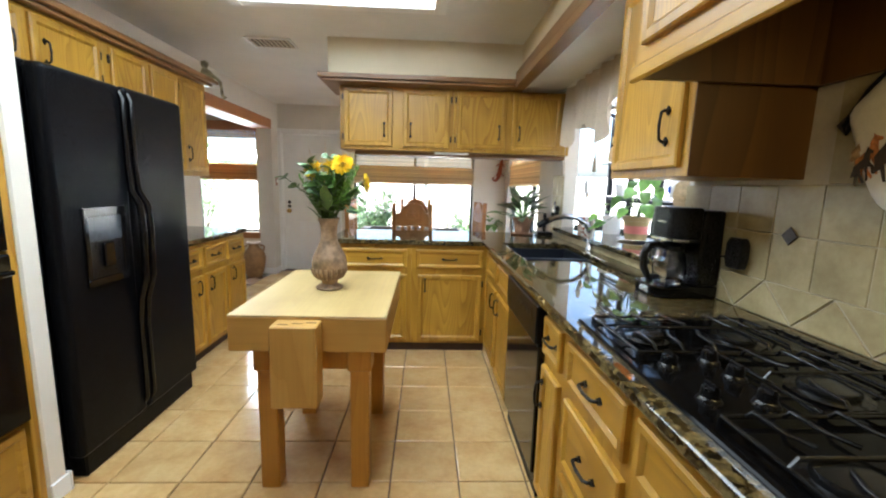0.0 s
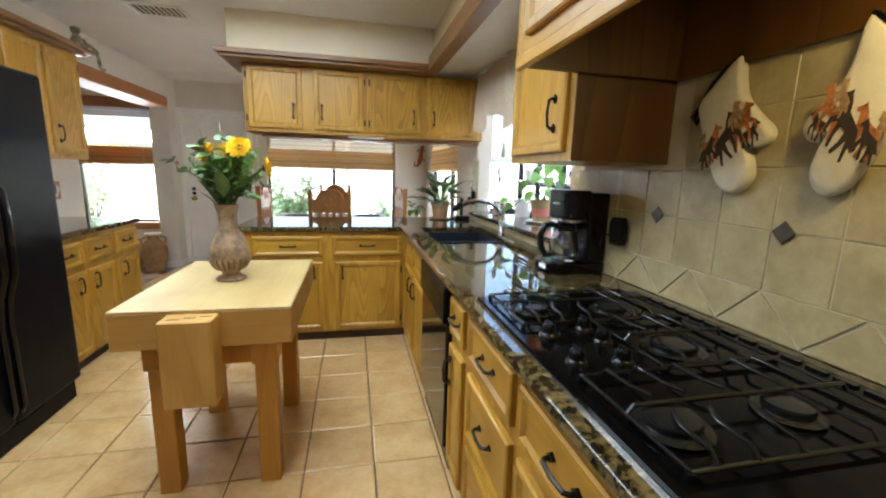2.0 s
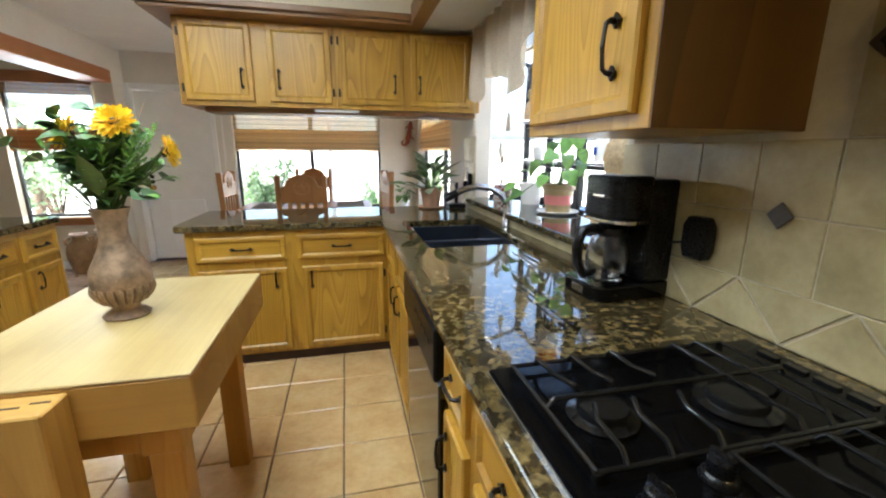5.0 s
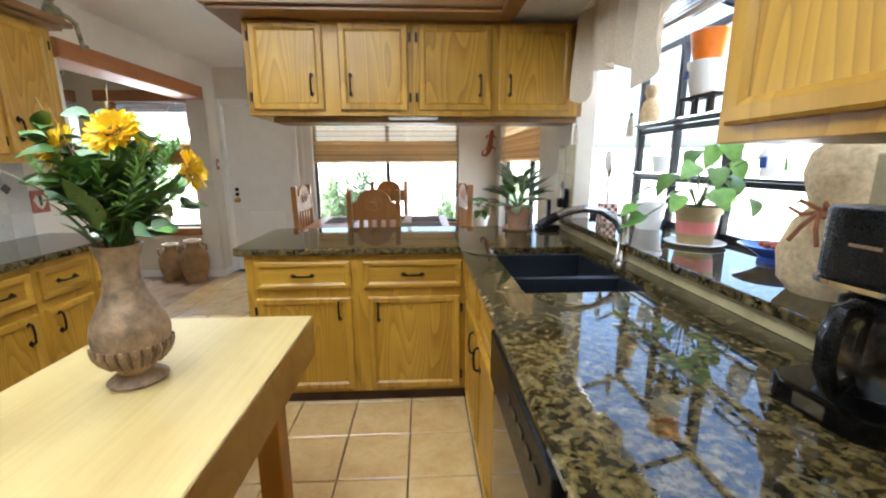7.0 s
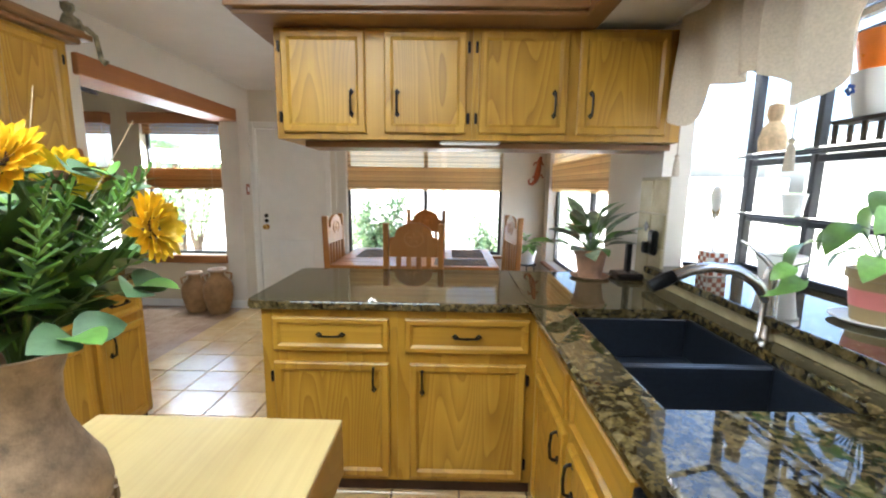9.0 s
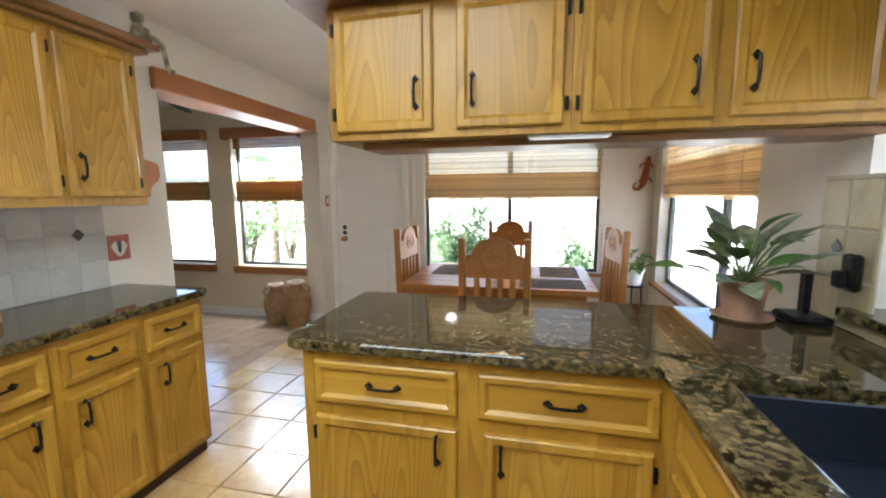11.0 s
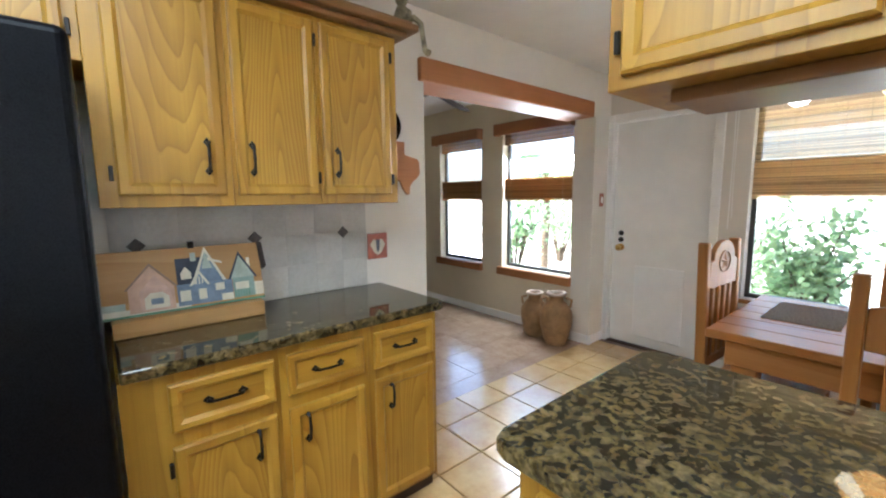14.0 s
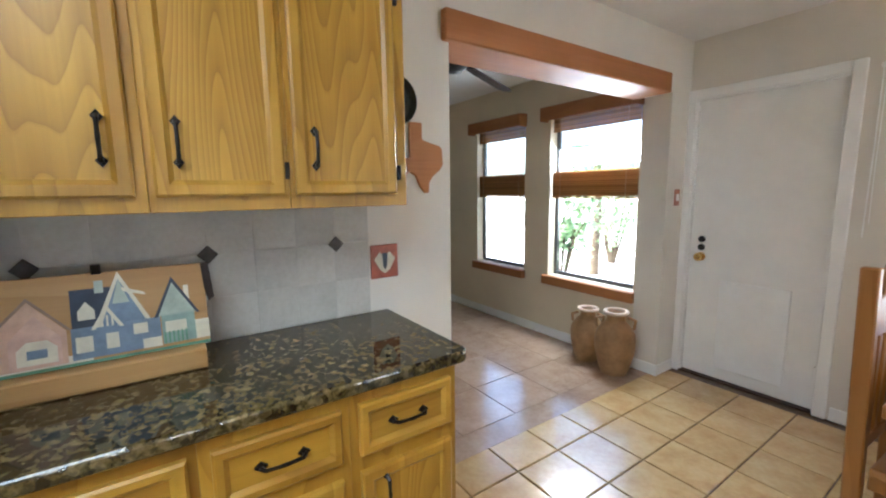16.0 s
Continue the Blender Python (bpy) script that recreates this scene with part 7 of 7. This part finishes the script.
def dining_chair():
    """Built with its back in the plane y = 0, the seat towards +y."""
    t = thing("dining_chair", (0, 0, 0), "carved pine dining chair with a star in its crest", "chair", "chairs round the table")
    W, H = 0.215, 1.14
    S = Matrix(((1, 0, 0, 0), (0, 0, -1, 0), (0, 1, 0, 0), (0, 0, 0, 1)))
    for s in (-1, 1):
        bm = bmesh.new()
        x = s * (W - 0.02)
        vs = box(bm, x - 0.02, x + 0.02, -0.025, 0.025, 0.0, H)
        for v in vs:
            if v.co.z > 1:
                v.co.y -= 0.035
        part("back_post", bm, M_CHAIR, t, bevel=0.005)
    bm = bmesh.new()
    n = 16
    out = [(-W + 0.041, 0.90), (W - 0.041, 0.90), (W - 0.041, 1.035)]
    out += [(0.135 * math.cos(math.pi * i / n), 1.045 + 0.10 * math.sin(math.pi * i / n)) for i in range(n + 1)]
    out += [(-W + 0.041, 1.035)]
    slab(bm, out, 0.008, 0.036, S)
    cr = part("crest", bm, M_CHAIR, t, bevel=0.004)
    ring = [(0.072 * math.cos(2 * math.pi * k / 28), 1.03 + 0.060 * math.sin(2 * math.pi * k / 28)) for k in range(28)]
    for d0, d1 in ((0.0365, 0.041), (0.003, 0.0075)):
        bm = bmesh.new()
        for k in range(28):
            a, b = ring[k], ring[(k + 1) % 28]
            ia, ib = [(p[0] * 0.88, 1.03 + (p[1] - 1.03) * 0.88) for p in (a, b)]
            slab(bm, [a, b, ib, ia], d0, d1, S)
        part("medallion_ring", bm, M_TABLE, cr)
    star = [((0.058 if k % 2 == 0 else 0.023) * math.sin(math.pi * k / 5), 1.03 + (0.050 if k % 2 == 0 else 0.020) * math.cos(math.pi * k / 5)) for k in range(10)]
    for d0, d1 in ((0.0365, 0.046), (-0.002, 0.0075)):
        bm = bmesh.new()
        mid_d = d1 if d0 > 0 else d0
        c = bm.verts.new(S @ Vector((0, 1.03, mid_d)))
        base_d = d0 if d0 > 0 else d1
        vs = [bm.verts.new(S @ Vector((u, v, base_d))) for u, v in star]
        for k in range(10):
            bm.faces.new((vs[k], vs[(k + 1) % 10], c))
        part("star", bm, M_TABLE, cr, "carved star")
    for k in range(4):
        x = -0.108 + 0.072 * k
        part("slat", boxes((x - 0.0175, x + 0.0175, -0.028, -0.008, 0.53, 0.8995)), M_CHAIR, t, bevel=0.004)
    part("lower_rail", boxes((-W + 0.041, W - 0.041, -0.03, -0.006, 0.48, 0.5295)), M_CHAIR, t, bevel=0.003)
    part("seat", boxes((-W, W, 0.026, 0.43, 0.43, 0.465)), M_TABLE, t, bevel=0.010, seg=2)
    for s in (-1, 1):
        x = s * (W - 0.03)
        part("front_leg", boxes((x - 0.022, x + 0.022, 0.375, 0.42, 0.0, 0.4295)), M_CHAIR, t, bevel=0.004)
        part("side_rail", boxes((x - 0.012, x + 0.012, 0.0255, 0.3745, 0.18, 0.215)), M_CHAIR, t, bevel=0.003)
        part("seat_rail", boxes((x - 0.012, x + 0.012, 0.0255, 0.3745, 0.375, 0.4295)), M_CHAIR, t, bevel=0.003)
    part("front_rail", boxes((-W + 0.055, W - 0.055, 0.385, 0.41, 0.375, 0.4295)), M_CHAIR, t, bevel=0.003)
    return t


ch = dining_chair()
copy_thing(ch, pose(0.10, 6.19, 0, 0, 0, 178))
copy_thing(ch, pose(-0.645, 5.35, 0, 0, 0, -94))
copy_thing(ch, pose(0.90, 5.42, 0, 0, 0, 99))
ch.location = (0.11, 4.62, 0)
ch.rotation_euler = (0, 0, radians(-2))

# chandelier over the table
cd = thing("chandelier", (0.08, 5.4, 1.80), "hanging lamp with flared amber and cream leaded glass panels, lit", "chandelier")
bm = bmesh.new(); tube(bm, [(0.08, 5.4, 1.98), (0.08, 5.4, CZ - 0.02)], 0.006, 8)
part("rod", bm, M_BRASS, cd)
bm = bmesh.new(); lathe(bm, [(0, -0.03), (0.05, -0.025), (0.06, 0.0), (0, 0.0)], (0.08, 5.4, CZ - 0.0005), 20)
part("canopy", bm, M_BRASS, cd, smooth=True)
bm = bmesh.new(); lathe(bm, [(0, 0), (0.014, 0.01), (0.02, 0.03), (0.012, 0.08), (0, 0.08)], (0.08, 5.4, 1.915), 16)
part("hub", bm, M_BRASS, cd, smooth=True)
M_AMBER = glow("amber_leaded_glass", (0.9, 0.50, 0.17), 0.32)
M_CREAMG = glow("cream_leaded_glass", (0.95, 0.80, 0.55), 0.5)
shade = part("shade_ring", boxes((0.055, 0.105, 5.375, 5.425, 1.955, 1.975)), M_BRASS, cd, "brass collar of the shade", bevel=0.004)
NP = 10
for k in range(NP):
    a0, a1 = 2 * math.pi * k / NP, 2 * math.pi * (k + 1) / NP
    am = (a0 + a1) / 2
    def at_(a, r, z):
        return Vector((0.08 + r * math.cos(a), 5.4 + r * math.sin(a), z))
    for pts, mt, nm in (((at_(a0, 0.035, 1.955), at_(a1, 0.035, 1.955), at_(a1, 0.155, 1.885), at_(a0, 0.155, 1.885)), M_CREAMG if k % 2 else M_AMBER, "upper_panel"),
                        ((at_(a0, 0.157, 1.883), at_(a1, 0.157, 1.883), at_(a1, 0.235, 1.815), at_(am, 0.225, 1.785), at_(a0, 0.235, 1.815)), M_AMBER if k % 2 else M_CREAMG, "lower_panel")):
        bm = bmesh.new()
        c = sum(pts, Vector()) / len(pts)
        n = (pts[1] - pts[0]).cross(pts[2] - pts[1]).normalized() * 0.0015
        lo = [bm.verts.new(c + (p - c) * 0.97 - n) for p in pts]
        hi = [bm.verts.new(c + (p - c) * 0.97 + n) for p in pts]
        bm.faces.new(lo[::-1]); bm.faces.new(hi)
        for i in range(len(pts)):
            bm.faces.new((lo[i], lo[(i + 1) % len(pts)], hi[(i + 1) % len(pts)], hi[i]))
        part(nm, bm, mt, shade, "lit leaded glass panel")
    bm = bmesh.new(); tube(bm, [at_(a0, 0.03, 1.962), at_(a0, 0.156, 1.886), at_(a0, 0.238, 1.813)], 0.0035, 5)
    part("rib", bm, M_BRASS, shade)
bm = bmesh.new(); lathe(bm, [(0, -0.04), (0.025, -0.03), (0.034, 0.0), (0.022, 0.035), (0.012, 0.05), (0, 0.05)], (0.08, 5.4, 1.86), 16)
part("bulb", bm, M_BULB, cd, "glowing bulb", smooth=True)

# house plant on the floor behind the table
np_ = thing("potted_plant", (1.17, 5.95, 0), "green leafy plant on a tall iron stand", "plant")
bm = bmesh.new()
for a in (0.3, 2.4, 4.5):
    tube(bm, [(1.17 + 0.13 * math.cos(a), 5.95 + 0.13 * math.sin(a), 0), (1.17 + 0.08 * math.cos(a), 5.95 + 0.08 * math.sin(a), 0.62)], 0.007, 6)
lathe(bm, [(0.085, 0.60), (0.095, 0.60), (0.095, 0.615), (0.085, 0.615), (0.085, 0.60)], (1.17, 5.95, 0), 20)
lathe(bm, [(0, 0.605), (0.085, 0.605), (0.085, 0.612), (0, 0.612)], (1.17, 5.95, 0), 20)
part("stand", bm, M_IRON, np_, "black iron plant stand")
pot(np_, (1.17, 5.95, 0.616), 0.07, 0.09, 0.14, M_WHITE)
for k in range(30):
    a, el = k * 2.4, rng.uniform(0.1, 1.3)
    c = Vector((1.17, 5.95, 0.75))
    ln = rng.uniform(0.05, 0.16)
    d = Vector((math.cos(a) * math.cos(el), math.sin(a) * math.cos(el), math.sin(el)))
    lay_leaf(np_, L_HEART if k % 2 else L_HEART2, c + d * ln, (d.x, d.y, d.z - 0.6), rng.uniform(-0.5, 0.5), rng.uniform(0.6, 0.95))

# shade cord beside the window
sc = thing("shade_cord", (-0.95, FY, 1.05), "white pull cord and cleat beside the window", "cord")
bm = bmesh.new(); tube(bm, [(-0.955, FY - 0.012, 2.05), (-0.953, FY - 0.014, 1.6), (-0.957, FY - 0.012, 1.12)], 0.0035, 6)
part("cord", bm, M_WHITE, sc)
bm = bmesh.new(); tube(bm, [(-0.938, FY - 0.012, 2.05), (-0.94, FY - 0.014, 1.5), (-0.937, FY - 0.012, 1.2)], 0.0025, 6)
part("cord", bm, M_WHITE, sc)
part("cleat", boxes((-0.965, -0.93, FY - 0.020, FY - 0.001, 2.03, 2.055)), M_WHITE, sc, bevel=0.003)

# ---- living room: jars and ceiling fan ----
def jar(x, y, h, r):
    t = thing("clay_jar", (x, y, 0), "tall weathered clay jar standing on the floor", "jar", "clay jars")
    bm = bmesh.new()
    lathe(bm, [(0, 0), (r * 0.62, 0), (r * 0.78, h * 0.12), (r * 0.97, h * 0.38), (r, h * 0.55), (r * 0.93, h * 0.66), (r * 0.66, h * 0.78), (r * 0.47, h * 0.84), (r * 0.44, h * 0.90), (r * 0.48, h * 0.95), (r * 0.42, h * 0.95), (r * 0.38, h * 0.86), (0, h * 0.8)], (x, y, 0), 32)
    b = part("body", bm, M_JAR, t, smooth=True)
    bm = bmesh.new()
    lathe(bm, [(r * 0.42, h * 0.952), (r * 0.58, h * 0.95), (r * 0.64, h * 0.975), (r * 0.60, h), (r * 0.46, h), (r * 0.41, h * 0.975), (r * 0.42, h * 0.952)], (x, y, 0), 32)
    part("rim", bm, M_JAR_RIM, b, "pale worn rim", smooth=True)
    for s in (0, 1):
        a = 0.6 + s * math.pi
        c, q = math.cos(a), math.sin(a)
        bm = bmesh.new()
        tube(bm, [(x + r * 0.55 * c, y + r * 0.55 * q, h * 0.90), (x + r * 0.92 * c, y + r * 0.92 * q, h * 0.86), (x + r * 0.86 * c, y + r * 0.86 * q, h * 0.72)], 0.012, 6)
        part("handle", bm, M_JAR, b)
    return t


jar(-2.44, 6.08, 0.44, 0.135)
jar(-2.155, 6.03, 0.49, 0.15)
fn = thing("ceiling_fan", (-2.89, 5.05, CZ), "dark wooden ceiling fan at rest", "ceiling fan")
bm = bmesh.new(); lathe(bm, [(0, -0.20), (0.06, -0.19), (0.10, -0.16), (0.11, -0.10), (0.08, -0.06), (0.07, -0.03), (0.07, 0), (0, 0)], (-2.89, 5.05, CZ - 0.0005), 28)
part("motor", bm, M_PULL, fn, "dark bronze motor", smooth=True)
for k in range(5):
    a = radians(72 * k + 102)
    m = Matrix.Translation((-2.89, 5.05, CZ - 0.10)) @ Matrix.Rotation(a, 4, "Z") @ Matrix.Rotation(radians(10), 4, "Y") @ Matrix.Rotation(radians(14), 4, "X")
    bm = bmesh.new()
    slab(bm, [(0.16, -0.05), (0.30, -0.068), (0.62, -0.075), (0.67, -0.05), (0.68, 0.0), (0.67, 0.05), (0.62, 0.075), (0.30, 0.068), (0.16, 0.05)], -0.005, 0.005, m)
    bl = part("blade", bm, M_FAN, fn, "dark walnut blade", bevel=0.002)
    bm = bmesh.new()
    slab(bm, [(0.09, -0.015), (0.20, -0.03), (0.20, 0.03), (0.09, 0.015)], 0.0042, 0.009, m)
    part("bracket", bm, M_BRASS, bl)

# ---- outdoors ----
solid("ground", boxes((-300, 300, -300, 300, -0.30, -0.14)), M_GRASS, "lawn reaching to the horizon", "ground")
solid("pavement", boxes((-22.0, 9.2, FY + 0.16, 12.45, -0.139, -0.12), (1.95, 9.2, -8.0, FY + 0.159, -0.139, -0.12)), M_CONCRETE, "pale concrete patio", "pavement")
pr = thing("patio_cover", (-0.4, 8.0, 2.2), "brown boarded patio cover with white beams", "patio cover", kind="structure")
for k in range(12):
    x0 = -1.75 + k * 0.17
    part("board", boxes((x0, x0 + 0.166, FY + 0.16, 9.3, 2.30, 2.32)), M_ROOF, pr)
part("fascia", boxes((0.29, 0.35, FY + 0.16, 9.36, 2.14, 2.32)), M_WHITE, pr)
part("fascia", boxes((-1.75, 0.2895, 9.301, 9.36, 2.14, 2.32)), M_WHITE, pr)
for x_ in (-1.72, 0.19):
    part("post", boxes((x_, x_ + 0.09, 9.15, 9.24, -0.12, 2.2995)), M_WHITE, pr)
pl_ = thing("patio_light", (-0.87, 8.0, 2.2), "round white patio ceiling light, lit", "light")
bm = bmesh.new(); lathe(bm, [(0, -0.10), (0.06, -0.09), (0.09, -0.04), (0.09, -0.001), (0, -0.001)], (-0.87, 8.0, 2.2995), 20)
part("globe", bm, M_PLIGHT, pl_, smooth=True)
fe = thing("fence", (0, 12.5, -0.14), "pale board fence at the end of the garden", "fence", kind="structure")
bmb = bmesh.new()
box(bmb, 0, 0.145, 0, 0.02, 0, 1.85)
FB = with_mat(finish(bmb, 0.004), M_FENCE)
for k in range(200):
    ob = new("board", FB); ob.parent = fe; ob.location = (-21.0 + k * 0.15, 0.0, 0.0)
part("rail", boxes((-21.0, 9.0, 12.52, 12.56, 0.3, 0.39), (-21.0, 9.0, 12.52, 12.56, 1.2, 1.29)), M_FENCE, fe)
hs = thing("neighbour_house", (9.5, 4.0, -0.14), "pale stucco house wall beside the garden", "house", kind="structure")
part("wall", boxes((9.3, 9.6, -8, 12.4, -0.14, 2.5)), M_STUCCO, hs)
part("eave", boxes((8.9, 9.7, -8, 12.4, 2.5, 2.62)), M_WHITE, hs)


def shrub(x, y, h, r, n, leafs, seed, label):
    """Branches from the ground with a ragged crown of many small leaves."""
    rg = random.Random(seed)
    t = thing("shrub", (x, y, -0.14), label, "shrub", "garden shrubs")
    bm = bmesh.new()
    tips = []
    for k in range(16):
        a, l = k * 2.4, rg.uniform(0.4, 1.0)
        e = Vector((x + math.cos(a) * r * l, y + math.sin(a) * r * l * 0.8, -0.14 + h * rg.uniform(0.35, 1.0)))
        mid = Vector((x, y, -0.14)).lerp(e, 0.5) + Vector((0, 0, 0.1 * h))
        tube(bm, [(x + 0.05 * math.cos(a), y + 0.05 * math.sin(a), -0.14), mid, e], [0.022, 0.013, 0.004], 5)
        tips += [e, mid.lerp(e, 0.5), mid]
    part("trunk", bm, M_BARK, t)
    for part_no, mt in enumerate(leafs):
        bm = bmesh.new()
        for i in range(n // len(leafs)):
            c = tips[rg.randrange(len(tips))] + Vector((rg.gauss(0, 0.13), rg.gauss(0, 0.13), rg.gauss(0, 0.12))) * r * 1.6
            c.z = max(c.z, -0.10)
            d = Vector((rg.gauss(0, 1), rg.gauss(0, 1), rg.gauss(0.2, 0.7))).normalized()
            q = d.cross(Vector((rg.gauss(0, 1), rg.gauss(0, 1), 1))).normalized()
            l, w = rg.uniform(0.06, 0.11), rg.uniform(0.022, 0.04)
            vs = [bm.verts.new(p) for p in (c, c + d * l * 0.5 + q * w, c + d * l, c + d * l * 0.5 - q * w)]
            bm.faces.new(vs)
        part("crown", bm, mt, t)
    return t


GREEN = [plain("shrub_green", (0.19, 0.30, 0.13), 0.5, var=0.4, scale=3.0), plain("shrub_light", (0.30, 0.42, 0.20), 0.5, var=0.4, scale=3.0)]
shrub(-0.75, 8.3, 1.35, 0.55, 1800, GREEN, 1, "leafy green shrub beside the patio")
shrub(-1.75, 9.9, 1.5, 0.6, 1600, GREEN, 2, "leafy green shrub beyond the patio")
shrub(1.15, 8.6, 0.95, 0.55, 1600, GREEN, 3, "low green shrub outside the dining window")
shrub(2.3, 10.6, 1.6, 0.8, 1600, GREEN, 4, "leafy shrub by the fence")
shrub(-2.25, 7.9, 1.15, 0.45, 1600, GREEN, 5, "green shrub outside the living room")
shrub(-4.6, 8.3, 1.9, 0.7, 1800, GREEN, 6, "tall green shrub outside the living room")
shrub(-5.4, 10.9, 2.3, 0.9, 1600, GREEN, 7, "tall leafy shrub by the fence")


def palm(x, y, h):
    t = thing("palm", (x, y, -0.14), "young palm with arching fronds", "palm")
    bm = bmesh.new(); tube(bm, [(x, y, -0.14), (x + 0.03, y, h * 0.5), (x, y, h)], [0.09, 0.075, 0.06], 10)
    part("trunk", bm, M_BARK, t, smooth=True)
    for k in range(13):
        a, el = k * 2.4, rng.uniform(0.2, 1.1)
        bm = bmesh.new()
        prev = None
        for i in range(15):
            f = i / 14
            rr = 1.1 * f * math.cos(el)
            z = h + 1.1 * f * math.sin(el) - 0.75 * f * f
            c = Vector((x + rr * math.cos(a), y + rr * math.sin(a), z))
            s = Vector((-math.sin(a), math.cos(a), -0.35))
            s2 = Vector((math.sin(a), -math.cos(a), -0.35))
            if i > 2:
                d = (c - prev).normalized()
                l = 0.38 * math.sin(math.pi * min(1, f * 0.9 + 0.08))
                for q in (s, s2):
                    vs = [bm.verts.new(p) for p in (c - d * 0.018, c + d * 0.018, c + q.normalized() * l + d * 0.16)]
                    bm.faces.new(vs)
            prev = c
        part("frond", bm, M_LEAF_L if k % 2 else M_LEAF, t)
    return t


palm(-4.9, 9.6, 1.9)
palm(-3.1, 10.6, 2.1)

# ---- floor tiles ----
TP, TPY = 0.311, 0.299
bm = bmesh.new()
h = TP / 2 - 0.0034
a = [bm.verts.new(p) for p in ((-h, -h, -0.0098), (h, -h, -0.0098), (h, h, -0.0098), (-h, h, -0.0098))]
k_ = 0.004
b = [bm.verts.new(p) for p in ((-h + k_, -h + k_, 0), (h - k_, -h + k_, 0), (h - k_, h - k_, 0), (-h + k_, h - k_, 0))]
c_ = [bm.verts.new(p) for p in ((-h, -h, -0.003), (h, -h, -0.003), (h, h, -0.003), (-h, h, -0.003))]
bm.faces.new(b)
for i in range(4):
    bm.faces.new((a[i], a[(i + 1) % 4], c_[(i + 1) % 4], c_[i]))
    bm.faces.new((c_[i], c_[(i + 1) % 4], b[(i + 1) % 4], b[i]))
for v in bm.verts:
    v.co.y *= (TPY / 2 - 0.0034) / h
FT = with_mat(finish(bm), M_TILE)
bed = bpy.data.objects["floor_bed"]
for i in range(-8, 5):
    for j in range(-15, 13):
        x, y = 0.425 + (i + 0.5) * TP, 2.815 + (j + 0.5) * TPY
        if x < -1.99 or x > 1.46 or y > 6.55 or y < -1.5:
            continue
        if (x > 0.92 and y < 3.9) or (x < -1.58 and y < 3.85) or (-0.3 < x and 3.6 < y < 3.85):
            continue
        ob = new("tile", FT)
        ob.parent = bed
        ob.location = (x, y, 0)
TL = 0.42
bm = bmesh.new()
box(bm, 0.002, TL - 0.002, 0.002, TL - 0.002, -0.0058, 0.0)
LT = with_mat(finish(bm, 0.0015), M_TILE2)
for i in range(9):
    for j in range(11):
        ob = new("tile", LT)
        ob.parent = bpy.data.objects["floor_living"]
        ob.location = (WX - 0.226 - (i + 1) * TL, 6.245 - (j + 1) * TL, 0)
solid("trim_threshold", boxes((WX - 0.224, WX - 0.05, OP0 - 0.3, OP1 - 0.012, -0.0095, 0.0006)), M_TILE2, "floor strip between the two rooms", "trim")
